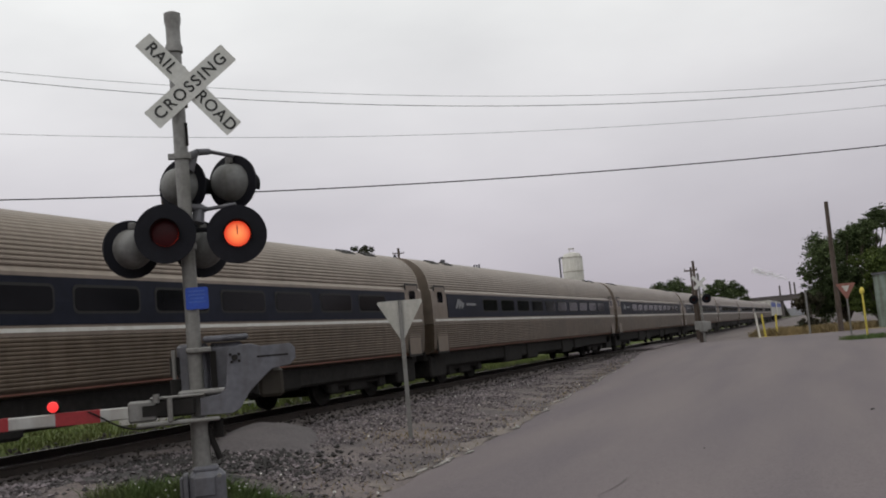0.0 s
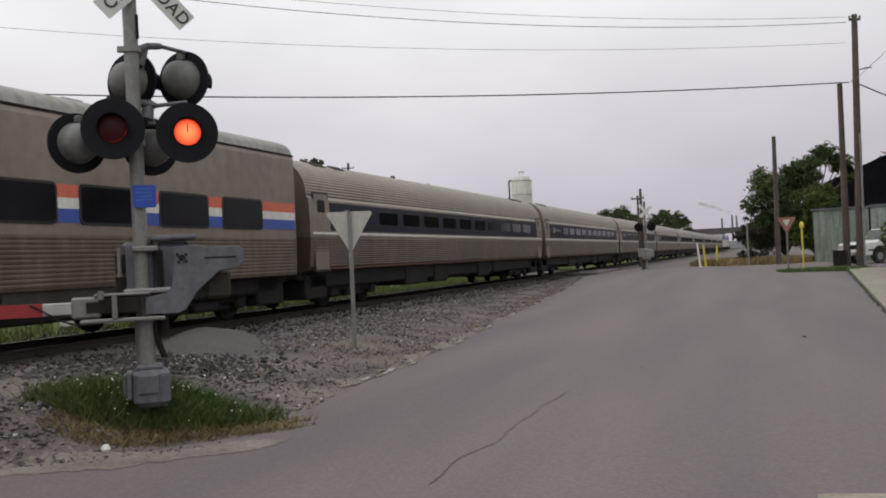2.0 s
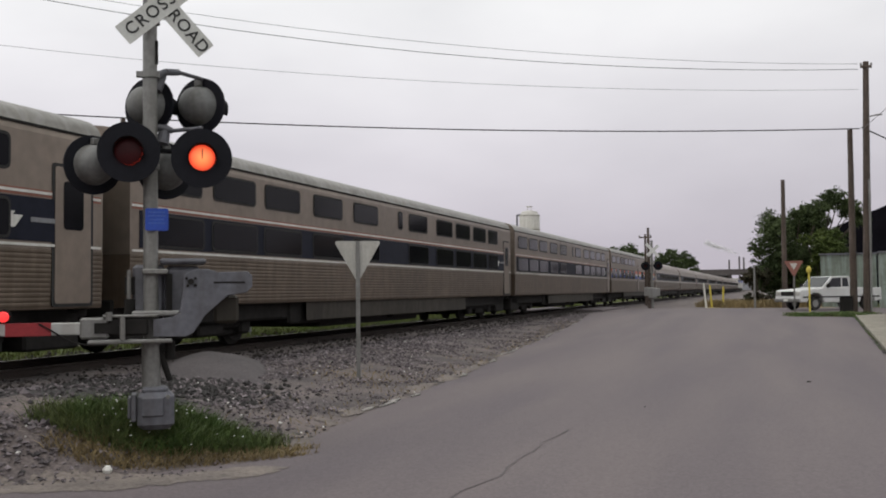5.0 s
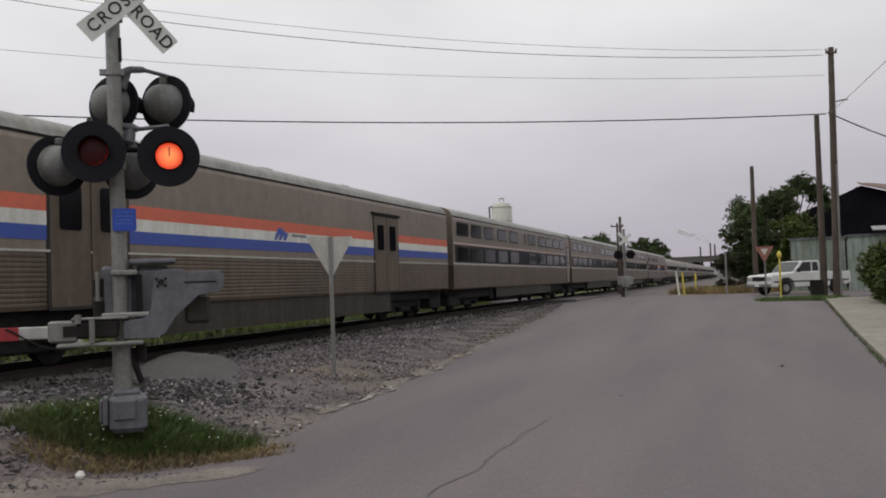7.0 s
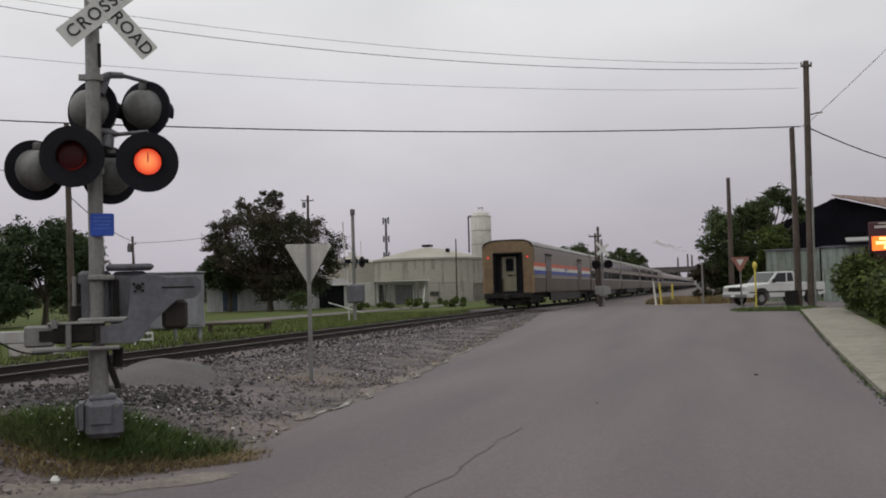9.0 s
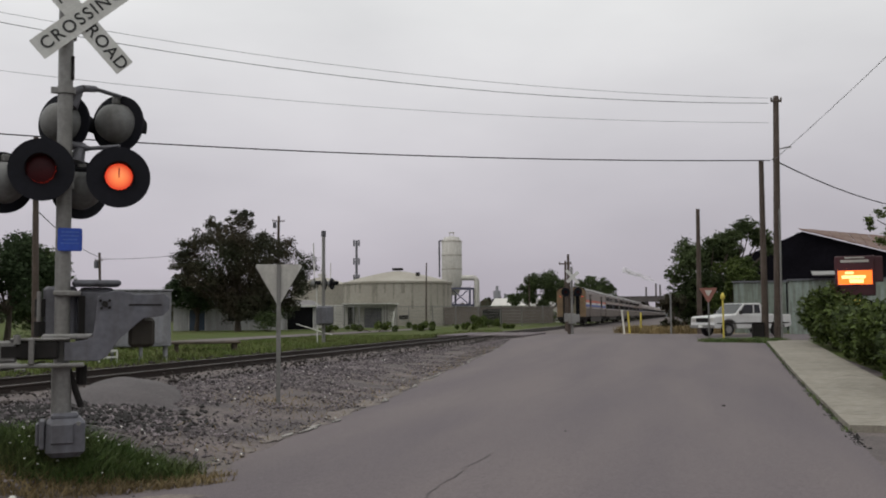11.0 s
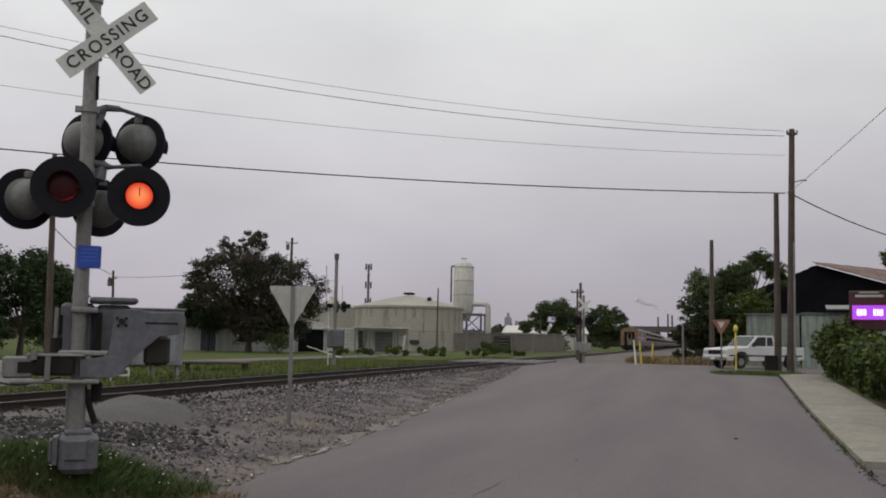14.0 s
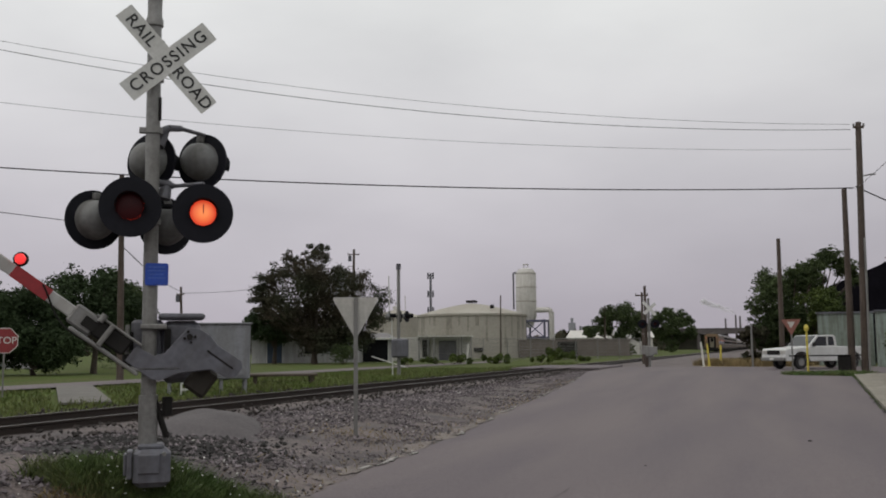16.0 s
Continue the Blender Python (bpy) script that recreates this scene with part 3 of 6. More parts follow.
def arrow_mark(parent, y, z, w, material, x=1.538):
    """A plain mark of three leaning bars with a dull bar of lettering after it."""
    for s in (1, -1):
        for k in range(3):
            x0 = -w / 2 + k * w * 0.26
            o = [(x0, -0.13), (x0 + w * 0.13, -0.13), (x0 + w * 0.5 - k * w * 0.1, 0.15 - k * 0.05), (x0 + w * 0.24 - k * w * 0.1, 0.15 - k * 0.05)]
            part("emblem", Mesh().slab(o, -0.004, 0.004), material, parent, m=pose(s * x, y, z, 0, 0, 90 * s))
        part("lettering", Mesh().box((w * 0.95, 0, 0.0), (w * 0.9, 0.008, 0.07)), HUT, parent, "pale lettering bar", pose(s * (x - 0.002), y, z, 0, 0, 90 * s))


def roof_skin(parent, side_pts, length=24.9):
    """The pale roof above the gutter, a few millimetres proud."""
    top = [(x * 1.004, z + 0.006) for x, z in side_pts if z >= 3.67]
    inner = [(x * 0.985, z - 0.03) for x, z in top]
    o = top + [(-x, z) for x, z in reversed(top) if x > 1e-6] + [(-x, z) for x, z in inner if x > 1e-6] + [(x, z) for x, z in reversed(inner)]
    part("roof", Mesh().slab(o, -length / 2 + 0.02, length / 2 - 0.02), ROOF, parent, "weathered silver roof", smooth=True)
    m = Mesh()
    for s in (-1, 1):
        m.box((s * 1.512, 0, 3.66), (0.035, length, 0.035))
    part("gutter", m, UNDER, parent)


def sleeper(striped):
    car = thing("sleeping_car", pose(0, 0, 0), "stainless steel sleeping car with two rows of dark windows", "train car", "cars of the passenger train")
    s = viewliner_side(0.92, 1.82)
    body_shell(car, s, 1.82, "dull stainless steel upper body")
    roof_skin(car, s)
    band(car, "window_band", -12.2, 12.2, 1.93, 2.58, NAVY, "dark navy window band")
    band(car, "stripe", -12.4, 12.4, 1.86, 1.9, WHITE, "thin white stripe", x=1.53)
    band(car, "stripe", -12.4, 12.4, 2.6, 2.63, PIN, "thin red stripe", t=0.006)
    band(car, "stripe", -12.4, 12.4, 2.64, 2.68, WHITE, "thin white stripe", t=0.006)
    band(car, "stripe", -12.4, 12.4, 2.68, 2.705, PIN, "thin red stripe", t=0.006)
    if striped:
        band(car, "stripe", 8.2, 12.4, 1.95, 2.2, BLUE, "blue stripe", x=1.534)
        band(car, "stripe", 8.2, 12.4, 2.2, 2.38, WHITE, "white stripe", x=1.534)
        band(car, "stripe", 8.2, 12.4, 2.38, 2.56, RED, "red stripe", x=1.534)
    for p in (1.7, 3.7, 5.7, 8.0, 10.3, 14.3, 16.8, 18.8, 20.8, 22.6):
        window(car, pane(1.62 if p < 22 else 1.3, 0.54), p - 12.8, 3.21, 1.526)
        window(car, pane(1.75 if p < 22 else 1.3, 0.6), p - 12.8, 2.25, 1.537)
    window(car, pane(0.35, 0.54), 0.0, 3.21, 1.526)
    side_door(car, 11.75, 1.0, 3.1, 0.8)
    part("underframe", Mesh().box((0, 0, 0.76), (2.5, 24.0, 0.46), ch=0.05).box((0, 0.3, 0.6), (2.3, 13.0, 0.3), ch=0.05).box((0, -1.0, 0.42), (2.2, 7.0, 0.3), ch=0.05), UNDER, car)
    gear(car, [(-5.2, 2.4, 0.6, 1), (-2.0, 1.6, 0.5, 1), (1.2, 2.6, 0.6, 1), (5.0, 3.0, 0.55, 1)])
    band(car, "skirt", -5.8, 6.5, 0.48, 0.98, SKIRT, "brown underfloor skirt", x=1.42)
    for y in (-9.3, 9.3):
        bogie(car, y)
    ends(car, 2.3, STEEL)
    arrow_mark(car, 10.4, 2.25, 0.9, WHITE)
    return car


def diner():
    car = thing("dining_car", pose(0, 0, 0), "stainless steel dining car with red, white and blue stripe", "train car", "cars of the passenger train")
    s = viewliner_side(0.92, 1.75)
    body_shell(car, s, 1.75, "dull stainless steel upper body")
    roof_skin(car, s)
    for z0, z1, c, l in ((1.95, 2.17, BLUE, "blue stripe"), (2.17, 2.34, WHITE, "white stripe"), (2.34, 2.55, RED, "red stripe")):
        band(car, "stripe", -12.4, 12.4, z0, z1, c, l)
    for p in (1.4, 3.4, 5.4, 7.3, 9.3, 11.3):
        window(car, pane(1.55, 0.5), p - 12.8, 3.2, 1.526)
        window(car, pane(1.6, 0.66), p - 12.8, 2.25, 1.536)
    for p in (16.6, 18.7, 20.8, 22.9):
        window(car, pane(1.6, 0.66), p - 12.8, 2.25, 1.536)
    side_door(car, 1.2, 1.0, 3.0, 0.75)
    band(car, "skirt", -6.5, 6.5, 0.6, 0.98, SKIRT, "brown underfloor skirt", x=1.44)
    part("underframe", Mesh().box((0, 0, 0.76), (2.5, 24.0, 0.46), ch=0.05), UNDER, car)
    gear(car, [(-3.4, 4.6, 0.62, 1), (2.6, 5.4, 0.6, 1)])
    for y in (-9.3, 9.3):
        bogie(car, y)
    ends(car, 2.3, STEEL)
    vents(car, (3.0, 6.5))
    return car


def coach():
    car = thing("coach_car", pose(0, 0, 0), "rounded fluted stainless steel coach with navy window band", "train car", "cars of the passenger train")
    body_shell(car, amfleet_side(), 1.8, "fluted stainless steel tube body")
    m = Mesh()
    for s in (-1, 1):
        m.slab([(s * 1.495, 1.96), (s * 1.552, 1.96), (s * 1.552, 2.3), (s * 1.532, 2.66), (s * 1.48, 2.66)][::s], -11.3, 11.3)
    part("window_band", m, NAVY, car, "dark navy window band")
    band(car, "stripe", -12.3, 12.3, 1.86, 1.92, WHITE, "white stripe", x=1.538)
    band(car, "stripe", -12.3, 12.3, 1.0, 1.04, SILL, "faded red sill line", x=1.44)
    for k in range(1, 11):
        window(car, pane(1.5, 0.44), -9.3 + k * 1.86, 2.34, 1.543)
    for y in (-11.8, 11.8):
        side_door(car, y, 1.0, 2.85, 0.75, x=1.51)
    for k, y in enumerate((-10.6, -9.4, 9.4, 10.6)):
        for s in (-1, 1):
            m = Mesh().box((0, 0, 0), (0.28, 0.7, 0.1), ch=0.03)
            part("roof_vent", m, UNDER, car, m=pose(s * 0.85, y, 3.68, 0, s * 28, 0))
    part("underframe", Mesh().box((0, 0, 0.76), (2.5, 24.0, 0.46), ch=0.05).box((0, 0.3, 0.6), (2.0, 11.5, 0.3), ch=0.05), UNDER, car)
    gear(car, [(-4.6, 2.0, 0.62, 1), (-2.2, 1.4, 0.62, 1), (0.4, 2.2, 0.45, 0), (3.0, 1.6, 0.6, 1), (5.2, 1.8, 0.5, 1)])
    for y in (-9.1, 9.1):
        bogie(car, y)
    ends(car, 2.2, STEEL)
    arrow_mark(car, -10.2, 2.36, 0.95, HUT, 1.555)
    return car


def baggage():
    car = thing("baggage_car", pose(0, 0, 0), "stainless baggage car with red, white and blue stripes", "train car", "cars of the passenger train")
    s = viewliner_side(0.95, 1.82)
    body_shell(car, s, 1.82, "dull stainless steel upper body", 0.34)
    roof_skin(car, s)
    for z0, z1, c, l in ((2.03, 2.26, BLUE, "blue stripe"), (2.26, 2.48, WHITE, "white stripe"), (2.48, 2.72, RED, "red stripe")):
        band(car, "stripe", -12.4, 12.4, z0, z1, c, l)
    band(car, "belt_rail", -12.4, 12.4, 1.845, 1.88, SIGNBACK, "thin bright belt rail", t=0.02)
    for y in (-7.5, 6.2):
        for d in (-0.5, 0.5):
            side_door(car, y + d, 0.98, 3.2, 0.96, SOILEDSHADE, True, 1.532)
        for sx in (-1, 1):
            part("door_lintel", Mesh().box((sx * 1.555, y, 3.28), (0.05, 2.3, 0.08), ch=0.01), UNDER, car, "dark door lintel")
    part("underframe", Mesh().box((0, 0.2, 0.8), (2.5, 23.6, 0.34), ch=0.05), UNDER, car)
    arrow_mark(car, -0.6, 2.42, 0.9, BLUE)
    band(car, "skirt", -6.6, 6.6, 0.36, 0.95, SKIRT, "dark underfloor skirt", x=1.45)
    for y in (-8.9, 8.9):
        bogie(car, y)
    ends(car, 2.3, STEEL, (1,))
    vents(car, (-9, -4.0, 1.0, 6.0))
    # the bare rear end: corner panels and header round a recessed doorway
    e = -12.45
    prof = [(x * 0.998, z - 0.004) for x, z in s]
    for sx in (-1, 1):
        o = [(0.88, 0.95)] + [p for p in prof if p[0] > 0.9 and p[1] < 3.3] + [(1.51, 3.3), (0.88, 3.3)]
        o = [(sx * x, z) for x, z in o]
        part("end_panel", Mesh().slab(o if sx > 0 else o[::-1], e, e + 0.35), BROWNSTEEL, car, "rust-stained brown corner panel")
    o = [(1.512, 3.303)] + [p for p in prof if p[1] > 3.4]
    part("end_header", Mesh().slab(o + [(-x, z) for x, z in reversed(o) if x > 1e-6], e, e + 0.35), BROWNSTEEL, car, "rust-stained brown end header")
    rim = [p for p in prof if p[1] >= 3.67]
    inner = [(x * 0.955, z - 0.06) for x, z in rim]
    o = rim + [(-x, z) for x, z in reversed(rim) if x > 1e-6] + [(-x, z) for x, z in inner if x > 1e-6] + [(x, z) for x, z in reversed(inner)]
    part("roof_rim", Mesh().slab(o, e - 0.03, e - 0.002), UNDER, car, "dark rim of the roof")
    m = Mesh()
    for x in (-1, 1):
        m.box((x * 0.8, e - 0.03, 2.1), (0.16, 0.14, 2.35), ch=0.03)
        # inner panels, black to paint in the shade of the deep doorway
        m.box((x * 0.67, e + 0.16, 2.1), (0.42, 0.08, 2.3)).box((x * 0.52, e + 0.22, 2.1), (0.1, 0.16, 2.3), ch=0.02)
    m.box((0, e - 0.03, 3.26), (1.76, 0.14, 0.12), ch=0.03).box((0, e - 0.06, 0.98), (1.8, 0.26, 0.09), ch=0.02).box((0, e + 0.17, 3.2), (1.4, 0.1, 0.2))
    part("gangway_frame", m, BLACK, car, "black gangway frame, inner panels blackened for the recess's shade")
    part("end_floor", Mesh().box((0, e + 0.75, 0.6), (2.5, 1.3, 0.5), ch=0.05).box((0, e + 0.3, 0.42), (1.9, 0.5, 0.4), ch=0.05), UNDER, car, "black underfloor gear at the end")
    d = part("end_door", Mesh().rounded(0.78, 2.05, 0.05, 0.06), OLIVE, car, "dull olive metal end door", pose(0.06, e + 0.28, 2.1))
    w = part("door_window", Mesh().rounded(0.5, 0.78, 0.065, 0.1), RUBBER, d, "dark rubber window seal", pose(0, 0, 0.5))
    part("pane", Mesh().rounded(0.4, 0.68, 0.075, 0.08), GLASS, w)
    part("handle", Mesh().box((0.28, -0.05, -0.12), (0.05, 0.05, 0.16)).box((0.02, -0.03, -0.12), (0.3, 0.012, 0.1)), UNDER, d)
    for x in (-1.17, 1.17):
        part("tail_lamp", Mesh().lathe([(0.02, 0), (0.055, 0), (0.05, 0.05), (0.02, 0.06)], 12, pose(0, 0, 0, 90)), REDLAMP, car, "glowing red tail lamp", pose(x, e - 0.005, 3.05))
        m = Mesh()
        for k in range(5):
            m.tube((x * 1.12 - 0.12, e - 0.06, 1.2 + k * 0.36), (x * 1.12 + 0.12, e - 0.06, 1.2 + k * 0.36), 0.012, n=6)
        m.tube((x * 1.12, e - 0.02, 1.1), (x * 1.12, e - 0.02, 2.75), 0.012, n=6)
        part("grab_irons", m, BROWNSTEEL, car, "row of brown grab irons")
    m = Mesh().box((0, e - 0.06, 0.8), (2.85, 0.3, 0.32), ch=0.05).box((0, e - 0.3, 0.72), (0.34, 0.6, 0.3), ch=0.05).box((0, e - 0.58, 0.72), (0.26, 0.2, 0.36), ch=0.06)
    for x in (-1.1, 1.1):
        m.box((x, e - 0.02, 0.5), (0.5, 0.34, 0.05)).box((x - 0.22, e - 0.02, 0.62), (0.05, 0.1, 0.3)).box((x + 0.22, e - 0.02, 0.62), (0.05, 0.1, 0.3))
    part("buffer_beam", m, UNDER, car, "black buffer beam, coupler and steps")
    for x, w in ((-0.9, 0.3), (-0.45, 0.24), (0.5, 0.26)):
        m = Mesh()
        for k in range(8):
            a, b = math.pi * k / 8, math.pi * (k + 1) / 8
            m.tube((x + w * math.cos(a), e - 0.2, 0.66 - 0.42 * math.sin(a)), (x + w * math.cos(b), e - 0.2, 0.66 - 0.42 * math.sin(b)), 0.028, n=6)
        part("brake_hose", m, UNDER, car, "looped black hose")
    return car


def locomotive():
    car = thing("locomotive", pose(0, 0, 0), "grey and blue diesel locomotive with slanted nose", "locomotive", "cars of the passenger train")
    o = [(-10.5, 1.1), (10.3, 1.1), (10.6, 2.2), (9.2, 3.2), (8.6, 4.3), (-10.5, 4.3)]
    part("body", Mesh().slab(o, -1.5, 1.5, pose(0, 0, 0, 0, 0, 90)), SIGNBACK, car, "silver grey locomotive body")
    band(car, "stripe", -10.4, 9.3, 3.0, 3.9, BLUE, "blue upper band", x=1.502)
    part("fuel_tank", Mesh().box((0, 0, 0.75), (2.4, 5, 0.7), ch=0.1), UNDER, car)
    for y in (-7, 7):
        bogie(car, y)
    ends(car, 2.3, STEEL)
    return car


def train_pose(k, t):
    return TRACK @ pose(0, REAR + CAR * (k + 0.5) - 0.2 + SPEED * (t - 9) + 0.45 * smooth01(0.6, 2.2, t) * (1 - smooth01(6.5, 8.6, t)), RAILZ)


first = {"baggage": baggage(), "sleeper": sleeper(False), "diner": diner(), "coach": coach(), "loco": locomotive()}
ORDER = ["baggage", "sleeper", "sleeper", "sleeper", "diner"] + ["coach"] * 9 + ["loco"] * 2
TRAIN, used = [], set()
for k, kind in enumerate(ORDER):
    car = first[kind] if kind not in used else copy_thing(first[kind], pose(0, 0, 0))
    used.add(kind)
    car.matrix_basis = train_pose(k, 0)
    TRAIN.append(car)


# ---- the crossing signal ----
def crossbuck(parent, z, y, s=1.0):
    for rz, long, wide, words in ((41.5, 1.03, 0.215, (("CROSSING", 0, 1.2),)), (-48, 1.24, 0.195, (("RAIL", -0.365, 1.1), ("ROAD", 0.37, 1.1)))):
        yy = y - (0.012 if rz > 0 else 0.0)
        b = part("crossbuck_blade", Mesh().rounded(long * s, wide * s, 0.006, 0.012), SIGNWHITE, parent, "white reflective crossbuck blade", pose(0.08 if rz > 0 else 0.06, yy, z - (0.02 if rz > 0 else 0), 0, -rz, 0))
        if s > 0.95:
            for word, off, spread in words:
                l = part("lettering", lettering(word, 0.165, spread), LETTER, b, "black capital letters", pose(off, -0.005, 0))
                l.data.materials.clear()
                l.data.materials.append(LETTER)
        part("rear_plate", Mesh().box((0, 0.009, 0), (0.2, 0.008, 0.16)), GALV, b)


def flasher(parent, x, y, z, turn, lit):
    """A lamp housing with background disc, hood and lens, facing -y before its turn."""
    prof = [(0.288, -0.012), (0.288, 0.012), (0.19, 0.03), (0.185, 0.09), (0.17, 0.14), (0.135, 0.185), (0.08, 0.21), (0.01, 0.22)]
    h = part("flasher", Mesh().lathe([(0.01, -0.012)] + prof[:2] + [(0.215, 0.014)], 36, pose(0, 0, 0, -90)), DISC, parent, "round black flasher background", pose(x, y, z, 0, 0, turn), smooth=True)
    part("lamp_housing", Mesh().lathe([(0.2, 0.013)] + prof[2:], 28, pose(0, 0, 0, -90)), HOUSING, h, "grey domed lamp housing", smooth=True)
    part("hinge_lug", Mesh().box((0, 0.04, 0.225), (0.07, 0.06, 0.07), ch=0.01), HOUSING, h)
    m = Mesh()
    n, reach = 16, 0.29 if lit is None else 0.07
    vs, fs = [], []
    for r in (0.142, 0.136):
        for yy, cut in ((-0.012, 0), (-0.28, 0.0)):
            for i in range(n + 1):
                a = radians(-25 + 230 * i / n)
                d = yy if yy > -0.1 else -reach - 0.04 * max(0.0, math.sin(a))
                vs.append((r * math.cos(a), d, r * math.sin(a)))
    for i in range(n):
        fs += [(i, i + 1, n + 2 + i, n + 1 + i), (2 * n + 2 + i + 1, 2 * n + 2 + i, 3 * n + 3 + i, 3 * n + 4 + i), (n + 1 + i, n + 2 + i, 3 * n + 4 + i, 3 * n + 3 + i)]
    m.add(vs, fs)
    part("hood", m, BLACK, h, "black lamp hood", smooth=True)
    part("lens", Mesh().lathe([(0.01, 0.016), (0.105, 0.016), (0.105, 0.03), (0.01, 0.032)], 28, pose(0, 0, 0, 90)), LENS, h, "dark red lens")
    if lit is None:
        return None
    # the lamp insert: one face glows, the other is dark
    m = Mesh().lathe([(0.01, 0.004), (0.125, 0.004), (0.11, 0.012), (0.01, 0.02)], 24, pose(0, 0, 0, 90), 0)
    m.lathe([(0.01, 0.004), (0.125, 0.004), (0.11, 0.012), (0.01, 0.02)], 24, pose(0, 0, 0, -90), 1)
    m.box((0, -0.021, 0.035), (0.012, 0.004, 0.09), slot=2)
    return part("lamp_insert", m, [LAMPON, LENS, RED], h, "turning lamp insert, one face glowing red", pose(0, -0.03, 0), smooth=True)


SIGNAL = pose(-5.58, 7.79, 0.24, 0, 0, 35.6)
signal = thing("crossing_signal", SIGNAL, "grey railroad crossing signal mast with flashers and gate", "crossing signal", "crossing signals")
part("mast", Mesh().tube((-0.03, 0, 0.1), (-0.035, 0, 0.95), 0.088, 0.088, 20).tube((-0.035, 0, 0.9), (-0.06, 0, 4.9), 0.07, 0.066, 20), GALV, signal, "galvanised steel mast", smooth=True)
m = Mesh().lathe([(0.05, 4.56), (0.085, 4.58), (0.085, 4.64), (0.07, 4.68), (0.07, 4.84), (0.082, 4.9), (0.082, 4.98), (0.04, 5.0)], 20, pose(-0.06, 0, 0))
part("mast_cap", m, GALV, signal, "flared steel mast cap", smooth=True)
m = Mesh().box((0.01, -0.02, 0.28), (0.34, 0.32, 0.36), ch=0.05).box((0.0, -0.02, 0.47), (0.24, 0.24, 0.06), ch=0.02).box((-0.19, -0.02, 0.31), (0.05, 0.26, 0.26), ch=0.01).box((-0.23, -0.02, 0.31), (0.03, 0.2, 0.2), ch=0.008).box((-0.02, -0.19, 0.32), (0.2, 0.03, 0.18), ch=0.01)
part("junction_base", m, GREYPAINT, signal, "grey cast base box", bevel=0.006)
part("bolt", Mesh().tube((0.12, -0.17, 0.41), (0.12, -0.2, 0.41), 0.02), GALV, signal)
crossbuck(signal, 4.22, -0.11)
for z in (2.62, 2.78, 3.52, 4.05, 4.4):
    m = Mesh().lathe([(0.05, z - 0.03), (0.086, z - 0.03), (0.086, z + 0.03), (0.05, z + 0.03)], 18, pose(-0.045, 0, 0))
    m.box((-0.13, 0, z), (0.1, 0.07, 0.05))
    part("clamp", m, GALV, signal, "steel mast clamp", smooth=True)
# cross arms of the three flasher pairs
for a, b in (((-0.26, 0.02, 2.78), (0.46, 0.02, 2.78)), ((-0.62, 0.16, 2.62), (0.34, 0.26, 2.62))):
    part("cross_arm", Mesh().tube(a, b, 0.025), BLACK, signal, "black flasher cross arm")
part("cross_arm", Mesh().tube((-0.02, 0.06, 3.5), (0.1, 0.1, 3.58), 0.055, 0.035).tube((0.1, 0.1, 3.58), (0.22, 0.18, 3.6), 0.035, 0.032).tube((0.22, 0.18, 3.6), (0.46, 0.3, 3.57), 0.02), GREYPAINT, signal, "bent blue-grey pipe arm")
part("cross_arm", Mesh().tube((0.0, 0.04, 3.02), (0.16, 0.06, 2.99), 0.035, 0.03).tube((0.16, 0.06, 2.99), (0.44, -0.1, 3.0), 0.02), GREYPAINT, signal, "bent blue-grey pipe arm")
part("arm_fitting", Mesh().tube((-0.01, 0.1, 3.4), (0.06, 0.12, 3.56), 0.075, 0.05), GREYPAINT, signal, "grey cast pipe fitting", smooth=True)
part("arm_fitting", Mesh().tube((0.06, 0.06, 2.86), (0.1, 0.08, 3.04), 0.07, 0.045), GREYPAINT, signal, "grey cast pipe fitting", smooth=True)
part("mast_cable", Mesh().tube((0.012, -0.04, 3.62), (0.01, -0.04, 3.85), 0.016, n=6), UNDER, signal)
L1 = flasher(signal, -0.24, -0.2, 2.73, -4, False)
L2 = flasher(signal, 0.43, -0.2, 2.69, 2, True)
flasher(signal, -0.58, 0.14, 2.64, 208, None)
flasher(signal, 0.09, 0.3, 2.62, 206, None)
flasher(signal, -0.06, 0.3, 3.27, 143, None)
flasher(signal, 0.44, 0.34, 3.3, 143, None)
b = part("blue_plate", Mesh().rounded(0.215, 0.215, 0.006, 0.02), SIGNBLUE, signal, "small blue notice plate", pose(0.015, -0.095, 2.1))
part("plate_face", Mesh().rounded(0.195, 0.195, 0.004, 0.015), SIGNBLUE, b, m=pose(0, -0.005, 0))
m = Mesh()
for k, (w, z) in enumerate(((0.15, 0.07), (0.16, 0.035), (0.13, 0.0), (0.16, -0.035))):
    m.box((0, -0.008, z), (w, 0.002, 0.012))
part("notice_lines", m, mat("notice_pale_blue", (0.06, 0.14, 0.5), 0.5), b)
# gate mechanism housing
m = Mesh().box((0.26, 0.16, 1.36), (0.36, 0.3, 0.6), ch=0.05).box((0.26, 0.14, 1.7), (0.44, 0.36, 0.06), ch=0.02).box((-0.06, 0.13, 1.42), (0.3, 0.2, 0.5), ch=0.03)
part("gate_mechanism", m, GREYPAINT, signal, "grey gate motor housing", bevel=0.005)
part("cable_box", Mesh().tube((-0.22, 0.08, 1.38), (-0.22, 0.08, 1.55), 0.06).tube((-0.22, 0.08, 1.2), (-0.22, 0.08, 1.34), 0.065).box((0.13, 0.02, 1.36), (0.06, 0.1, 0.44)), UNDER, signal, "dark cable bushings")
m = Mesh().box((0.02, -0.05, 1.2), (0.46, 0.26, 0.05), ch=0.015).box((0.0, 0.0, 1.6), (0.24, 0.24, 0.05), ch=0.01).tube((-0.24, 0.02, 1.34), (-0.24, 0.02, 1.62), 0.02)
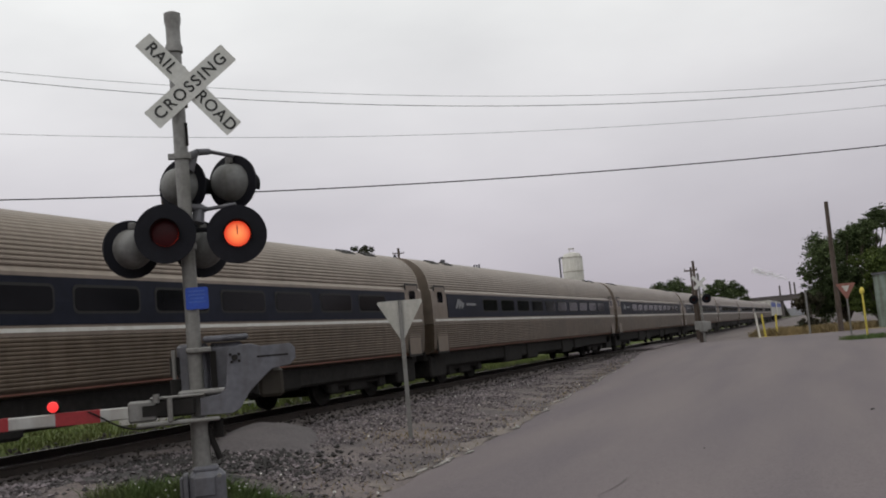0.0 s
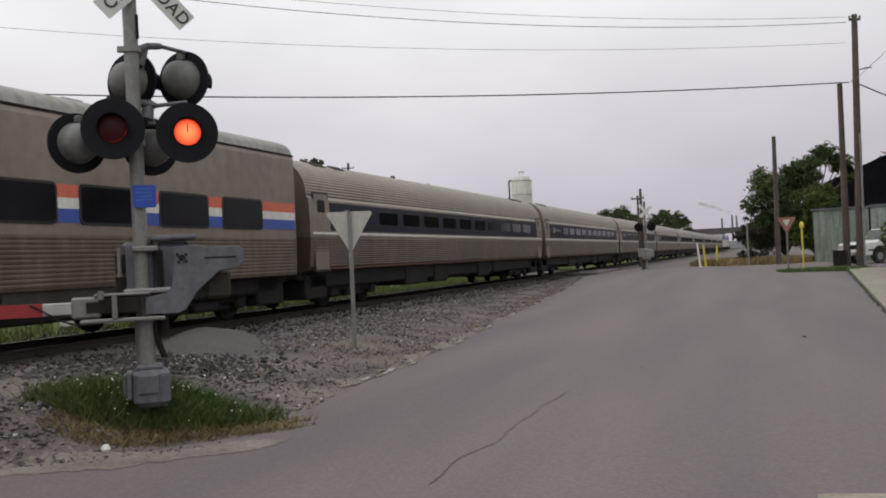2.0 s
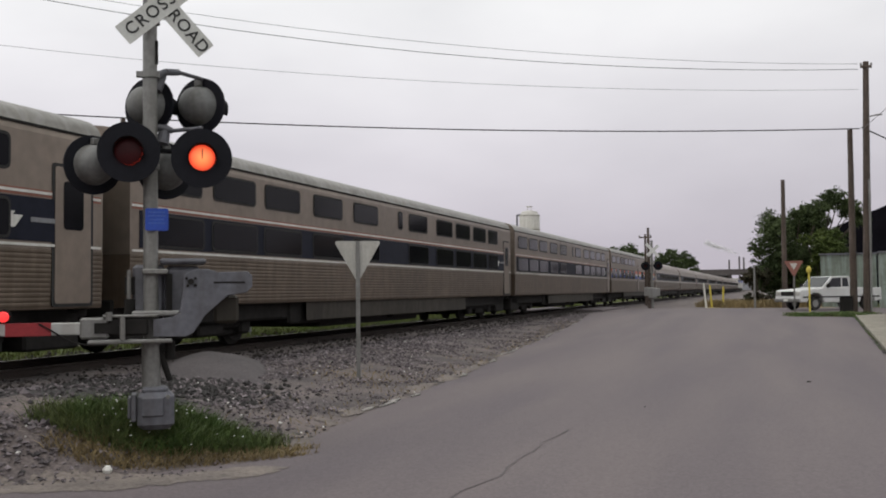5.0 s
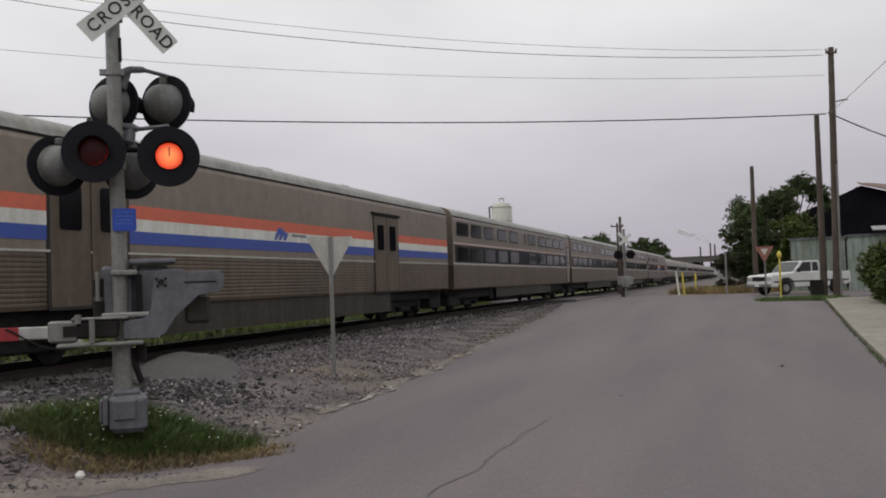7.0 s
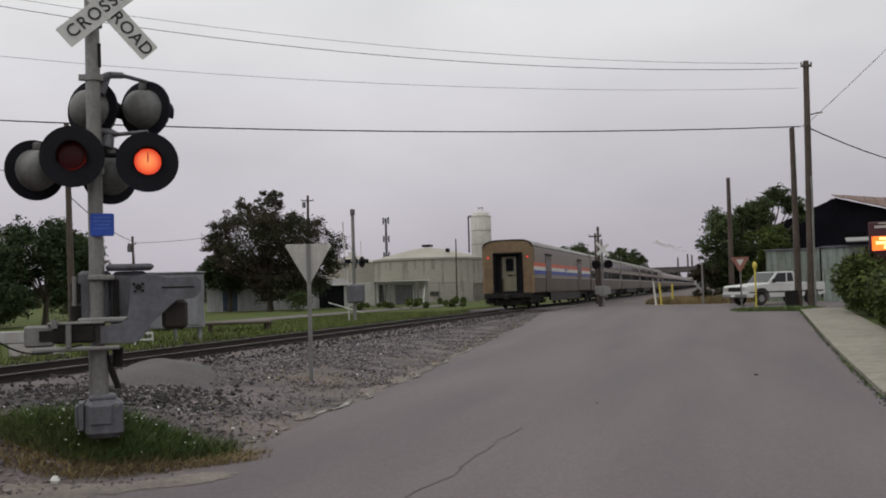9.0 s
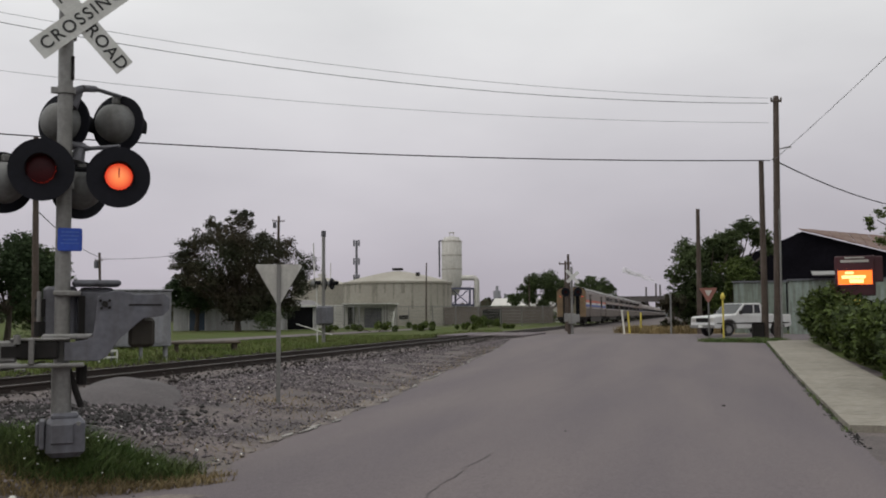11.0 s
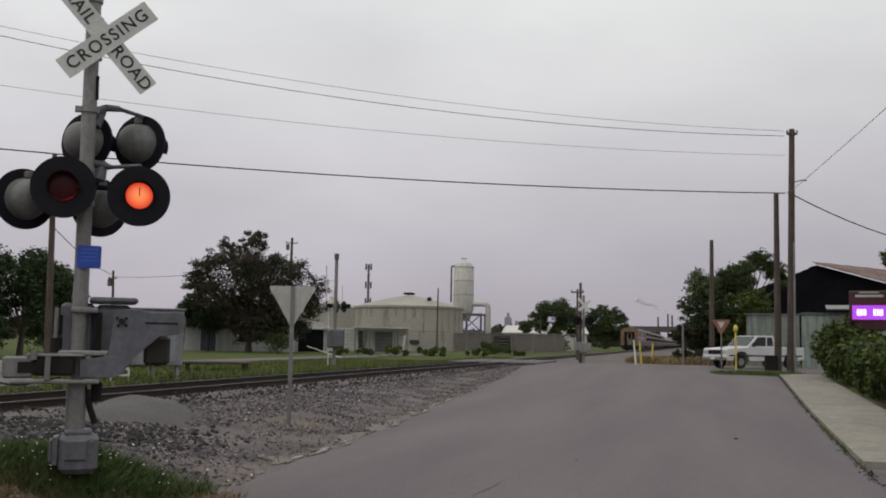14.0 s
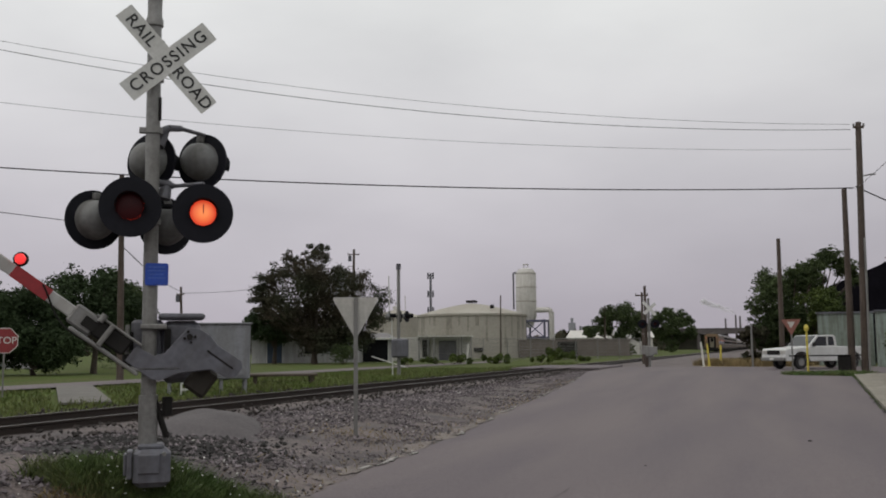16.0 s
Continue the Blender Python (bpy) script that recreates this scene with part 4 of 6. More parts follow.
part("mounting_bracket", m, GALV, signal, "steel mounting brackets")
m = Mesh().tube((0.02, -0.02, 0.9), (0.14, 0.02, 0.55), 0.03).tube((0.14, 0.02, 0.75), (0.14, 0.02, 0.93), 0.05)
part("conduit", m, UNDER, signal)
PIVOT = (0.33, -0.16, 1.5)
gate = part("gate_arm", Mesh().slab([((a - 590) * 0.00255, (170 - b) * 0.00255) for a, b in ((565, 145), (600, 125), (650, 122), (690, 135), (800, 132), (818, 150), (818, 190), (795, 214), (725, 224), (690, 255), (640, 300), (600, 362), (570, 376), (455, 374), (455, 310), (530, 300), (553, 270), (560, 200))][::-1], -0.02, 0.02), GREYPAINT, signal, "grey counterweight plate of the gate", pose(*PIVOT), bevel=0.006)
m = Mesh()
for a, b in ((0, 0), (-0.04, 0.03), (0.04, 0.03), (-0.03, -0.04), (0.04, -0.035)):
    m.tube((a, -0.02, b), (a, -0.035, b), 0.014)
m.tube((0, -0.02, 0), (0, -0.04, 0), 0.03)
part("hub_bolts", m, UNDER, gate)
part("slot", Mesh().box((0.36, -0.021, -0.01), (0.3, 0.006, 0.016)), UNDER, gate)
part("counterweight", Mesh().box((0.34, 0.16, -0.27), (0.24, 0.12, 0.28), ch=0.03).box((0.32, 0.1, -0.08), (0.08, 0.06, 0.16)), SKIRT, gate, "heavy dark counterweight")
# black boxes: the hinge, and the shade in the bracket's hollows
part("hinge_and_gaps", Mesh().box((-0.57, 0.03, -0.42), (0.36, 0.12, 0.17), ch=0.02).box((-0.8, -0.032, -0.43), (0.14, 0.01, 0.1)), UNDER, gate, "dark hinge block, with black painted in for shaded gaps")
m = Mesh().box((-0.87, 0.02, -0.43), (0.26, 0.09, 0.2), ch=0.02).box((-0.55, 0.04, -0.56), (0.76, 0.18, 0.035), ch=0.01).box((-0.55, 0.02, -0.32), (0.5, 0.12, 0.025), ch=0.008).box((-0.62, -0.05, -0.43), (0.05, 0.03, 0.24), ch=0.01).tube((-0.74, -0.05, -0.36), (-0.74, -0.05, -0.28), 0.03)
part("arm_bracket", m, GALV, gate, "galvanised arm bracket")
m = Mesh()
m.box((-3.55, 0.02, -0.43), (5.6, 0.05, 0.115), ch=0.01)
part("arm_blade", m, ARMWHITE, gate, "white gate arm blade")
for k in range(7):
    part("red_band", Mesh().box((-1.44 - k * 0.79, 0.02, -0.43), (0.39, 0.058, 0.119)), ARMRED, gate, "red reflective band")
ARMLAMPS = []
for k in range(3):
    at = (-1.65 - k * 1.9, -0.01, -0.31)
    m = Mesh().lathe([(0.01, 0.0), (0.05, 0.0), (0.045, 0.03), (0.01, 0.035)], 14, pose(0, 0, 0, 90), 0)
    m.lathe([(0.01, 0.0), (0.05, 0.0), (0.045, 0.03), (0.01, 0.035)], 14, pose(0, 0, 0, -90), 1)
    ARMLAMPS.append((part("arm_lamp", m, [REDLAMP, DARKLAMP], gate, "small red gate lamp", pose(*at)), at))
    part("lamp_stem", Mesh().box((0, 0.05, -0.06), (0.05, 0.03, 0.1)).lathe([(0.055, 0.04), (0.07, 0.045), (0.06, 0.1), (0.02, 0.11)], 12, pose(0, 0, 0, -90)), UNDER, gate, m=pose(*at))
cu = bpy.data.curves.new("cable", "CURVE")
cu.dimensions, cu.bevel_depth = "3D", 0.008
sp = cu.splines.new("BEZIER")
sp.bezier_points.add(2)
for q, c in zip(sp.bezier_points, ((-0.5, -0.03, -0.52), (-0.95, -0.03, -0.58), (-1.35, -0.02, -0.38))):
    q.co, q.handle_left_type, q.handle_right_type = c, "AUTO", "AUTO"
ob = new("cable", cu)
cu.materials.append(UNDER)
me = bpy.data.meshes.new_from_object(ob.evaluated_get(bpy.context.evaluated_depsgraph_get()))
bpy.data.objects.remove(ob)
part("cable", me, UNDER, gate)


# ---- signs and small posts ----
def yield_sign(m, label, front, group="yield signs"):
    t = thing("yield_sign", m, label, "yield sign", group)
    part("post", Mesh().box((0, 0.02, 1.22), (0.072, 0.03, 2.5)).box((0, 0.045, 1.22), (0.025, 0.02, 2.5)), GALV, t, "steel channel post")
    o = [(-0.4, 2.43), (-0.385, 2.47), (0.385, 2.47), (0.4, 2.43), (0.03, 1.78), (-0.03, 1.78)]
    p = part("sign_plate", Mesh().slab(o[::-1], 0.055, 0.06), SIGNBACK, t, "triangular plate")
    if front:
        part("red_border", Mesh().slab([(a, b) for a, b in o[::-1]], 0.063, 0.065), mat("sun_faded_red", (0.27, 0.11, 0.085), 0.6, 0, 0.2, 10, 2.0), p)
        part("white_centre", Mesh().slab([(-0.17, 2.36), (0.17, 2.36), (0.0, 2.06)][::-1], 0.067, 0.069), SIGNBACK, p)
    return t


yield_sign(pose(-6.83, 15.4, 0.06, 0, 0, 27), "bare back of a triangular yield sign on a steel post", False)
yield_sign(pose(1.13, 46.2, 0.36, 0, 0, 180), "faded red yield sign on a steel post", True)
post = thing("yellow_marker", pose(1.75, 45.6, 0.33), "yellow pipeline marker post with domed cap", "marker post")
part("post", Mesh().tube((0, 0, 0), (0, 0, 1.95), 0.042), YELLOW, post)
part("cap", Mesh().lathe([(0.02, 1.95), (0.09, 1.97), (0.11, 2.08), (0.09, 2.16), (0.02, 2.26)], 16), YELLOW, post)
for x, y, h, c, lean in ((-3.6, 66, 1.5, YELLOW, -4), (-2.9, 66.5, 1.4, YELLOW, 2), (-3.9, 65, 1.6, WHITE, -5)):
    solid("marker_stake", Mesh().tube((0, 0, 0), (0, 0, h), 0.07, 0.06, 8), [c], "short painted marker stake by the road end", "marker stake", pose(x, y, 0.34, 0, lean, 0), "marker stakes")
solid("marker_stake", Mesh().tube((0, 0, 0), (0, 0, 2.6), 0.06, 0.06, 8), [GALV], "thin grey stake at the edge of the trees", "marker stake", pose(-0.8, 62, 0.34), "marker stakes")


# ---- pavement, verge details ----
m = Mesh()
slab_len = 1.5
for k in range(21):
    y0, y1 = 14.2 + k * slab_len, 14.2 + (k + 1) * slab_len - 0.015
    a, b = walk_edge(y0), walk_edge(y1)
    w = 1.75
    vs = [(x, y, ground(x, y) + h) for h in (-0.05, 0.07) for x, y in ((a, y0), (a + w, y0), (b + w, y1), (b, y1))]
    me = Mesh().add(vs, [(3, 2, 1, 0), (4, 5, 6, 7), (0, 1, 5, 4), (1, 2, 6, 5), (2, 3, 7, 6), (3, 0, 4, 7)]).data("paving_slab", CONCRETE)
    if k == 0:
        pavement = thing("pavement", pose(0, 0, 0), "pale concrete pavement with joints and a dirty edge", "pavement", kind="structure")
    part("paving_slab", me, CONCRETE, pavement)
# dirt and grass tufts that creep over the pavement's edge
rng = random.Random(9)


def blades(points, h0, h1, lean, w, seed):
    """Grass blades as bent slivers."""
    r = random.Random(seed)
    v, f = [], []
    for x, y in points:
        z, a, h = ground(x, y) - 0.02, r.uniform(0, 6.28), r.uniform(h0, h1)
        dx, dy = math.cos(a) * w, math.sin(a) * w
        lx, ly = r.gauss(0, lean) * h, r.gauss(0, lean) * h
        k = len(v)
        v += [(x - dx, y - dy, z), (x + dx, y + dy, z), (x + lx * 0.4 + dx * 0.7, y + ly * 0.4 + dy * 0.7, z + h * 0.6), (x + lx * 0.4 - dx * 0.7, y + ly * 0.4 - dy * 0.7, z + h * 0.6), (x + lx, y + ly, z + h)]
        f += [(k, k + 1, k + 2, k + 3), (k + 3, k + 2, k + 4)]
    return v, f


def turf(name, points, h0, h1, lean, w, seed, material, label):
    v, f = blades(points, h0, h1, lean, w, seed)
    me = bpy.data.meshes.new(name)
    me.from_pydata(v, [], f)
    me.materials.append(material)
    return tagged(new(name, me), label, "grass", kind="stuff")


def oval(cx, cy, a, b, turn, n, seed, power=0.5):
    r = random.Random(seed)
    out = []
    c, s = math.cos(radians(turn)), math.sin(radians(turn))
    while len(out) < n:
        u, q = r.uniform(-1, 1), r.uniform(-1, 1)
        d = u * u + q * q
        lump = 0.75 + 0.5 * noise.noise(Vector((u * 2.2 + cx, q * 2.2 + cy, 0.3)))
        if d < lump * (1 - 0.65 * r.random() ** 2.5):
            out.append((cx + a * u * c - b * q * s, cy + a * u * s + b * q * c))
    return out


turf("grass_patch", oval(-5.72, 8.12, 1.35, 0.5, 40, 12000, 1), 0.05, 0.22, 0.6, 0.0055, 2, BLADE, "green weedy grass patch round the signal base")
turf("grass_patch", oval(-5.4, 7.98, 1.5, 0.44, 40, 4200, 3), 0.03, 0.11, 0.8, 0.006, 4, DRY, "dry yellow grass at the patch's edge")
m = Mesh()
for x, y in oval(-5.72, 8.0, 1.3, 0.42, 40, 34, 5):
    z = ground(x, y) + rng.uniform(0.1, 0.2)
    m.lathe([(0.004, 0), (0.012, 0.004), (0.004, 0.01)], 6, pose(x, y, z))
solid("clover_heads", m, [WHITE], "tiny white flower heads in the grass", "flowers", kind="stuff")
turf("pavement_weeds", [(walk_edge(y) + rng.gauss(-0.02, 0.04), y) for y in [14 + 31 * rng.random() for _ in range(900)] if noise.noise(Vector((0, y * 0.9, 3))) > -0.1], 0.02, 0.11, 0.9, 0.008, 13, BLADE, "weeds in the joint beside the pavement")
turf("verge_grass", [p for p in oval(2.6, 45.6, 2.4, 1.6, 10, 5000, 6)], 0.06, 0.25, 0.5, 0.012, 7, BLADE, "green grass island at the pavement's end")
turf("verge_grass", oval(-0.6, 68.5, 4.6, 5.0, 0, 9000, 8), 0.15, 0.6, 0.5, 0.02, 9, DRY, "tall dry grass beyond the street")
turf("track_weeds", [(rng.uniform(-15.6, -14.0), rng.uniform(8, 75)) for _ in range(6500)], 0.05, 0.3, 0.5, 0.014, 10, LAWNBLADE, "weeds along the far side of the ballast")
def off_path(p):
    """True beside the concrete path over the lawn."""
    return abs((p[0] + 20.1) * math.cos(radians(41)) + (p[1] - 24.4) * math.sin(radians(41))) > 0.8


turf("lawn_blades", [p for p in [(rng.uniform(-23.5, -15.0), rng.uniform(14, 60)) for _ in range(22000)] if off_path(p)], 0.04, 0.16, 0.6, 0.016, 11, LAWNBLADE, "uneven mown lawn across the track")
turf("track_weeds", [(-6.9 + rng.gauss(0, 0.5), 15.6 + rng.gauss(0, 0.6)) for _ in range(260)] + [(road_edge(y) - abs(rng.gauss(0.3, 0.4)), y) for y in [rng.uniform(9, 40) for _ in range(700)]], 0.03, 0.1, 0.9, 0.006, 12, DRY, "sparse dry weeds on the gravel")


def stones(name, points, s0, s1, seed, material, label, sink=0.3):
    """Loose stones: squashed, skewed eight-sided lumps."""
    r = np.random.default_rng(seed)
    base = np.array([(1, 0, 0), (-1, 0, 0), (0, 1, 0), (0, -1, 0), (0, 0, 1), (0, 0, -1)], float)
    tri = np.array([(0, 2, 4), (2, 1, 4), (1, 3, 4), (3, 0, 4), (2, 0, 5), (1, 2, 5), (3, 1, 5), (0, 3, 5)])
    n = len(points)
    size = s0 + (s1 - s0) * r.random(n) ** 2.2
    v = base[None] * (0.6 + 0.7 * r.random((n, 6, 1))) * np.array([1, 0.8, 0.6]) + r.normal(0, 0.16, (n, 6, 3))
    a = r.random(n) * 6.28
    c, s = np.cos(a)[:, None], np.sin(a)[:, None]
    v = np.stack([v[..., 0] * c - v[..., 1] * s, v[..., 0] * s + v[..., 1] * c, v[..., 2]], -1) * size[:, None, None]
    at = np.array([(x, y, ground(x, y)) for x, y in points])
    at[:, 2] += size * (0.6 - sink) - 0.025
    v = (v + at[:, None]).reshape(-1, 3)
    f = (tri[None] + 6 * np.arange(n)[:, None, None]).reshape(-1, 3)
    me = bpy.data.meshes.new(name)
    me.from_pydata(v.tolist(), [], f.tolist())
    me.materials.append(material)
    return tagged(new(name, me), label, "stones", kind="stuff")


def verge_points(n, seed, y0, y1, x0, lo=0.05, bias=1.6):
    r = random.Random(seed)
    out = []
    while len(out) < n:
        y = y0 + (y1 - y0) * r.random() ** bias
        e = road_edge(y)
        x = e - lo - (e - lo - x0) * r.random() ** 0.9
        if dark_soil(x, y) and r.random() < 0.6:
            continue
        if x > x0 and noise.noise(Vector((x * 0.9, y * 0.9, 4.0))) > -0.35 + 0.5 * r.random() - 0.3 * (e - x > 2):
            out.append((x, y))
    return out


# pale sand that spills over the asphalt's edge
def sandy(x, y):
    u, q = (x + 5.5) * 0.82 + (y - 6.85) * 0.57, -(x + 5.5) * 0.57 + (y - 6.85) * 0.82
    rag = 0.55 * noise.noise(Vector((x * 1.1, y * 1.1, 6))) + 0.45 * noise.noise(Vector((x * 4, y * 4, 2)))
    apron = 1 - (u / 1.9) ** 2 - (q / 0.42) ** 2
    strip = 0.55 - abs((road_edge(y) - x) - 0.12) / 0.32 if 7.6 < y < 24 else -1
    return max(apron, strip) + rag * 1.5 > 0.25


def road_lift(x, y):
    xl = road_edge(y) + rough_at(0, y, 1.4, 0.18) + rough_at(3, y, 5, 0.07)
    q = (x - xl) / (walk_edge(y) - 0.02 - xl) * 12
    at = lambda k: 0.012 * math.sin(math.pi * k / 12) ** 0.5 + 0.006 if 0 < k < 12 else -0.015
    k = min(11, max(0, int(q)))
    return at(k) + (at(k + 1) - at(k)) * min(1.0, max(0.0, q - k))


def spill_lift(x, y):
    on_land = smooth01(-0.15, 0.2, road_edge(y) - x)
    return (road_lift(x, y) + 0.005) * (1 - on_land) + on_land * (-0.012 + rough_at(x, y, 1.2, 0.03) + rough_at(x, y, 4, 0.012))


spill = sheet("sand_spill", axis_steps(((-8.5, -3.4, 0.06),)), axis_steps(((5.4, 24, 0.08),)), sandy, spill_lift, [PALESAND])
tagged(spill, "pale sand spilt over the road's broken edge", "sand", kind="stuff")
stones("pavement_dirt", [(walk_edge(y) + rng.gauss(-0.04, 0.035), y) for y in [12.5 + 33 * rng.random() for _ in range(1500)]], 0.015, 0.045, 14, DIRT, "dark dirt along the pavement's edge", 0.5)
stones("ballast_stones", verge_points(34000, 1, 6.6, 52, -10.4, 0.03, 1.5), 0.01, 0.042, 1, BALLAST, "loose grey ballast stones on the verge")
stones("ballast_stones", verge_points(5000, 2, 7, 30, -9.8, 1.2), 0.016, 0.058, 2, BALLAST, "coarse grey ballast stones on the verge")
stones("dark_stones", [(x, y) for x, y in ((-8.2 + random.Random(k).gauss(0, 1.5), 11.0 + random.Random(k + 9999).gauss(0, 1.1)) for k in range(2600)) if x < road_edge(y) - 1.0], 0.015, 0.065, 3, DIRT, "dark broken asphalt and stones near the hump")
stones("shoulder_stones", oval(-5.4, 6.8, 2.1, 0.6, 35, 900, 15), 0.006, 0.026, 16, BALLAST, "small stones scattered on the sand", -0.6)
stones("pale_pebbles", verge_points(230, 4, 6.5, 30, -9.5), 0.012, 0.034, 4, WHITE, "scattered pale pebbles")
stones("track_ballast", [(-11.77 + rng.choice((-1, 1)) * rng.uniform(0.9, 2.6), rng.uniform(7, 60)) for _ in range(5000)], 0.025, 0.06, 5, TRACKSTONE, "ballast stones along the rails", -1.4)
solid("white_stone", Mesh().lathe([(0.01, 0), (0.035, 0.0), (0.045, 0.03), (0.025, 0.06), (0.01, 0.065)], 7), [WHITE], "small white stone in the grass", "stone", pose(-5.66, 7.2, ground(-5.66, 7.2) + 0.0, 6, 8, 20))
# pale crumbled edge of the asphalt
r = random.Random(31)
m = Mesh()
y = 11.0
while y < 44:
    l = r.uniform(0.15, 0.9)
    if noise.noise(Vector((0, y * 0.35, 9))) > 0.0:
        for q in range(int(l / 0.12) + 1):
            yy = y + q * 0.12
            x = road_edge(yy) + rough_at(0, yy, 1.4, 0.18) + rough_at(3, yy, 5, 0.07)
            m.box((x + r.uniform(-0.02, 0.03), yy, ground(x, yy) + 0.004), (r.uniform(0.02, 0.075), r.uniform(0.06, 0.17), 0.02), pose(0, 0, 0), 0, 0.004)
    y += l + r.uniform(0.05, 0.5)
solid("road_edge_line", m, [EDGE], "broken pale line along the asphalt's edge", "road edge", kind="stuff")
# tar-sealed cracks, a cover and a pale patch on the road
solid("road_patch", Mesh().rounded(0.62, 0.5, 0.012, 0.08, pose(0.62, 6.3, 0.018, 90, 0, 8)), [CONCRETE], "pale concrete patch in the asphalt", "road patch", kind="structure")
solid("drain_cap", Mesh().lathe([(0.01, 0), (0.035, 0), (0.03, 0.02), (0.01, 0.025)], 14), [UNDER], "small dark valve cover in the road", "valve cover", pose(0.64, 17.3, 0.012))
solid("drain_cap", Mesh().lathe([(0.01, 0), (0.02, 0), (0.018, 0.01), (0.01, 0.015)], 14), [UNDER], "small dark valve cover in the road", "valve cover", pose(-1.6, 13.2, 0.012))
# a faint sealed crack
TAR = mat("worn_tar_seal", (0.112, 0.093, 0.097), 0.85, 0, 0.35, 20, 2.0)
for line in [[(-2.19, 10.86), (-2.26, 9.7), (-2.28, 8.48), (-2.27, 7.48), (-2.29, 6.82), (-2.34, 6.35)]]:
    v, f = [], []
    for (xa, ya), (xb, yb) in zip(line, line[1:]):
        for q in range(8):
            u = q / 8
            x, y = xa + (xb - xa) * u, ya + (yb - ya) * u
            x += rough_at(x, y, 1.3, 0.12) + rough_at(x, y, 6, 0.03)
            w = 0.006 + 0.014 * abs(noise.noise(Vector((x * 3, y * 3, 5))))
            z = ground(x, y) + road_lift(x, y) + 0.005
            v += [(x - w, y, z), (x + w, y, z)]
    n = len(v) // 2
    me = bpy.data.meshes.new("road_crack")
    me.from_pydata(v, [], [(2 * k, 2 * k + 1, 2 * k + 3, 2 * k + 2) for k in range(n - 1)])
    me.materials.append(TAR)
    tagged(new("road_crack", me), "faint tar-sealed crack in the asphalt", "road crack", kind="stuff")
# far street and footpath across the track
v = [(x, y, 0.365 + 0.004 * (x > -25)) for y in (-20, 20, 60, 95) for x in (-27.2, -24.0)]
me = bpy.data.meshes.new("side_street")
me.from_pydata(v, [], [(2 * j, 2 * j + 1, 2 * j + 3, 2 * j + 2) for j in range(3)])
me.materials.append(ASPHALT)
tagged(new("side_street", me), "pale narrow street beyond the railway", "road", kind="structure")
solid("footpath", Mesh().box((0, 0, 0), (1.25, 13.0, 0.05)), [mat("path_concrete", (0.15, 0.138, 0.125), 0.9, 0, 0.3, 14, 0.8, 0.3)], "pale concrete path across the lawn", "path", pose(-20.1, 24.4, 0.365, 0, 0, 41), kind="structure")


# ---- poles and wires ----
def pole(name, x, y, z0, top, r, label, lean=0.0, arms=(), cans=()):
    p = thing(name, pose(x, y, z0 - 0.1, 0, lean, 0), label, "utility pole", "utility poles")
    part("shaft", Mesh().tube((0, 0, 0), (0, 0, top - z0 + 0.1), r, r * 0.68, 12), WOODPOLE, p, "weathered wooden shaft", smooth=True)
    for z, l, a in arms:
        part("cross_arm", Mesh().box((0, 0, 0), (l, 0.09, 0.11), ch=0.01), WOODPOLE, p, m=pose(0, -0.1, z - z0, 0, 0, a))
        for s in (-0.45, 0.45):
            part("insulator", Mesh().lathe([(0.02, 0), (0.05, 0.02), (0.05, 0.1), (0.02, 0.14)], 10), GALV, p, m=pose(s * l * math.cos(radians(a)), s * l * math.sin(radians(a)) - 0.1, z - z0 + 0.05))
    for z, s in cans:
        part("transformer", Mesh().lathe([(0.02, 0), (0.2, 0.02), (0.2, 0.6), (0.1, 0.7)], 14), GREYPAINT, p, m=pose(s, 0, z - z0))
    return p


pole("utility_pole", 3.75, 47.9, 0.36, 8.95, 0.17, "dark wooden utility pole beside the pavement", 0.3)
tall = pole("utility_pole", 4.3, 47.7, 0.36, 12.05, 0.19, "tall dark wooden utility pole with metal conduit", 1.2, ((11.9, 0.5, 10),))
part("conduit", Mesh().tube((0.16, -0.2, 0.1), (0.1, -0.19, 6.3), 0.05, 0.05), GALV, tall, "grey metal conduit")
part("street_light_arm", Mesh().tube((0, 0, 9.2), (0.45, -0.3, 9.25), 0.03).box((0.5, -0.33, 9.24), (0.3, 0.12, 0.06), ch=0.02), GALV, tall)
solid("pole_cabinet", Mesh().box((0, 0, 0.42), (0.55, 0.5, 0.84), ch=0.04).box((0, 0, 0.86), (0.6, 0.55, 0.05), ch=0.01), [UNDER], "dark metal cabinet at the foot of the pole", "cabinet", pose(3.4, 47.6, 0.32))
pole("utility_pole", 0.95, 62, 0.36, 8.25, 0.17, "bare wooden utility pole before the trees", 0.4)
pole("utility_pole", -27.3, 35.8, 0.36, 9.6, 0.16, "slim leaning wooden utility pole across the track", -1.2)
pole("utility_pole", -50.3, 74.7, 0.36, 7.5, 0.15, "short wooden utility pole by the houses", -2.0, ((6.9, 0.8, 0),), ((6.2, -0.35),))
pole("utility_pole", -44.9, 100.4, 0.36, 13.2, 0.2, "tall wooden utility pole behind the oak", 0.8, ((12.7, 1.4, 20),), ((11.9, -0.5),))
pole("utility_pole", -7.3, 62.6, 0.36, 5.6, 0.12, "slim wooden pole at the far crossing", 0.0)
pole("utility_pole", -9.1, 76, 0.36, 5.95, 0.12, "slim wooden pole behind the far crossing", 0.0, ((5.8, 1.0, 0),))
pole("utility_pole", -27.2, 100, 0.36, 7.4, 0.1, "thin dark pole before the tank", 0.5)
pole("utility_pole", -23.0, 145, 0.36, 8.0, 0.14, "distant wooden pole by the trees", 0.0)
pole("utility_pole", -42.3, 23.1, 0.36, 14.8, 0.19, "tall wooden utility pole across the track", 0.0, ((14.4, 1.2, 60),))


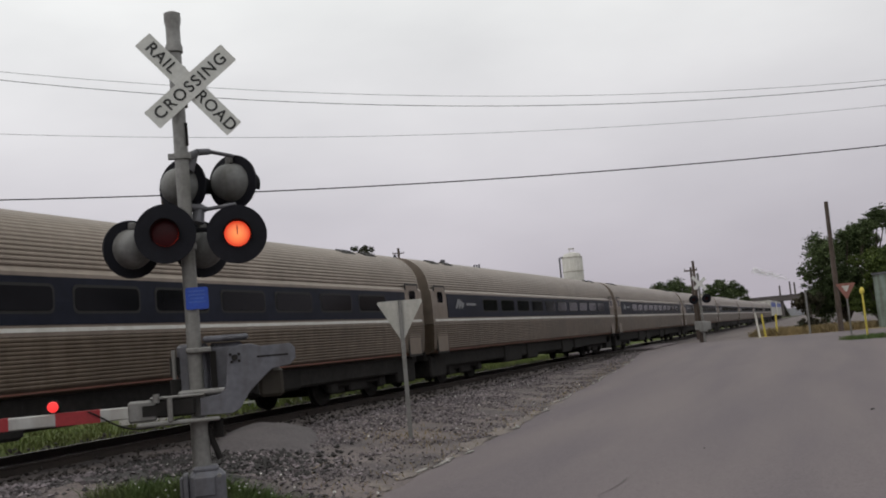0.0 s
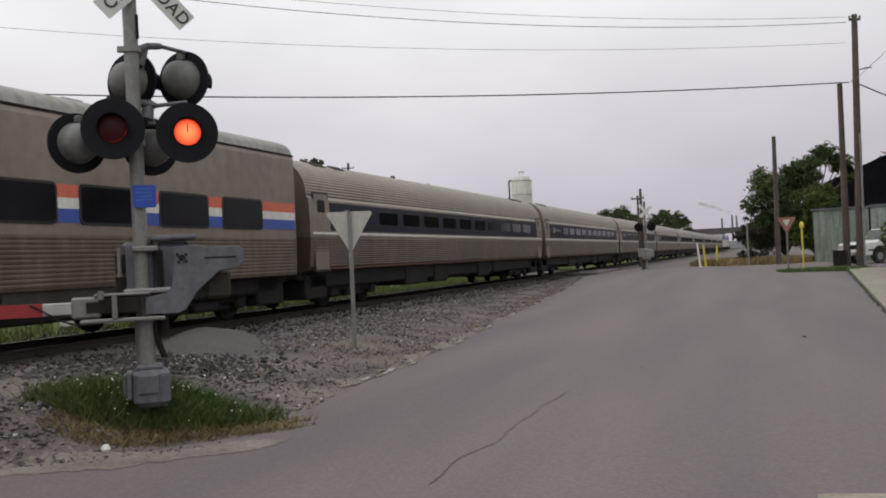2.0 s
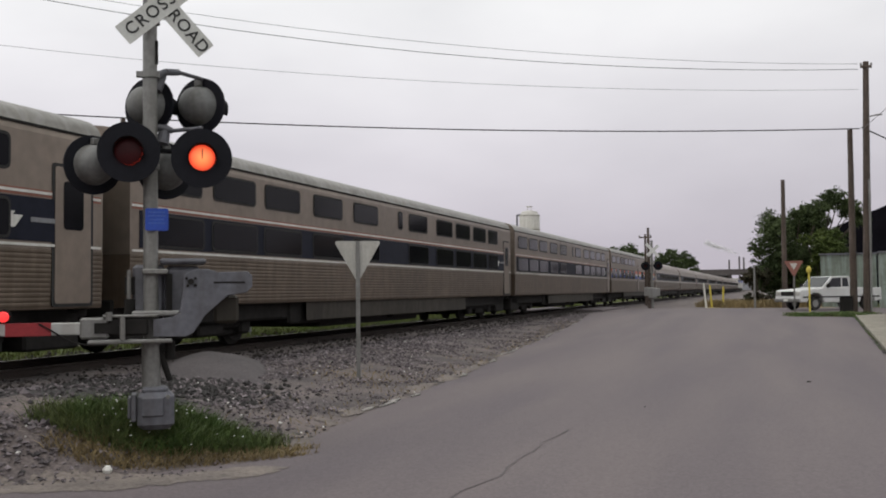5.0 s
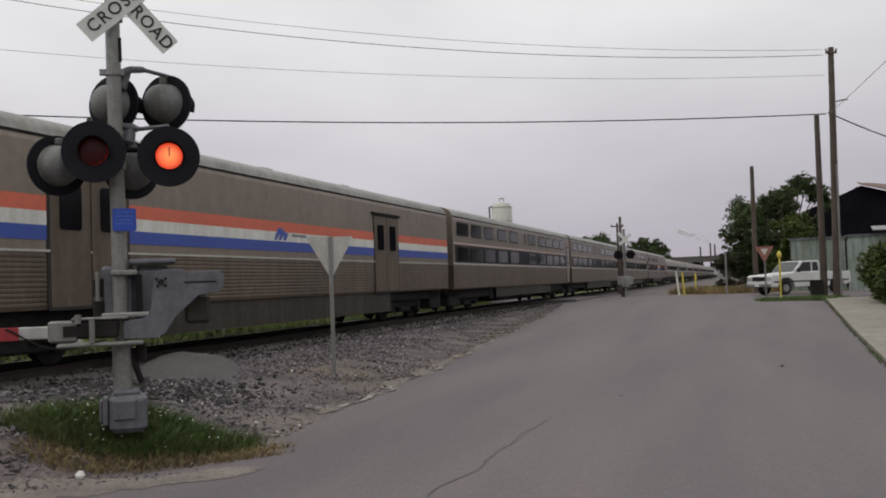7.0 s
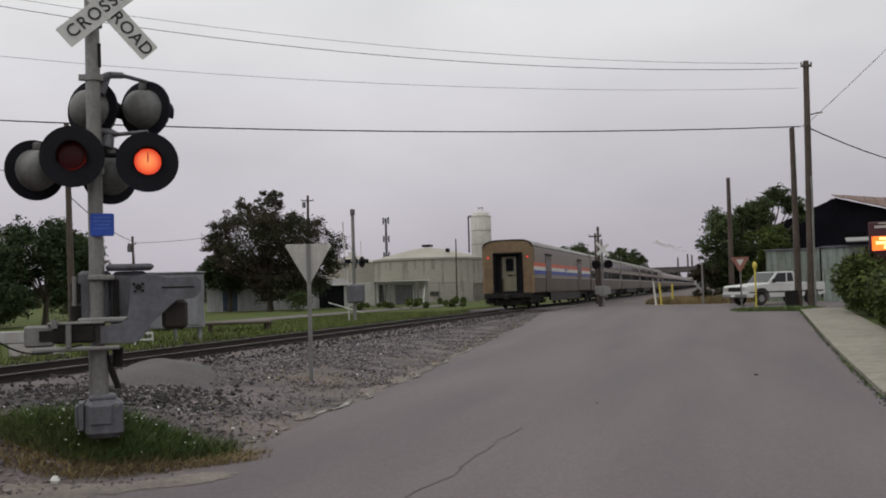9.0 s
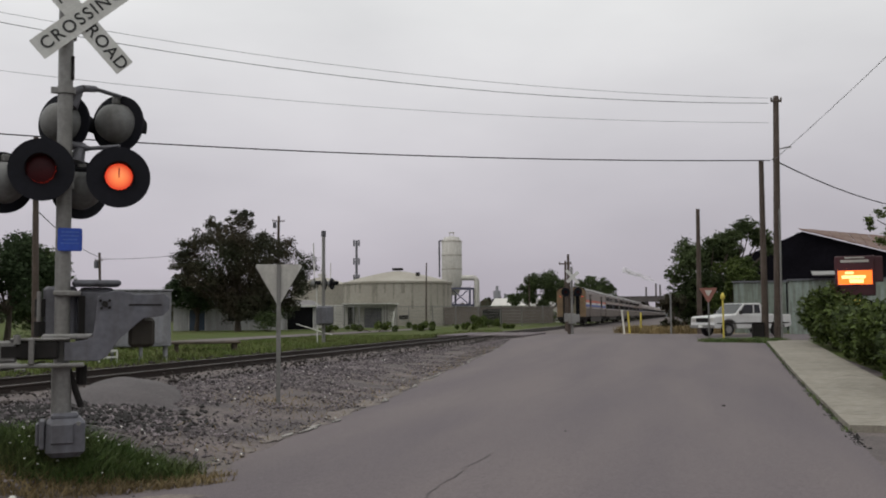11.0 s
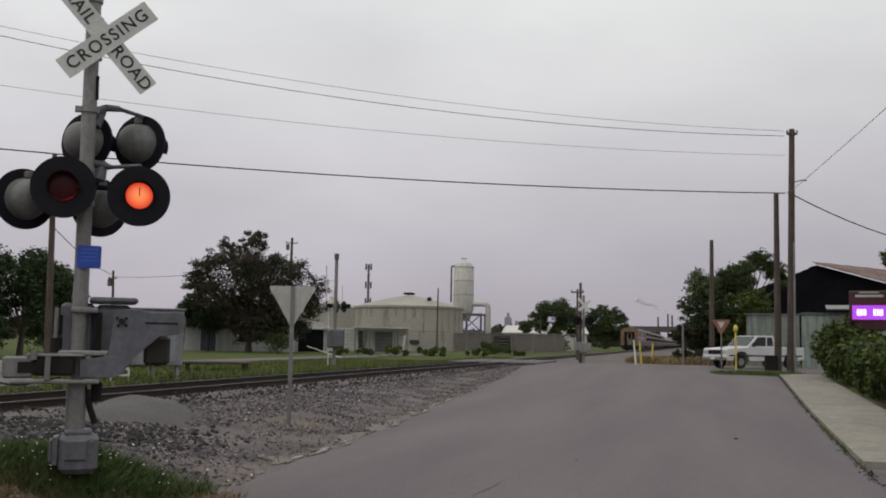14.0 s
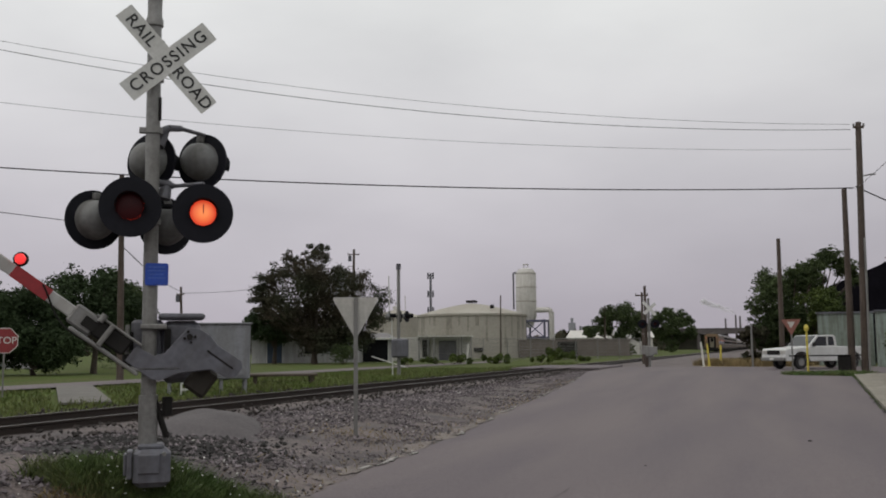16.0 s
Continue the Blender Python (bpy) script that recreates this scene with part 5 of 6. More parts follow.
def cable(name, pts, r, material, label):
    cu = bpy.data.curves.new(name, "CURVE")
    cu.dimensions, cu.bevel_depth, cu.bevel_resolution = "3D", r, 1
    sp = cu.splines.new("POLY")
    sp.points.add(len(pts) - 1)
    for q, c in zip(sp.points, pts):
        q.co = (*c, 1)
    ob = new(name, cu)
    cu.materials.append(material)
    me = bpy.data.meshes.new_from_object(ob.evaluated_get(bpy.context.evaluated_depsgraph_get()))
    bpy.data.objects.remove(ob)
    bpy.data.curves.remove(cu)
    return tagged(new(name, me), label, "cable", "overhead cables")


def span(x_to, xs, zs):
    """Points along the line of poles; height by a parabola through three places."""
    q = np.polyfit(xs, zs, 2)
    return [(x, 47.8 + 0.531 * (x - 4.2), float(np.polyval(q, x))) for x in np.linspace(4.2, x_to, 30)]


cable("overhead_cable", span(-42.3, (3.9, -12.7, -26.7), (8.95, 8.62, 8.95)), 0.028, WIRE, "thick black telephone cable between poles")
cable("overhead_cable", span(-42.3, (4.2, -12.4, -26.6), (12.0, 12.3, 13.9)), 0.01, WIREGREY, "thin grey power line between poles")
cable("overhead_cable", span(-42.3, (4.2, -12.3, -26.6), (11.75, 11.85, 13.5)), 0.014, WIRE, "thin black power line between poles")
cable("overhead_cable", span(-42.3, (4.2, -12.3, -26.5), (10.8, 10.66, 11.5)), 0.009, WIREGREY, "thin grey power line between poles")
cable("overhead_cable", [(4.3 + k * 1.2, 47.7 + k * 2.2, 9.0 - k * 0.1 + 0.02 * k * (k - 8)) for k in range(9)], 0.03, WIRE, "black service cable running to the barn")
cable("overhead_cable", [(4.3 + k * 0.45, 47.7 - k * 2.4, 8.9 + 0.2 * k + 0.006 * k * k) for k in range(9)], 0.012, WIREGREY, "thin grey guy wire rising from the pole")
cable("overhead_cable", [(-27.3 - k * 2.9, 35.8 + k * 4.86, 6.3 + k * 0.1 - 0.02 * k * (8 - k)) for k in range(9)], 0.022, WIRE, "black cable between the far poles")
cable("overhead_cable", [(-50.3 + k * 0.7, 74.7 + k * 3.2, 6.9 + k * 0.55 - 0.05 * k * (8 - k)) for k in range(9)], 0.022, WIRE, "black cable between the far poles")
cable("overhead_cable", [(-27.3 - k * 4, 35.8 + k * 0.15, 7.2 + 0.62 * k) for k in range(7)], 0.02, WIRE, "black cable from the slim pole")


# ---- trees ----
def tree(name, x, y, z, height, width, bare, n, leaf, material, seed, label, lumps=16, depth=None, group="trees", shape=None, turn=None):
    """Tapered trunk, forked limbs and a crown of leaf slivers in uneven clumps."""
    r = random.Random(seed)
    t = thing(name, pose(x, y, z - 0.1, 0, 0, r.uniform(0, 360) if turn is None else turn), label, "tree", group)
    wood = Mesh()
    d = depth or width
    fork = height * bare
    wood.tube((0, 0, 0), (r.gauss(0, 0.1), r.gauss(0, 0.1), fork), 0.028 * height + 0.05, 0.02 * height, 10)
    centres = []
    for k in range(len(shape) * 2 if shape else int(lumps * 1.7)):
        if shape:
            sx, sz, sr = shape[k // 2]
            c = Vector((sx + r.gauss(0, 0.35), (r.uniform(-0.3, 0.3) if k % 2 else r.choice((-1, 1)) * r.uniform(0.15, 0.35)) * d, sz + r.gauss(0, 0.3)))
            centres.append((c, sr * r.uniform(0.8, 1.0)))
            elbow = Vector((c.x * 0.35, c.y * 0.35, fork + (c.z - fork) * 0.45))
            wood.tube((0, 0, fork * 0.9), elbow, 0.011 * height, 0.007 * height, 6)
            wood.tube(elbow, c, 0.007 * height, 0.002 * height, 5)
            continue
        a, q = r.uniform(0, 6.28), r.random() ** 0.5
        h = r.uniform(0.0, 1.0)
        wide = math.sin(math.pi * (0.18 + 0.72 * h)) ** 0.8
        c = Vector((math.cos(a) * q * width * 0.42 * wide, math.sin(a) * q * d * 0.42 * wide, fork + (height - fork) * (0.12 + 0.78 * h)))
        centres.append((c, width * r.uniform(0.075, 0.165)))
        elbow = Vector((c.x * 0.35, c.y * 0.35, fork + (c.z - fork) * 0.45))
        wood.tube((0, 0, fork * r.uniform(0.75, 1.0)), elbow, 0.011 * height, 0.007 * height, 6)
        wood.tube(elbow, c, 0.007 * height, 0.002 * height, 5)
    part("trunk", wood, BARK, t, "rough brown trunk and limbs")
    v, f = [], []
    total = sum(s ** 2 for _, s in centres)
    for c, s in centres:
        count = int(2.3 * n * s ** 2 / total)
        twigs = [c + Vector((r.gauss(0, 1), r.gauss(0, 1), r.gauss(0, 0.85))).normalized() * s * r.uniform(0.45, 1.12) for _ in range(max(5, count // 48))]
        for k in range(count):
            p = twigs[k % len(twigs)] + Vector((r.gauss(0, 0.21), r.gauss(0, 0.21), r.gauss(0, 0.14))) * s
            u = Vector((r.gauss(0, 1), r.gauss(0, 1), r.gauss(0, 0.6))).normalized()
            q = u.cross(Vector((r.gauss(0, 1), r.gauss(0, 1), r.gauss(0, 1)))).normalized()
            l = leaf * r.uniform(0.28, 0.74)
            k = len(v)
            v += [p - u * l, p - q * l * 0.5, p + u * l, p + q * l * 0.5 + Vector((0, 0, -l * 0.25))]
            f.append((k, k + 1, k + 2, k + 3))
    me = bpy.data.meshes.new("crown")
    me.from_pydata([tuple(p) for p in v], [], f)
    me.materials.append(material)
    part("crown", me, material, t, "crown of small leaves with gaps")
    return t


tree("oak_tree", -39.9, 80.6, 0.3, 11.4, 13.4, 0.1, 30000, 0.2, LEAFDARK, 41, "broad dark oak tree with brownish top", depth=9, turn=26.5, shape=(
    (-0.6, 10.4, 0.8), (0.5, 10.7, 0.6), (-2.5, 9.6, 0.9), (-3.1, 8.6, 0.9), (0.3, 9.2, 1.2), (-3.9, 7.4, 1.4), (1.7, 8.3, 1.3), (3.4, 7.4, 1.3), (5.0, 5.8, 1.3), (5.6, 3.9, 1.2), (-5.2, 6.4, 1.0), (-4.6, 5.2, 1.0),
    (-2.8, 5.4, 1.8), (0.0, 6.8, 2.0), (2.6, 5.2, 2.0), (-0.8, 3.8, 1.9), (1.6, 2.9, 1.6), (4.0, 2.9, 1.2), (-2.2, 3.9, 1.1), (0.4, 2.2, 1.5), (2.2, 2.3, 1.4), (3.2, 3.6, 1.3), (-0.9, 2.7, 1.1), (1.2, 3.9, 1.6), (-1.3, 8.3, 1.3), (-0.4, 7.6, 1.4)))
tree("tree", -46.0, 84, 0.3, 7.2, 6.5, 0.3, 8000, 0.2, LEAFSHADE, 12, "smaller grey-green tree beside the oak", 12)
tree("tree", -45.4, 59.6, 0.3, 7.2, 6.6, 0.06, 11000, 0.19, LEAF, 13, "rounded dark green tree by the houses", 16)
tree("tree", -38.7, 48.2, 0.3, 6.3, 6.0, 0.3, 13000, 0.18, LEAFSHADE, 14, "spreading dark green tree by the side street", depth=5, turn=41, shape=(
    (-2.2, 4.5, 1.1), (-1.0, 5.4, 0.9), (0.4, 5.6, 0.9), (1.6, 4.8, 1.0), (2.3, 3.9, 0.9), (0.0, 4.3, 1.5), (-1.4, 3.6, 1.1), (0.9, 3.4, 1.0), (-2.2, 2.6, 1.0), (-0.8, 2.2, 1.0)))
tree("tree", -39.9, 44.6, 0.3, 5.0, 4.0, 0.1, 13000, 0.18, LEAFSHADE, 17, "dense dark low tree by the side street", depth=4, turn=41, shape=(
    (-1.2, 3.7, 1.0), (0.0, 4.0, 1.0), (1.1, 3.3, 1.0), (-0.9, 2.4, 1.2), (0.7, 2.1, 1.2), (0.0, 1.2, 1.0), (-1.3, 1.3, 0.8), (1.4, 1.3, 0.7)))
tree("tree", -41.9, 42.8, 0.3, 5.3, 4.6, 0.1, 13000, 0.18, LEAFSHADE, 15, "dense dark tree beyond the side street", depth=4, turn=41, shape=(
    (-1.6, 4.0, 1.1), (0.0, 4.3, 1.1), (1.4, 3.7, 1.1), (-1.2, 2.8, 1.3), (0.6, 2.7, 1.4), (1.6, 2.0, 1.0), (-0.4, 1.4, 1.1), (-1.9, 1.5, 0.9)))
tree("tree", -58.0, 50.0, 0.3, 7.5, 9.0, 0.06, 9000, 0.22, LEAF, 16, "broad green tree behind the lawn", 16)
tree("tree", -43.0, 71, 0.3, 3.6, 2.2, 0.1, 1500, 0.2, LEAFDARK, 18, "small dark tree before the house", 7)
tree("tree", -21.5, 148, 0.3, 8.2, 10.0, 0.2, 12000, 0.25, LEAF, 19, "spreading green tree beside the track", depth=7, turn=8, shape=(
    (-3.8, 4.2, 1.2), (-2.5, 5.8, 1.2), (-0.8, 6.5, 1.3), (1.0, 6.7, 1.3), (2.8, 5.8, 1.2), (4.0, 4.6, 1.0), (-1.5, 4.2, 1.2), (1.5, 4.4, 1.3), (3.0, 3.0, 0.9), (0.0, 2.8, 0.9)))
tree("tree", -23.0, 252, 0.3, 12.2, 12.0, 0.1, 10000, 0.4, LEAF, 20, "dark green tree beside the track", depth=8, turn=5, shape=(
    (-4.5, 6.0, 1.7), (-3.0, 8.8, 1.7), (-0.5, 10.2, 1.7), (2.0, 9.6, 1.7), (4.0, 7.8, 1.7), (4.8, 5.0, 1.5), (0.0, 7.0, 2.4), (2.0, 4.5, 2.0), (-2.0, 4.5, 2.0), (0.0, 2.5, 1.8)))
tree("tree", 1.6, 72, 0.3, 8.0, 6.0, 0.08, 15000, 0.17, LEAF, 22, "leafy green tree beside the street corner", depth=4.5, turn=0, shape=(
    (-2.0, 3.0, 1.2), (-1.9, 5.0, 1.0), (-0.9, 6.2, 0.9), (0.5, 5.4, 1.2), (1.5, 6.4, 0.7), (0.0, 3.8, 1.4), (-1.0, 1.8, 1.2), (1.5, 3.2, 1.3), (0.5, 7.0, 0.6), (-2.6, 4.2, 0.6)))
tree("tree", 3.9, 73.5, 0.3, 8.6, 5.0, 0.42, 6500, 0.16, LEAF, 23, "open-crowned tree above the sheds", depth=3, turn=0, shape=(
    (-0.9, 6.8, 0.8), (0.5, 7.6, 0.8), (1.6, 7.0, 0.7), (-0.2, 5.6, 0.6), (2.3, 6.0, 0.5), (1.0, 5.0, 0.5), (-1.5, 5.8, 0.5)))
tree("tree", 3.6, 69.5, 0.3, 5.8, 4.2, 0.08, 8000, 0.15, LEAFLIGHT, 24, "fresh green low tree before the sheds", 13)
tree("tree", 9.2, 86, 0.3, 9.4, 6.5, 0.15, 8000, 0.2, LEAFDARK, 25, "dark tree behind the barn", 13)
tree("tree", -0.6, 69.0, 0.3, 3.2, 2.6, 0.04, 3000, 0.16, LEAFDARK, 26, "dark round bush at the corner", 8)
tree("tree", 9.7, 38.5, 0.1, 7.0, 6.0, 0.45, 6000, 0.13, LEAFLIGHT, 27, "green tree behind the hedge", depth=4, turn=0, shape=(
    (-2.6, 4.5, 0.45), (-1.4, 5.0, 0.8), (0.0, 5.9, 1.1), (1.5, 5.2, 1.1), (0.4, 4.4, 0.9)))
tree("tree", -19.3, 146, 0.3, 2.2, 2.4, 0.04, 900, 0.2, LEAFLIGHT, 28, "bright green shrub under the tree", 6)


def bush(name, x, y, w, d, h, n, leaf, material, seed, label, group="shrubs"):
    r = random.Random(seed)
    t = thing(name, pose(x, y, ground(x, y) - 0.03), label, "shrub", group)
    wood = Mesh()
    v, f = [], []
    cs = [(Vector((r.uniform(-0.38, 0.38) * w, r.uniform(-0.38, 0.38) * d, h * r.uniform(0.25, 0.78))), r.uniform(0.22, 0.36) * min(w, h, d)) for _ in range(9)]
    for c, s in cs:
        wood.tube((c.x * 0.2, c.y * 0.2, 0), c, 0.02, 0.006, 5)
        for _ in range(n // 9):
            p = c + Vector((r.gauss(0, 1), r.gauss(0, 1), r.gauss(0, 1))).normalized() * s * r.uniform(0.6, 1.15)
            p.z = max(0.03, p.z)
            u = Vector((r.gauss(0, 1), r.gauss(0, 1), r.gauss(0, 0.7))).normalized()
            q = u.cross(Vector((r.gauss(0, 1), r.gauss(0, 1), r.gauss(0, 1)))).normalized()
            l = leaf * r.uniform(0.5, 1.2)
            k = len(v)
            v += [tuple(p - u * l), tuple(p - q * l * 0.5), tuple(p + u * l), tuple(p + q * l * 0.5)]
            f.append((k, k + 1, k + 2, k + 3))
    part("stems", wood, BARK, t)
    me = bpy.data.meshes.new("foliage")
    me.from_pydata(v, [], f)
    me.materials.append(material)
    part("foliage", me, material, t)
    return t


r = random.Random(77)
for k in range(17):
    y = 17.5 + k * 1.65
    h = r.uniform(1.2, 1.55) + (0.55 if y > 40.5 else 0)
    bush("hedge_shrub", walk_edge(y) + (2.75 if y < 36 else 2.35) + r.uniform(-0.1, 0.25), y, 2.5, 2.6, h * 1.2, 3400, 0.07 + 0.0012 * y, LEAFLIGHT if r.random() < 0.65 else LEAF, 100 + k, "leafy green hedge shrub beside the pavement", "hedge shrubs")
for k in range(8):
    y = 19 + k * 3.2
    bush("hedge_shrub", walk_edge(y) + 4.6 + r.uniform(-0.2, 0.3), y, 2.8, 3.4, r.uniform(1.4, 1.75), 2000, 0.1, LEAF, 140 + k, "darker hedge shrub in the back row", "hedge shrubs")
for k, (x, y, w, h) in enumerate(((-25.0, 76, 4.4, 0.9), (-22.0, 79, 3.6, 0.8), (-19.0, 84, 3.6, 0.7), (-20.0, 100, 2.2, 1.0), (-22.0, 103, 1.8, 1.3), (-17.2, 92, 3.0, 0.6), (-27.5, 73, 3.0, 0.6), (-21.9, 35.0, 1.4, 0.7), (-35.9, 78.5, 2.2, 2.1), (-48.5, 64, 4, 2.6))):
    bush("wild_shrub", x, y, w, w, h, 2200, 0.09, LEAF if k > 7 else LEAFLIGHT, 160 + k, "wild green shrub beyond the track", "wild shrubs")


# ---- second signal, far crossing, stop sign, bungalow ----
s2 = thing("crossing_signal", pose(-17.5, 44.8, 0.33, 0, 0, 22), "tall grey signal mast across the track", "crossing signal", "crossing signals")
part("mast", Mesh().tube((0, 0, 0), (0, 0, 5.45), 0.09, 0.085, 14), GALV, s2, smooth=True)
part("mast_cap", Mesh().lathe([(0.05, 5.3), (0.12, 5.32), (0.12, 5.6), (0.05, 5.62)], 14), GREYPAINT, s2)
part("signal_case", Mesh().box((0.05, -0.2, 1.35), (0.85, 0.5, 0.95), ch=0.08), GREYPAINT, s2, "grey rounded signal case")
part("cross_arm", Mesh().tube((-0.5, 0, 2.95), (0.55, 0, 2.95), 0.03), BLACK, s2)
flasher(s2, -0.45, 0.05, 2.95, 95, None)
flasher(s2, 0.42, -0.05, 2.93, 62, None)
flasher(s2, 0.1, 0.15, 2.93, 100, None)
part("ladder_pipe", Mesh().tube((-0.3, 0.1, 0), (-0.35, 0.1, 3.0), 0.03).tube((-0.45, 0.1, 3.1), (-0.5, 0.1, 5.0), 0.03), SIGNWHITE, s2, "pale raised gate arm end")
s3 = thing("crossing_signal", pose(-7.05, 62.2, 0.36, 0, 0, 0), "far crossing signal with white crossbuck", "crossing signal", "crossing signals")
part("mast", Mesh().tube((0, 0, 0), (0, 0, 4.4), 0.08, 0.075, 12), GALV, s3)
crossbuck(s3, 3.75, -0.1, 0.94)
flasher(s3, -0.4, -0.1, 2.75, 10, None)
flasher(s3, 0.4, -0.1, 2.75, 10, None)
part("cross_arm", Mesh().tube((-0.45, 0, 2.75), (0.45, 0, 2.75), 0.03), BLACK, s3)
part("counterweight", Mesh().box((-0.3, -0.15, 1.1), (0.42, 0.08, 0.55), ch=0.02), GALV, s3, "pale gate mechanism plate")
part("counterweight", Mesh().box((0.32, -0.15, 1.05), (0.36, 0.08, 0.5), ch=0.02), GALV, s3, "pale gate mechanism plate")
part("gate_mechanism", Mesh().box((0, 0.0, 1.0), (0.5, 0.4, 0.7), ch=0.05), GALV, s3)
stop = thing("stop_sign", pose(-20.6, 21.8, 0.33, 0, 0, 43), "red octagonal stop sign on a thin post", "stop sign")
part("post", Mesh().box((0, 0.03, 1.0), (0.05, 0.03, 2.0)), GALV, stop)
o = [(0.39 * math.cos(radians(22.5 + 45 * k)), 1.62 + 0.39 * math.sin(radians(22.5 + 45 * k))) for k in range(8)]
part("sign_plate", Mesh().slab(o, -0.004, 0.004), WHITE, stop, "white-rimmed plate")
p = part("red_face", Mesh().slab([(x * 0.94, 1.62 + (z - 1.62) * 0.94) for x, z in o], -0.009, -0.006), SIGNRED, stop)
l = part("lettering", lettering("STOP", 0.27, 1.0), WHITE, p, "white capital letters", pose(0, -0.013, 1.62))
l.data.materials.clear()
l.data.materials.append(WHITE)
bg = thing("signal_bungalow", pose(-16.0, 25.1, 0.33, 0, 0, 33), "pale grey metal relay hut on legs beside the track", "relay hut")
part("body", Mesh().box((0, 0, 1.26), (2.45, 1.5, 1.62), ch=0.03), HUT, bg, "grey sheet metal body")
part("roof", Mesh().box((0, 0, 2.09), (2.55, 1.6, 0.05), ch=0.015), HUT, bg)
for x in (-1.1, -0.4, 0.4, 1.1):
    for y in (-0.62, 0.62):
        part("leg", Mesh().box((x, y, 0.22), (0.08, 0.08, 0.48)), HUT, bg)
for x in (-0.62, 0.62):
    d = part("door", Mesh().rounded(1.0, 1.4, 0.03, 0.03), HUT, bg, m=pose(x, -0.76, 1.25))
    part("handle", Mesh().box((0.36 if x < 0 else -0.36, -0.03, 0), (0.04, 0.04, 0.2)), UNDER, d)
part("vent", Mesh().box((0.0, -0.77, 1.7), (0.14, 0.03, 0.1)), UNDER, bg)
part("step", Mesh().box((-0.5, -1.0, 0.36), (0.5, 0.4, 0.05)).box((-0.5, -1.15, 0.18), (0.5, 0.2, 0.05)).box((-0.74, -1.0, 0.18), (0.05, 0.4, 0.36)).box((-0.26, -1.0, 0.18), (0.05, 0.4, 0.36)), SIGNWHITE, bg, "white wooden steps")
solid("loading_deck", Mesh().box((0, 0, 0.32), (2.6, 1.6, 0.09), ch=0.02).box((-1.1, 0, 0.13), (0.16, 1.4, 0.3)).box((1.1, 0, 0.13), (0.16, 1.4, 0.3)), [TIE], "low dark wooden deck beside the hut", "deck", pose(-18.2, 34.0, 0.33, 0, 0, 30))
solid("fallen_plank", Mesh().box((0, 0, 0), (2.6, 0.15, 0.06), ch=0.01), [WHITE], "white plank lying tilted on the lawn", "plank", pose(-24.3, 60.6, 0.75, 0, 18, 20))
solid("white_stake", Mesh().box((0, 0, 0.9), (0.16, 0.1, 1.8), ch=0.02), [WHITE], "white leaning stake before the fence", "stake", pose(-28.6, 92, 0.33, 0, 7, 0))


# ---- houses, tanks and sheds ----
def box_house(name, m, w, d, h, roof, wall, roofing, label, doors=(), windows=(), hip=0.0):
    t = thing(name, m, label, "building", "buildings")
    part("wall", Mesh().box((0, 0, h / 2), (w, d, h)), wall, t)
    e = 0.35
    vs = [(-w / 2 - e, -d / 2 - e, h), (w / 2 + e, -d / 2 - e, h), (w / 2 + e, d / 2 + e, h), (-w / 2 - e, d / 2 + e, h), (-w / 2 - e + hip, 0, h + roof), (w / 2 + e - hip, 0, h + roof)]
    part("roof", Mesh().add(vs, [(3, 2, 1, 0), (0, 1, 5, 4), (2, 3, 4, 5), (1, 2, 5), (3, 0, 4)]), roofing, t)
    part("fascia", Mesh().box((0, -d / 2 - e, h - 0.06), (w + 2 * e, 0.05, 0.16)), WHITE, t)
    for x, z, ww, hh, c in doors:
        dd = part("door", Mesh().rounded(ww, hh, 0.08, 0.02), c, t, m=pose(x, -d / 2 - 0.02, z))
        part("door_frame", Mesh().rounded(ww + 0.16, hh + 0.12, 0.04, 0.02), WHITE, dd)
    for x, z, ww, hh in windows:
        q = part("window", Mesh().rounded(ww, hh, 0.05, 0.02), CARGLASS, t, m=pose(x, -d / 2 - 0.03, z))
        part("window_frame", Mesh().rounded(ww + 0.14, hh + 0.14, 0.03, 0.02), WHITE, q)
    return t


box_house("house", pose(-46.0, 91.0, 0.3, 0, 0, 27), 11, 7, 2.75, 1.2, WALLPALE, SHINGLE, "pale blue-grey bungalow house with low hip roof", ((-3.2, 1.1, 1.5, 2.1, DOORBLUE),), ((0.5, 1.5, 1.4, 1.1), (3.5, 1.5, 1.2, 1.1)), 2.5)
# the black door is a flat panel painted as the open carport's shade
box_house("house", pose(-40.6, 93.4, 0.3, 0, 0, 22), 6.5, 5, 2.5, 0.6, WALLPALE, SHINGLE, "white cottage with a black panel for its carport's shade", ((1.4, 1.2, 2.6, 2.3, BLACK),), ((-1.6, 1.6, 0.9, 1.1),), 1.0)
box_house("house", pose(-62, 62, 0.3, 0, 0, 42), 10, 7, 2.7, 1.4, WALLPALE, SHINGLE, "pale low house behind the trees", ((1, 1.1, 1.0, 2.1, DOORBLUE),), ((-3, 1.5, 1.2, 1.1), (3.5, 1.5, 1.4, 1.1)), 1.0)
box_house("house", pose(-66, 46, 0.3, 0, 0, 50), 9, 7, 2.7, 1.4, WALLPALE, SHINGLE, "pale low house at the lawn's far side", ((1, 1.1, 1.0, 2.1, DOORBLUE),), ((-3, 1.5, 1.2, 1.1),), 1.0)
box_house("warehouse", pose(-29, 189, 0.3, 0, 0, 8), 16, 12, 3.3, 1.5, SILO, SILO, "long pale flat warehouse behind the fence", (), (), 0.5)
tank = thing("storage_tank", pose(-39.0, 128.2, 0.3), "large weathered round concrete storage tank with domed roof", "storage tank", "storage tanks")
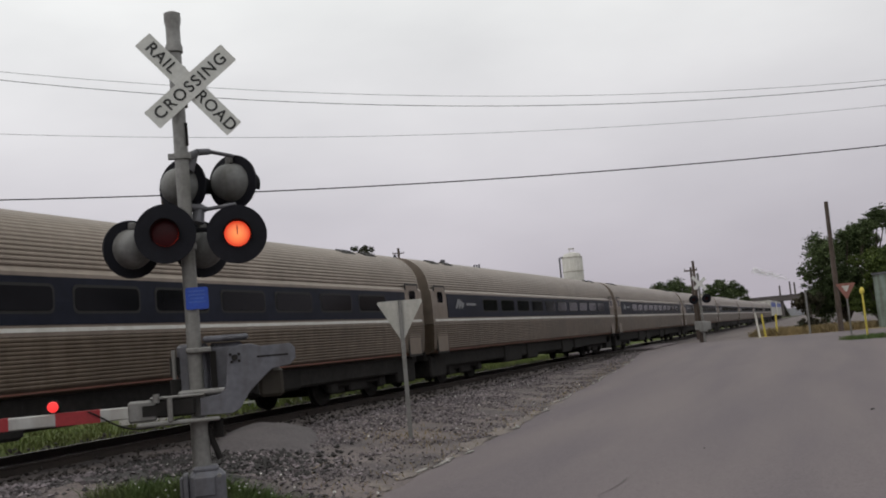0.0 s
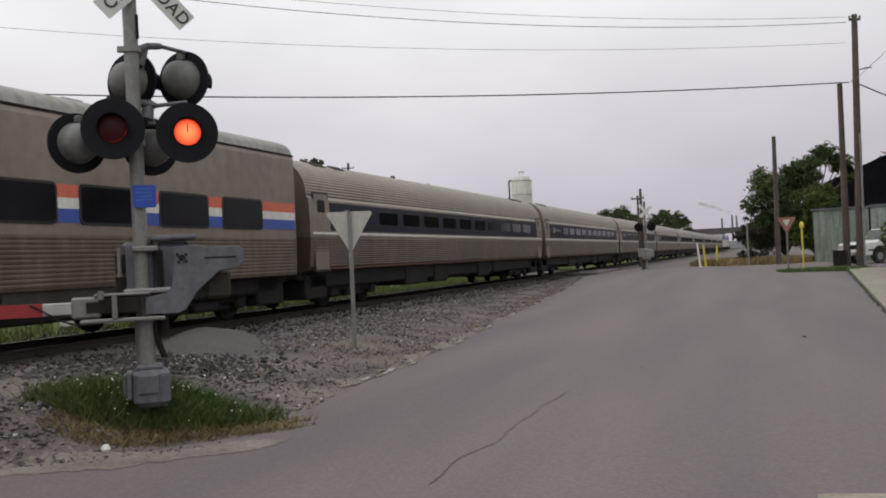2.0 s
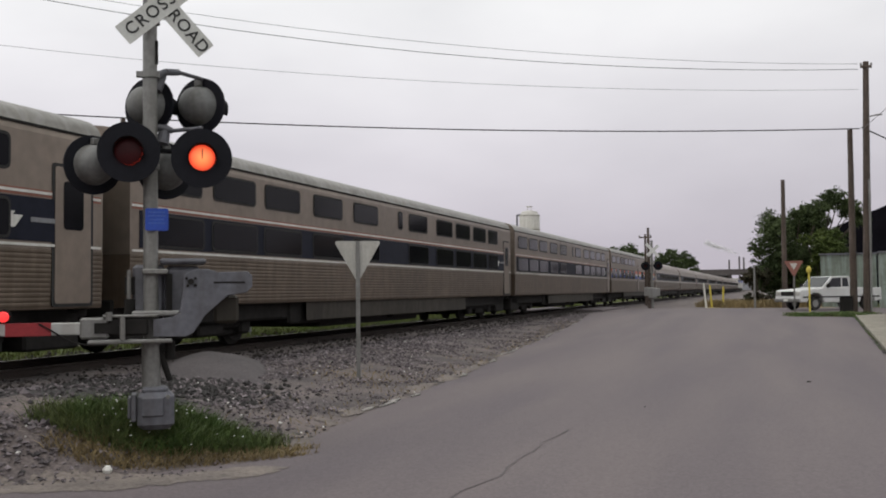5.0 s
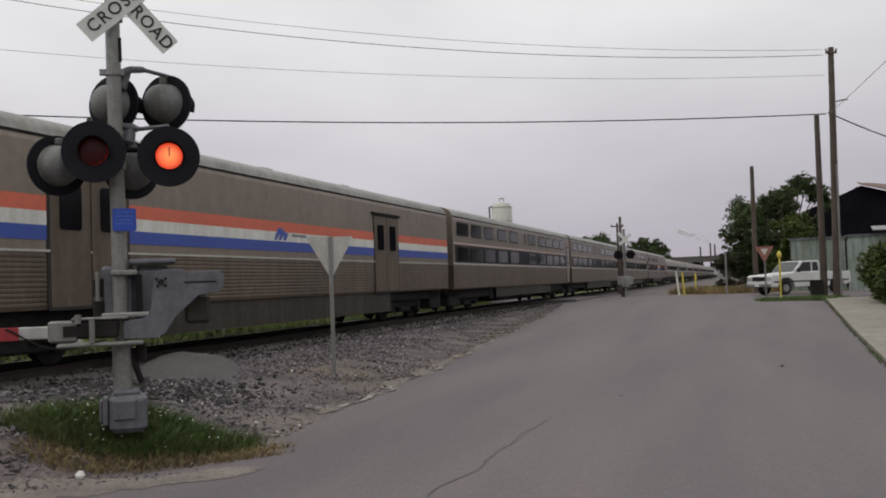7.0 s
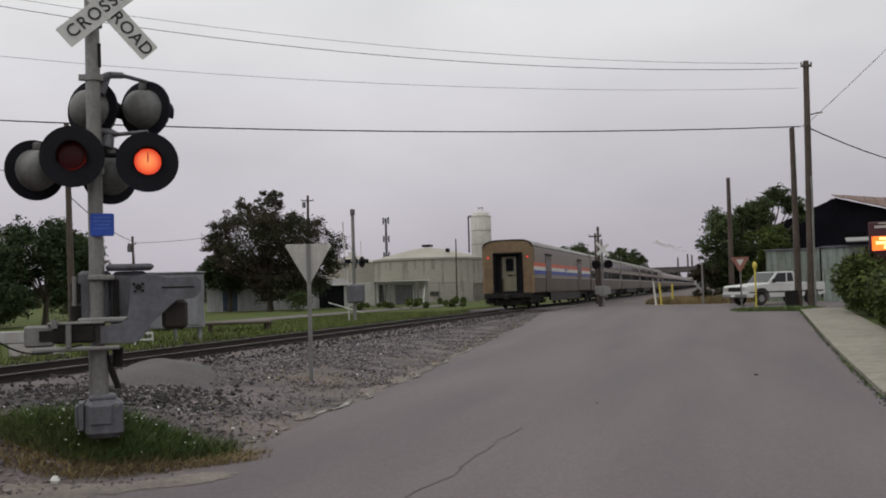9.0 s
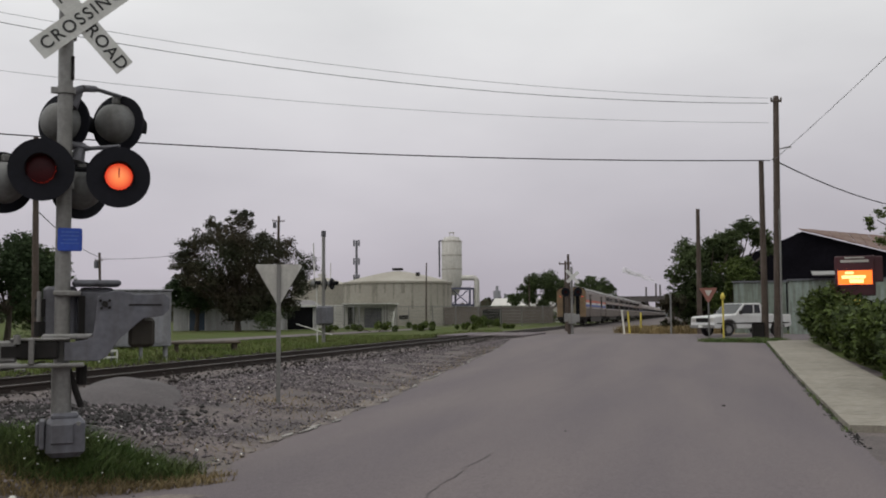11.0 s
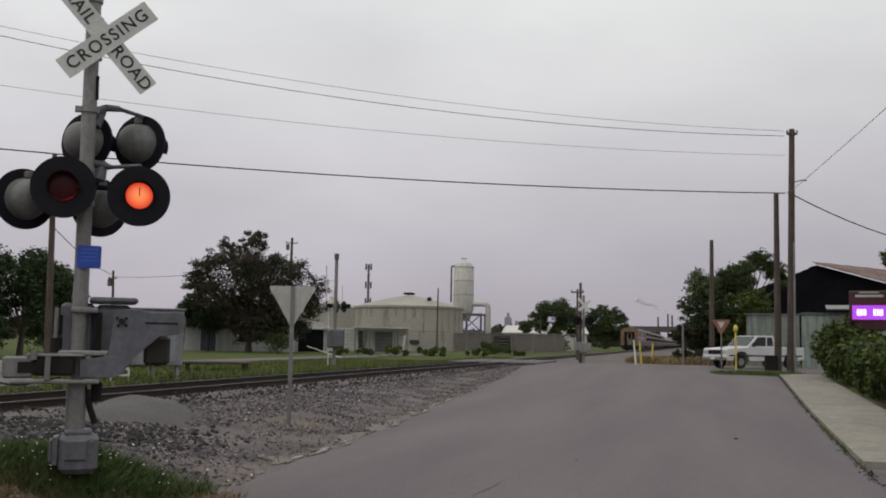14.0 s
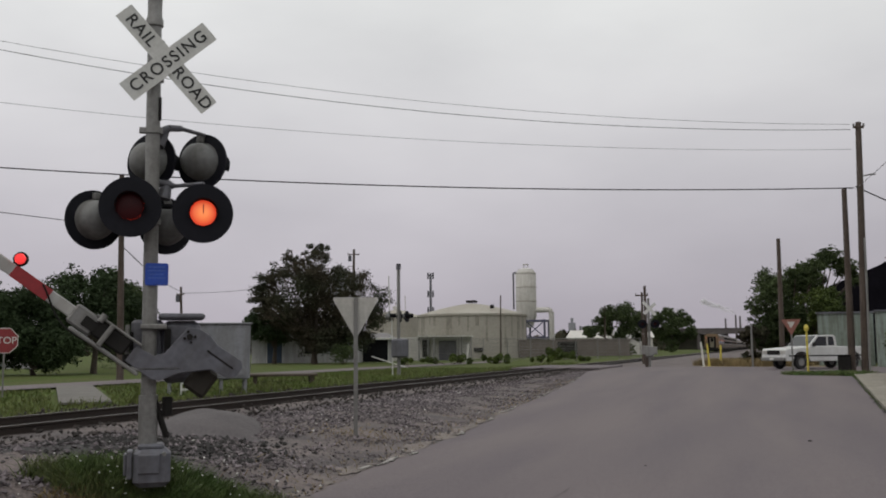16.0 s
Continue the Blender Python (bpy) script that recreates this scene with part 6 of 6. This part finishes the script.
part("wall", Mesh().lathe([(7.6, 0), (7.6, 5.75), (7.75, 5.78), (7.75, 6.05), (7.5, 6.1)], 64), TANK, tank, "streaked pale concrete wall", smooth=True)
part("dome", Mesh().lathe([(7.6 * (1 - q / 12), 6.05 + 1.65 * (1 - (1 - q / 12) ** 1.4)) for q in range(12)] + [(0.1, 7.7)], 48), TANK, tank, "shallow domed roof", smooth=True)
part("vent", Mesh().box((0, 0, 7.95), (1.3, 1.3, 0.3), ch=0.05), UNDER, tank)
part("hatch", Mesh().box((4.2, -4.4, 7.0), (0.5, 0.5, 0.5), ch=0.05), UNDER, tank)
part("access_plate", Mesh().box((3.0, -7.1, 1.2), (1.2, 0.3, 0.5)), UNDER, tank)
for k in range(22):
    a = random.Random(k).uniform(180, 360)
    part("streak", Mesh().box((7.6, 0, 5.7 - (h := random.Random(k + 50).uniform(1.0, 4.5)) / 2), (0.03, random.Random(k + 90).uniform(0.15, 0.6), h), pose(0, 0, 0, 0, 0, a)), STREAK, tank, "dark rain streak")
t2 = thing("storage_tank", pose(-55, 140, 0.3), "smaller pale round tank with conical roof", "storage tank", "storage tanks")
part("wall", Mesh().lathe([(4.6, 0), (4.6, 6.3), (4.4, 6.35)], 40), TANK, t2, smooth=True)
part("roof", Mesh().lathe([(4.7, 6.3), (0.4, 7.6), (0.1, 7.7)], 40), TANK, t2)
part("vent", Mesh().box((0, 0, 7.9), (1.0, 1.0, 0.35)), SILO, t2)
part("hand_rail", Mesh().tube((-3, -2, 7), (-3, -2, 8.4), 0.05).tube((1, -3, 7), (1, -3, 8.6), 0.05).tube((2.6, -3, 6.8), (2.6, -3, 9.6), 0.06), SILO, t2)
silo = thing("silo", pose(-35.4, 145.8, 0.3), "tall white cylindrical silo on a steel frame", "silo")
part("drum", Mesh().lathe([(1.0, 4.6), (1.55, 6.2), (1.6, 6.3), (1.6, 13.0), (1.2, 13.7), (0.4, 13.9)], 36), SILO, silo, "white ribbed drum", smooth=True)
for z in (8.6, 10.8, 13.0):
    part("ring", Mesh().lathe([(1.6, z), (1.64, z + 0.02), (1.64, z + 0.12), (1.6, z + 0.14)], 36), TANK, silo)
part("top_cap", Mesh().box((0, 0, 14.5), (0.8, 0.8, 0.14)).tube((-0.3, 0, 13.8), (-0.3, 0, 14.5), 0.05).tube((0.3, 0, 13.8), (0.3, 0, 14.5), 0.05), SILO, silo)
part("side_pipe", Mesh().tube((-1.95, -0.3, 7.5), (-1.95, -0.3, 13.2), 0.14).tube((-1.95, -0.3, 13.2), (-1.2, -0.2, 13.3), 0.14), GREYPAINT, silo)
m = Mesh().tube((1.2, 0, 7.3), (3.4, 0, 7.3), 0.42, n=14)
for k in range(5):
    a, b = radians(90 - 22.5 * k), radians(90 - 22.5 * (k + 1))
    m.tube((3.4 + 0.6 * math.cos(a), 0, 6.7 + 0.6 * math.sin(a)), (3.4 + 0.6 * math.cos(b), 0, 6.7 + 0.6 * math.sin(b)), 0.42, n=14)
    if k == 3:
        break
m.tube((4.0, 0, 6.7), (4.0, 0, 0), 0.42, n=14)
part("elbow_duct", m, SILO, silo, "wide white elbow duct")
FRAMEBLUE = mat("blue_grey_frame", (0.1, 0.1, 0.15), 0.6, 0.2, 0.2)
m = Mesh()
for x in (0.2, 3.2):
    for y in (-1.5, 1.5):
        m.box((x, y, 2.9), (0.28, 0.28, 5.8))
for z in (0.6, 3.0, 5.6):
    m.box((1.7, -1.5, z), (3.2, 0.22, 0.3)).box((1.7, 1.5, z), (3.2, 0.22, 0.3))
m.tube((0.2, -1.5, 0.6), (3.2, -1.5, 3.0), 0.08).tube((0.2, -1.5, 5.6), (3.2, -1.5, 3.0), 0.08).tube((3.2, -1.5, 5.6), (0.2, -1.5, 3.0), 0.08)
part("support_frame", m, FRAMEBLUE, silo, "blue-grey braced steel frame")
shed = thing("shed", pose(-35.3, 104.2, 0.3, 0, 0, 18), "pale utility shed with flat canopy on posts", "building", "buildings")
part("wall", Mesh().box((-1.5, 2.0, 1.35), (9.5, 3.5, 2.7)), SILO, shed)
part("canopy", Mesh().box((0.3, -0.8, 2.75), (6.4, 3.4, 0.14)), SIGNBACK, shed, "thin pale canopy")
for x in (-2.6, -1.6, 2.2, 3.3):
    part("post", Mesh().box((x, -2.2, 1.35), (0.14, 0.14, 2.7)), GALV, shed)
part("door", Mesh().rounded(2.0, 2.3, 0.08, 0.02), GREYPAINT, shed, m=pose(0.6, 0.2, 1.15))
part("louvre", Mesh().box((-1.9, 0.2, 1.4), (0.8, 0.06, 2.0)), UNDER, shed)
# fences
f1 = thing("chain_fence", pose(0, 0, 0), "grey chain-link fence on steel posts", "fence")
for k in range(12):
    x, y = -38 + k * 2.18, 92.5 + k * 1.97
    part("post", Mesh().tube((x, y, 0.3), (x, y, 2.8), 0.05, n=6), GALV, f1)
m = Mesh()
for z in (0.45, 0.8, 1.15, 1.5, 1.85, 2.2, 2.7):
    m.tube((-38, 92.5, z), (-14, 114.2, z), 0.014 if z < 2.5 else 0.03, n=4)
for k in range(160):
    x, y = -38 + k * 0.15, 92.5 + k * 0.1356
    m.tube((x, y, 0.4), (x + 0.9, y + 0.81, 2.65), 0.007, n=3).tube((x + 0.9, y + 0.81, 0.4), (x, y, 2.65), 0.007, n=3)
part("wire_mesh", m, GALV, f1, "thin wire mesh")
f2 = thing("board_fence", pose(0, 0, 0), "weathered brown-grey board fence beyond the tank", "fence")
FENCE = mat("weathered_board", (0.16, 0.135, 0.12), 0.9, 0, 0.25, 6, 0.6, 0.2, island=0.2)
bm = Mesh().box((0, 0, 1.35), (1.46, 0.06, 2.3)).data("board_panel", FENCE)
for k in range(11):
    part("board_panel", bm, FENCE, f2, m=pose(-31 + k * 1.25, 126 + k * 0.75, 0.3, 0, 0, 31))
part("dark_gate", Mesh().box((-25.5, 128.2, 1.4), (2.6, 0.3, 2.2)), UNDER, f2)
tower = thing("cell_tower", pose(-83, 235.8, 0.3), "distant slim antenna tower", "antenna tower")
part("mast", Mesh().tube((0, 0, 0), (0, 0, 21.3), 0.4, 0.3, 8), GREYPAINT, tower)
for z in (11.5, 15.8, 20.6):
    part("antenna", Mesh().box((0.7, 0, z), (0.35, 0.35, 1.7)).box((-0.7, 0, z), (0.35, 0.35, 1.7)).box((0, 0, z), (1.6, 0.15, 0.2)), GREYPAINT, tower)
# right side: sheds, barn, sign
gs = thing("shed", pose(4.9, 66.3, 0.3, 0, 0, -4), "pale green corrugated metal shed", "building", "buildings")
part("wall", Mesh().box((0, 1.5, 1.7), (3.3, 3.0, 3.4)), GREENMETAL, gs)
for k in range(16):
    part("rib", Mesh().box((-1.6 + k * 0.21, -0.02, 1.7), (0.04, 0.04, 3.36)), GREENMETAL, gs)
part("roof", Mesh().box((0, 1.5, 3.45), (3.5, 3.2, 0.1)), GREYPAINT, gs)
ws = thing("shed", pose(10.0, 60.5, 0.3, 0, 0, -4), "long pale grey metal storage wall", "building", "buildings")
part("wall", Mesh().box((0, 1.5, 1.65), (7.6, 3.0, 3.3)), GREENMETAL, ws)
part("roof", Mesh().box((0, 1.5, 3.34), (7.8, 3.2, 0.1)), GREYPAINT, ws)
part("awning", Mesh().box((-1.2, 0.6, 3.65), (2.6, 1.6, 0.06), pose(0, 0, 0, 10)), GALV, ws, "grey metal awning")
barn = thing("barn", pose(0, 0, 0), "dark old barn with rusted sheet metal roof", "building", "buildings")
part("wall", Mesh().slab([(4.7, 0.3), (26, 0.3), (26, 2.95), (9.0, 7.9), (4.7, 6.1)], 77.5, 77.8), DARKWALL, barn, "dark board gable wall")
part("wall", Mesh().box((15.5, 82.5, 1.8), (20, 9, 3.0)), DARKWALL, barn)
for k in range(22):
    u0, u1 = k / 22, (k + 1) / 22 - 0.003
    lo = lambda u: Vector((8.9 + 17.2 * u, 77.0, 7.95 - 5.0 * u))
    hi = lambda u: Vector((9.9 + 17.8 * u, 88.0, 9.0 - 2.2 * u))
    q = [lo(u0), lo(u1), hi(u1), hi(u0)]
    lift = Vector((0, 0, 0.02 * (k % 2)))
    part("roof_sheet", Mesh().add([p + lift for p in q] + [p + lift + Vector((0, 0, 0.06)) for p in q], [(3, 2, 1, 0), (4, 5, 6, 7), (0, 1, 5, 4), (1, 2, 6, 5), (2, 3, 7, 6), (3, 0, 4, 7)]), RUST, barn, "rusted roof sheet")
sign = thing("led_sign", pose(6.45, 39.5, 0.3, 0, 0, -9), "dark maroon roadside sign with glowing display", "sign")
part("pedestal", Mesh().box((0.1, 0.2, 0.9), (1.0, 0.4, 1.8), ch=0.04), BLACK, sign)
part("cabinet", Mesh().box((0.0, 0.25, 2.75), (1.45, 0.3, 1.55), ch=0.04).box((0.45, 0.25, 3.0), (1.1, 0.24, 1.0), ch=0.03), DARKRED, sign, "dark maroon cabinet")
m = Mesh().box((0, 0.09, 3.32), (1.0, 0.01, 0.1)).box((0, 0.09, 3.45), (0.7, 0.01, 0.05))
part("lettering", m, SIGNBACK, sign, "pale unreadable lettering")
part("emblem", Mesh().lathe([(0.02, 0), (0.14, 0), (0.14, 0.02), (0.02, 0.02)], 20, pose(0.05, 0.0, 1.72, 90)), YELLOW, sign, "round gold emblem")
m = Mesh().box((0, -0.03, 0), (1.22, 0.05, 0.54), slot=0).box((0, 0.03, 0), (1.22, 0.05, 0.54), slot=1)
m.box((-0.05, -0.06, 0.02), (0.85, 0.012, 0.12), slot=2).box((0.05, -0.06, -0.14), (0.5, 0.012, 0.14), slot=2).box((-0.2, -0.06, 0.18), (0.3, 0.012, 0.1), slot=2)
for x in (-0.42, -0.3, -0.18, 0.16, 0.28, 0.4):
    m.box((x, 0.06, 0), (0.09, 0.012, 0.24), slot=3)
DISPLAY = part("display", m, [LEDORANGE, LEDPURPLE, LEDYELLOW, LEDWHITE], sign, "turning display, orange on one face and purple on the other", pose(0, 0.02, 2.68))


# ---- pickup truck ----
def pickup():
    t = thing("pickup_truck", pose(0, 0, 0), "white extended-cab pickup truck with chrome bumper", "pickup truck")
    # outline along x (nose towards -x) and z
    low = [(-2.75, 0.45), (-2.8, 0.62), (-2.76, 1.02), (-2.68, 1.1), (-1.25, 1.2), (-1.2, 1.22), (0.75, 1.22), (2.75, 1.2), (2.78, 0.55), (2.3, 0.45), (2.2, 0.75), (1.95, 0.92), (1.6, 0.92), (1.35, 0.75), (1.25, 0.42), (-1.2, 0.42), (-1.3, 0.75), (-1.55, 0.92), (-1.95, 0.92), (-2.2, 0.75), (-2.3, 0.45)]
    part("body", Mesh().slab(low[::-1], -0.98, 0.98), CARWHITE, t, "white painted body", bevel=0.04)
    cab = [(-1.2, 1.2), (-0.55, 1.82), (0.55, 1.84), (0.7, 1.75), (0.78, 1.2)]
    part("cab", Mesh().slab(cab[::-1], -0.86, 0.86), CARWHITE, t, "white cab roof and pillars", bevel=0.04)
    part("windscreen", Mesh().slab([(-1.13, 1.25), (-0.6, 1.77), (-0.63, 1.79), (-1.17, 1.27)][::-1], -0.76, 0.76), CARGLASS, t)
    for s in (-1, 1):
        part("side_window", Mesh().slab([(-0.95, 1.25), (-0.5, 1.74), (0.05, 1.75), (0.05, 1.25)][::-1], s * 0.868 - 0.006, s * 0.868 + 0.006), CARGLASS, t)
        part("side_window", Mesh().slab([(0.16, 1.27), (0.16, 1.75), (0.5, 1.74), (0.6, 1.27)][::-1], s * 0.868 - 0.006, s * 0.868 + 0.006), CARGLASS, t)
        part("trim_strip", Mesh().box((0.0, s * 0.985, 0.72), (5.2, 0.02, 0.07)), UNDER, t)
        part("mirror", Mesh().box((-0.95, s * 1.05, 1.32), (0.12, 0.2, 0.22), ch=0.03), UNDER, t)
        part("headlight", Mesh().box((-2.79, s * 0.72, 0.92), (0.04, 0.4, 0.2), ch=0.01), SIGNBACK, t, "rectangular headlight")
        for x in (-1.75, 1.78):
            w = part("wheel", Mesh().lathe([(0.2, -0.12), (0.36, -0.12), (0.38, -0.08), (0.38, 0.08), (0.36, 0.12), (0.2, 0.12)], 24, pose(0, 0, 0, 90)), RUBBER, t, "black tyre", pose(x, s * 0.82, 0.38), smooth=True)
            part("rim", Mesh().lathe([(0.02, -0.125), (0.2, -0.12), (0.2, 0.12), (0.02, 0.125)], 16, pose(0, 0, 0, 90)), GALV, w)
    part("grille", Mesh().box((-2.79, 0, 0.9), (0.04, 1.0, 0.24), ch=0.01), UNDER, t, "dark grille")
    part("bumper", Mesh().box((-2.84, 0, 0.55), (0.16, 1.9, 0.2), ch=0.04), GALV, t, "chrome bumper")
    part("number_plate", Mesh().box((-2.93, 0, 0.55), (0.01, 0.32, 0.12)), WHITE, t)
    # no hollow here: a dark sheet gives the bed its inner shade
    part("bed_panel", Mesh().box((1.8, 0, 1.2), (1.8, 1.7, 0.03)), UNDER, t, "flat dark panel painted as the open bed's shade")
    return t


TRUCK = pickup()


def truck_pose(dx):
    return pose(3.15 + dx, 56.5 - 0.02 * dx, 0.38, 0, 0, 39)


# ---- distance ----
bridge = thing("overpass", pose(0, 0, 0), "distant grey road overpass across the track", "bridge")
part("deck", Mesh().box((-5, 520, 9.6), (110, 10, 2.2)), BRIDGE, bridge, "dark concrete deck")
part("parapet", Mesh().box((-5, 515.2, 11.0), (110, 0.4, 0.9)), BRIDGE, bridge)
for x0, x1 in ((-70, -19), (-6, 60)):
    part("embankment", Mesh().slab([(x0, 0), (x1 + (3 if x1 < 0 else 0), 0), (x1, 8.4), (x0, 8.4)] if x1 < 0 else [(x0 - 3, 0), (x1, 0), (x1, 8.4), (x0, 8.4)], 521, 540), BANK, bridge, "overgrown brown embankment")
for k in range(7):
    part("pier", Mesh().box((-47 + k * 14, 518, 4.2), (1.6, 4, 8.4)), BRIDGE, bridge)
m = thing("factory", pose(0, 0, 0), "distant factory stacks behind the trees", "factory")
for x, h in ((-23.1, 19.4), (-17.0, 21.4), (-14.4, 20.6)):
    part("stack", Mesh().tube((x, 620, 0), (x, 620, h), 0.6, 0.5, 10), BRIDGE, m)
part("hall", Mesh().box((-22, 625, 2), (34, 12, 6)), HAZE, m)
ft = thing("factory", pose(0, 0, 0), "distant grey plant towers on the horizon", "factory")
for x, y, w, h in ((-118, 610, 4, 18), (-113, 612, 3, 13), (-124, 610, 3, 11), (-130, 615, 14, 8)):
    part("tower", Mesh().box((x, y, h / 2), (w, w, h)), HAZE, ft)
    part("tower_top", Mesh().box((x, y, h + 1.5), (w * 0.4, w * 0.4, 3)), HAZE, ft)
# steam plume in puffs
pl = thing("steam_plume", pose(0, 0, 0), "thin white steam drifting from the stacks", "steam", kind="stuff")
r = random.Random(3)
m = Mesh()
for k in range(26):
    x = -18.0 - k * 0.75
    m.lathe([(0.1, -0.8), (1.0, -0.4), (1.2, 0), (0.9, 0.5), (0.1, 0.8)], 10, pose(x, 620 + r.uniform(-2, 2), 22.9 + k * 0.3 + r.gauss(0, 0.4), 0, 90, 0) @ Matrix.Diagonal((0.3 + 0.05 * k, 0.6 + 0.06 * k, 2.2, 1)))
part("puffs", m, STEAM, pl, smooth=True)
# far tree line closes the horizon; an unseen nearer ring blocks low sky
r = random.Random(8)
v, f = [], []
for _ in range(46000):
    a = r.uniform(-180, 180)
    # past 75 degrees: added out of view, to darken the train's sides
    d = r.uniform(300, 380) if abs(a) < 75 else r.uniform(60, 75)
    x, y = d * math.sin(radians(a)), d * math.cos(radians(a))
    if (-32 < x < 14 and y > 0) or (abs(x + 11.7) < 6 and y < 0):
        continue
    top = 6.5 + 4.5 * noise.noise(Vector((a * 0.25, 0, 2))) + 2.5 * noise.noise(Vector((a * 1.1, 3, 2)))
    z = r.random() ** 0.7 * top
    l = r.uniform(0.5, 1.3)
    u = Vector((r.gauss(0, 1), r.gauss(0, 1), r.gauss(0, 1))).normalized() * l
    q = u.cross(Vector((r.gauss(0, 1), r.gauss(0, 1), r.gauss(0, 1)))).normalized() * l
    k = len(v)
    p = Vector((x, y, z))
    v += [tuple(p - u), tuple(p - q), tuple(p + u), tuple(p + q)]
    f.append((k, k + 1, k + 2, k + 3))
me = bpy.data.meshes.new("far_woods_and_blocker")
me.from_pydata(v, [], f)
me.materials.append(LEAFDARK)
tagged(new("far_woods_and_blocker", me), "far dark tree line, and an unseen nearer ring that blocks low sky", "woods", kind="stuff")


# ---- what moves ----
def flash_rows(at_place, lit_left, a=0.30, b=0.69):
    """Half turns of a lamp insert: the left lamp glows from a to b of every second, the right one else."""
    rows, turn = [], 0 if lit_left is False else 180
    rows.append((0.0, turn))
    for n in range(17):
        for at, glow_left in ((n + a, True), (n + b, False)):
            if at > 15.9:
                continue
            want = 0 if glow_left == lit_left else 180
            rows += [(at - 0.034, turn), (at, turn + (want - turn) * 0.34), (at + 0.034, turn + (want - turn) * 0.67), (at + 0.067, want)]
            turn = want
    rows.append((16.0, turn))
    return [(t, pose(*at_place, 0, 0, turned)) for t, turned in rows]


GATE = [(0.0, 0), (14.1, 0), (14.4, 4), (14.7, 12), (15.0, 21), (15.3, 25.5), (15.6, 30), (15.8, 33), (16.0, 36)]
DRIVE = [(0.0, 13), (0.5, 10.2), (1.0, 7.7), (1.5, 5.4), (2.0, 3.5), (2.5, 1.9), (3.0, 0.95), (3.5, 0.4), (4.0, 0.08), (4.5, 0), (14.8, 0), (15.3, -0.04), (15.7, -0.25), (16.0, -0.6)]
PAGE = [(0.0, 0), (12.6, 0), (12.65, 60), (12.7, 120), (12.75, 180), (16.0, 180)]


def motions():
    for k, car in enumerate(TRAIN):
        walk(car, [(t, train_pose(k, t)) for t in (0.0, 0.6, 1.4, 2.2, 6.5, 7.5, 8.6, 16.0)])
    walk(L1, flash_rows((0, -0.03, 0), True))
    walk(L2, flash_rows((0, -0.03, 0), False))
    for lamp, place in ARMLAMPS:
        walk(lamp, flash_rows(place, False, 0.12, 0.54))
    walk(gate, [(t, pose(*PIVOT, 0, a, 0)) for t, a in GATE])
    walk(TRUCK, [(t, truck_pose(d)) for t, d in DRIVE])
    walk(DISPLAY, [(t, pose(0, 0.02, 2.68, 0, 0, a)) for t, a in PAGE])


motions()
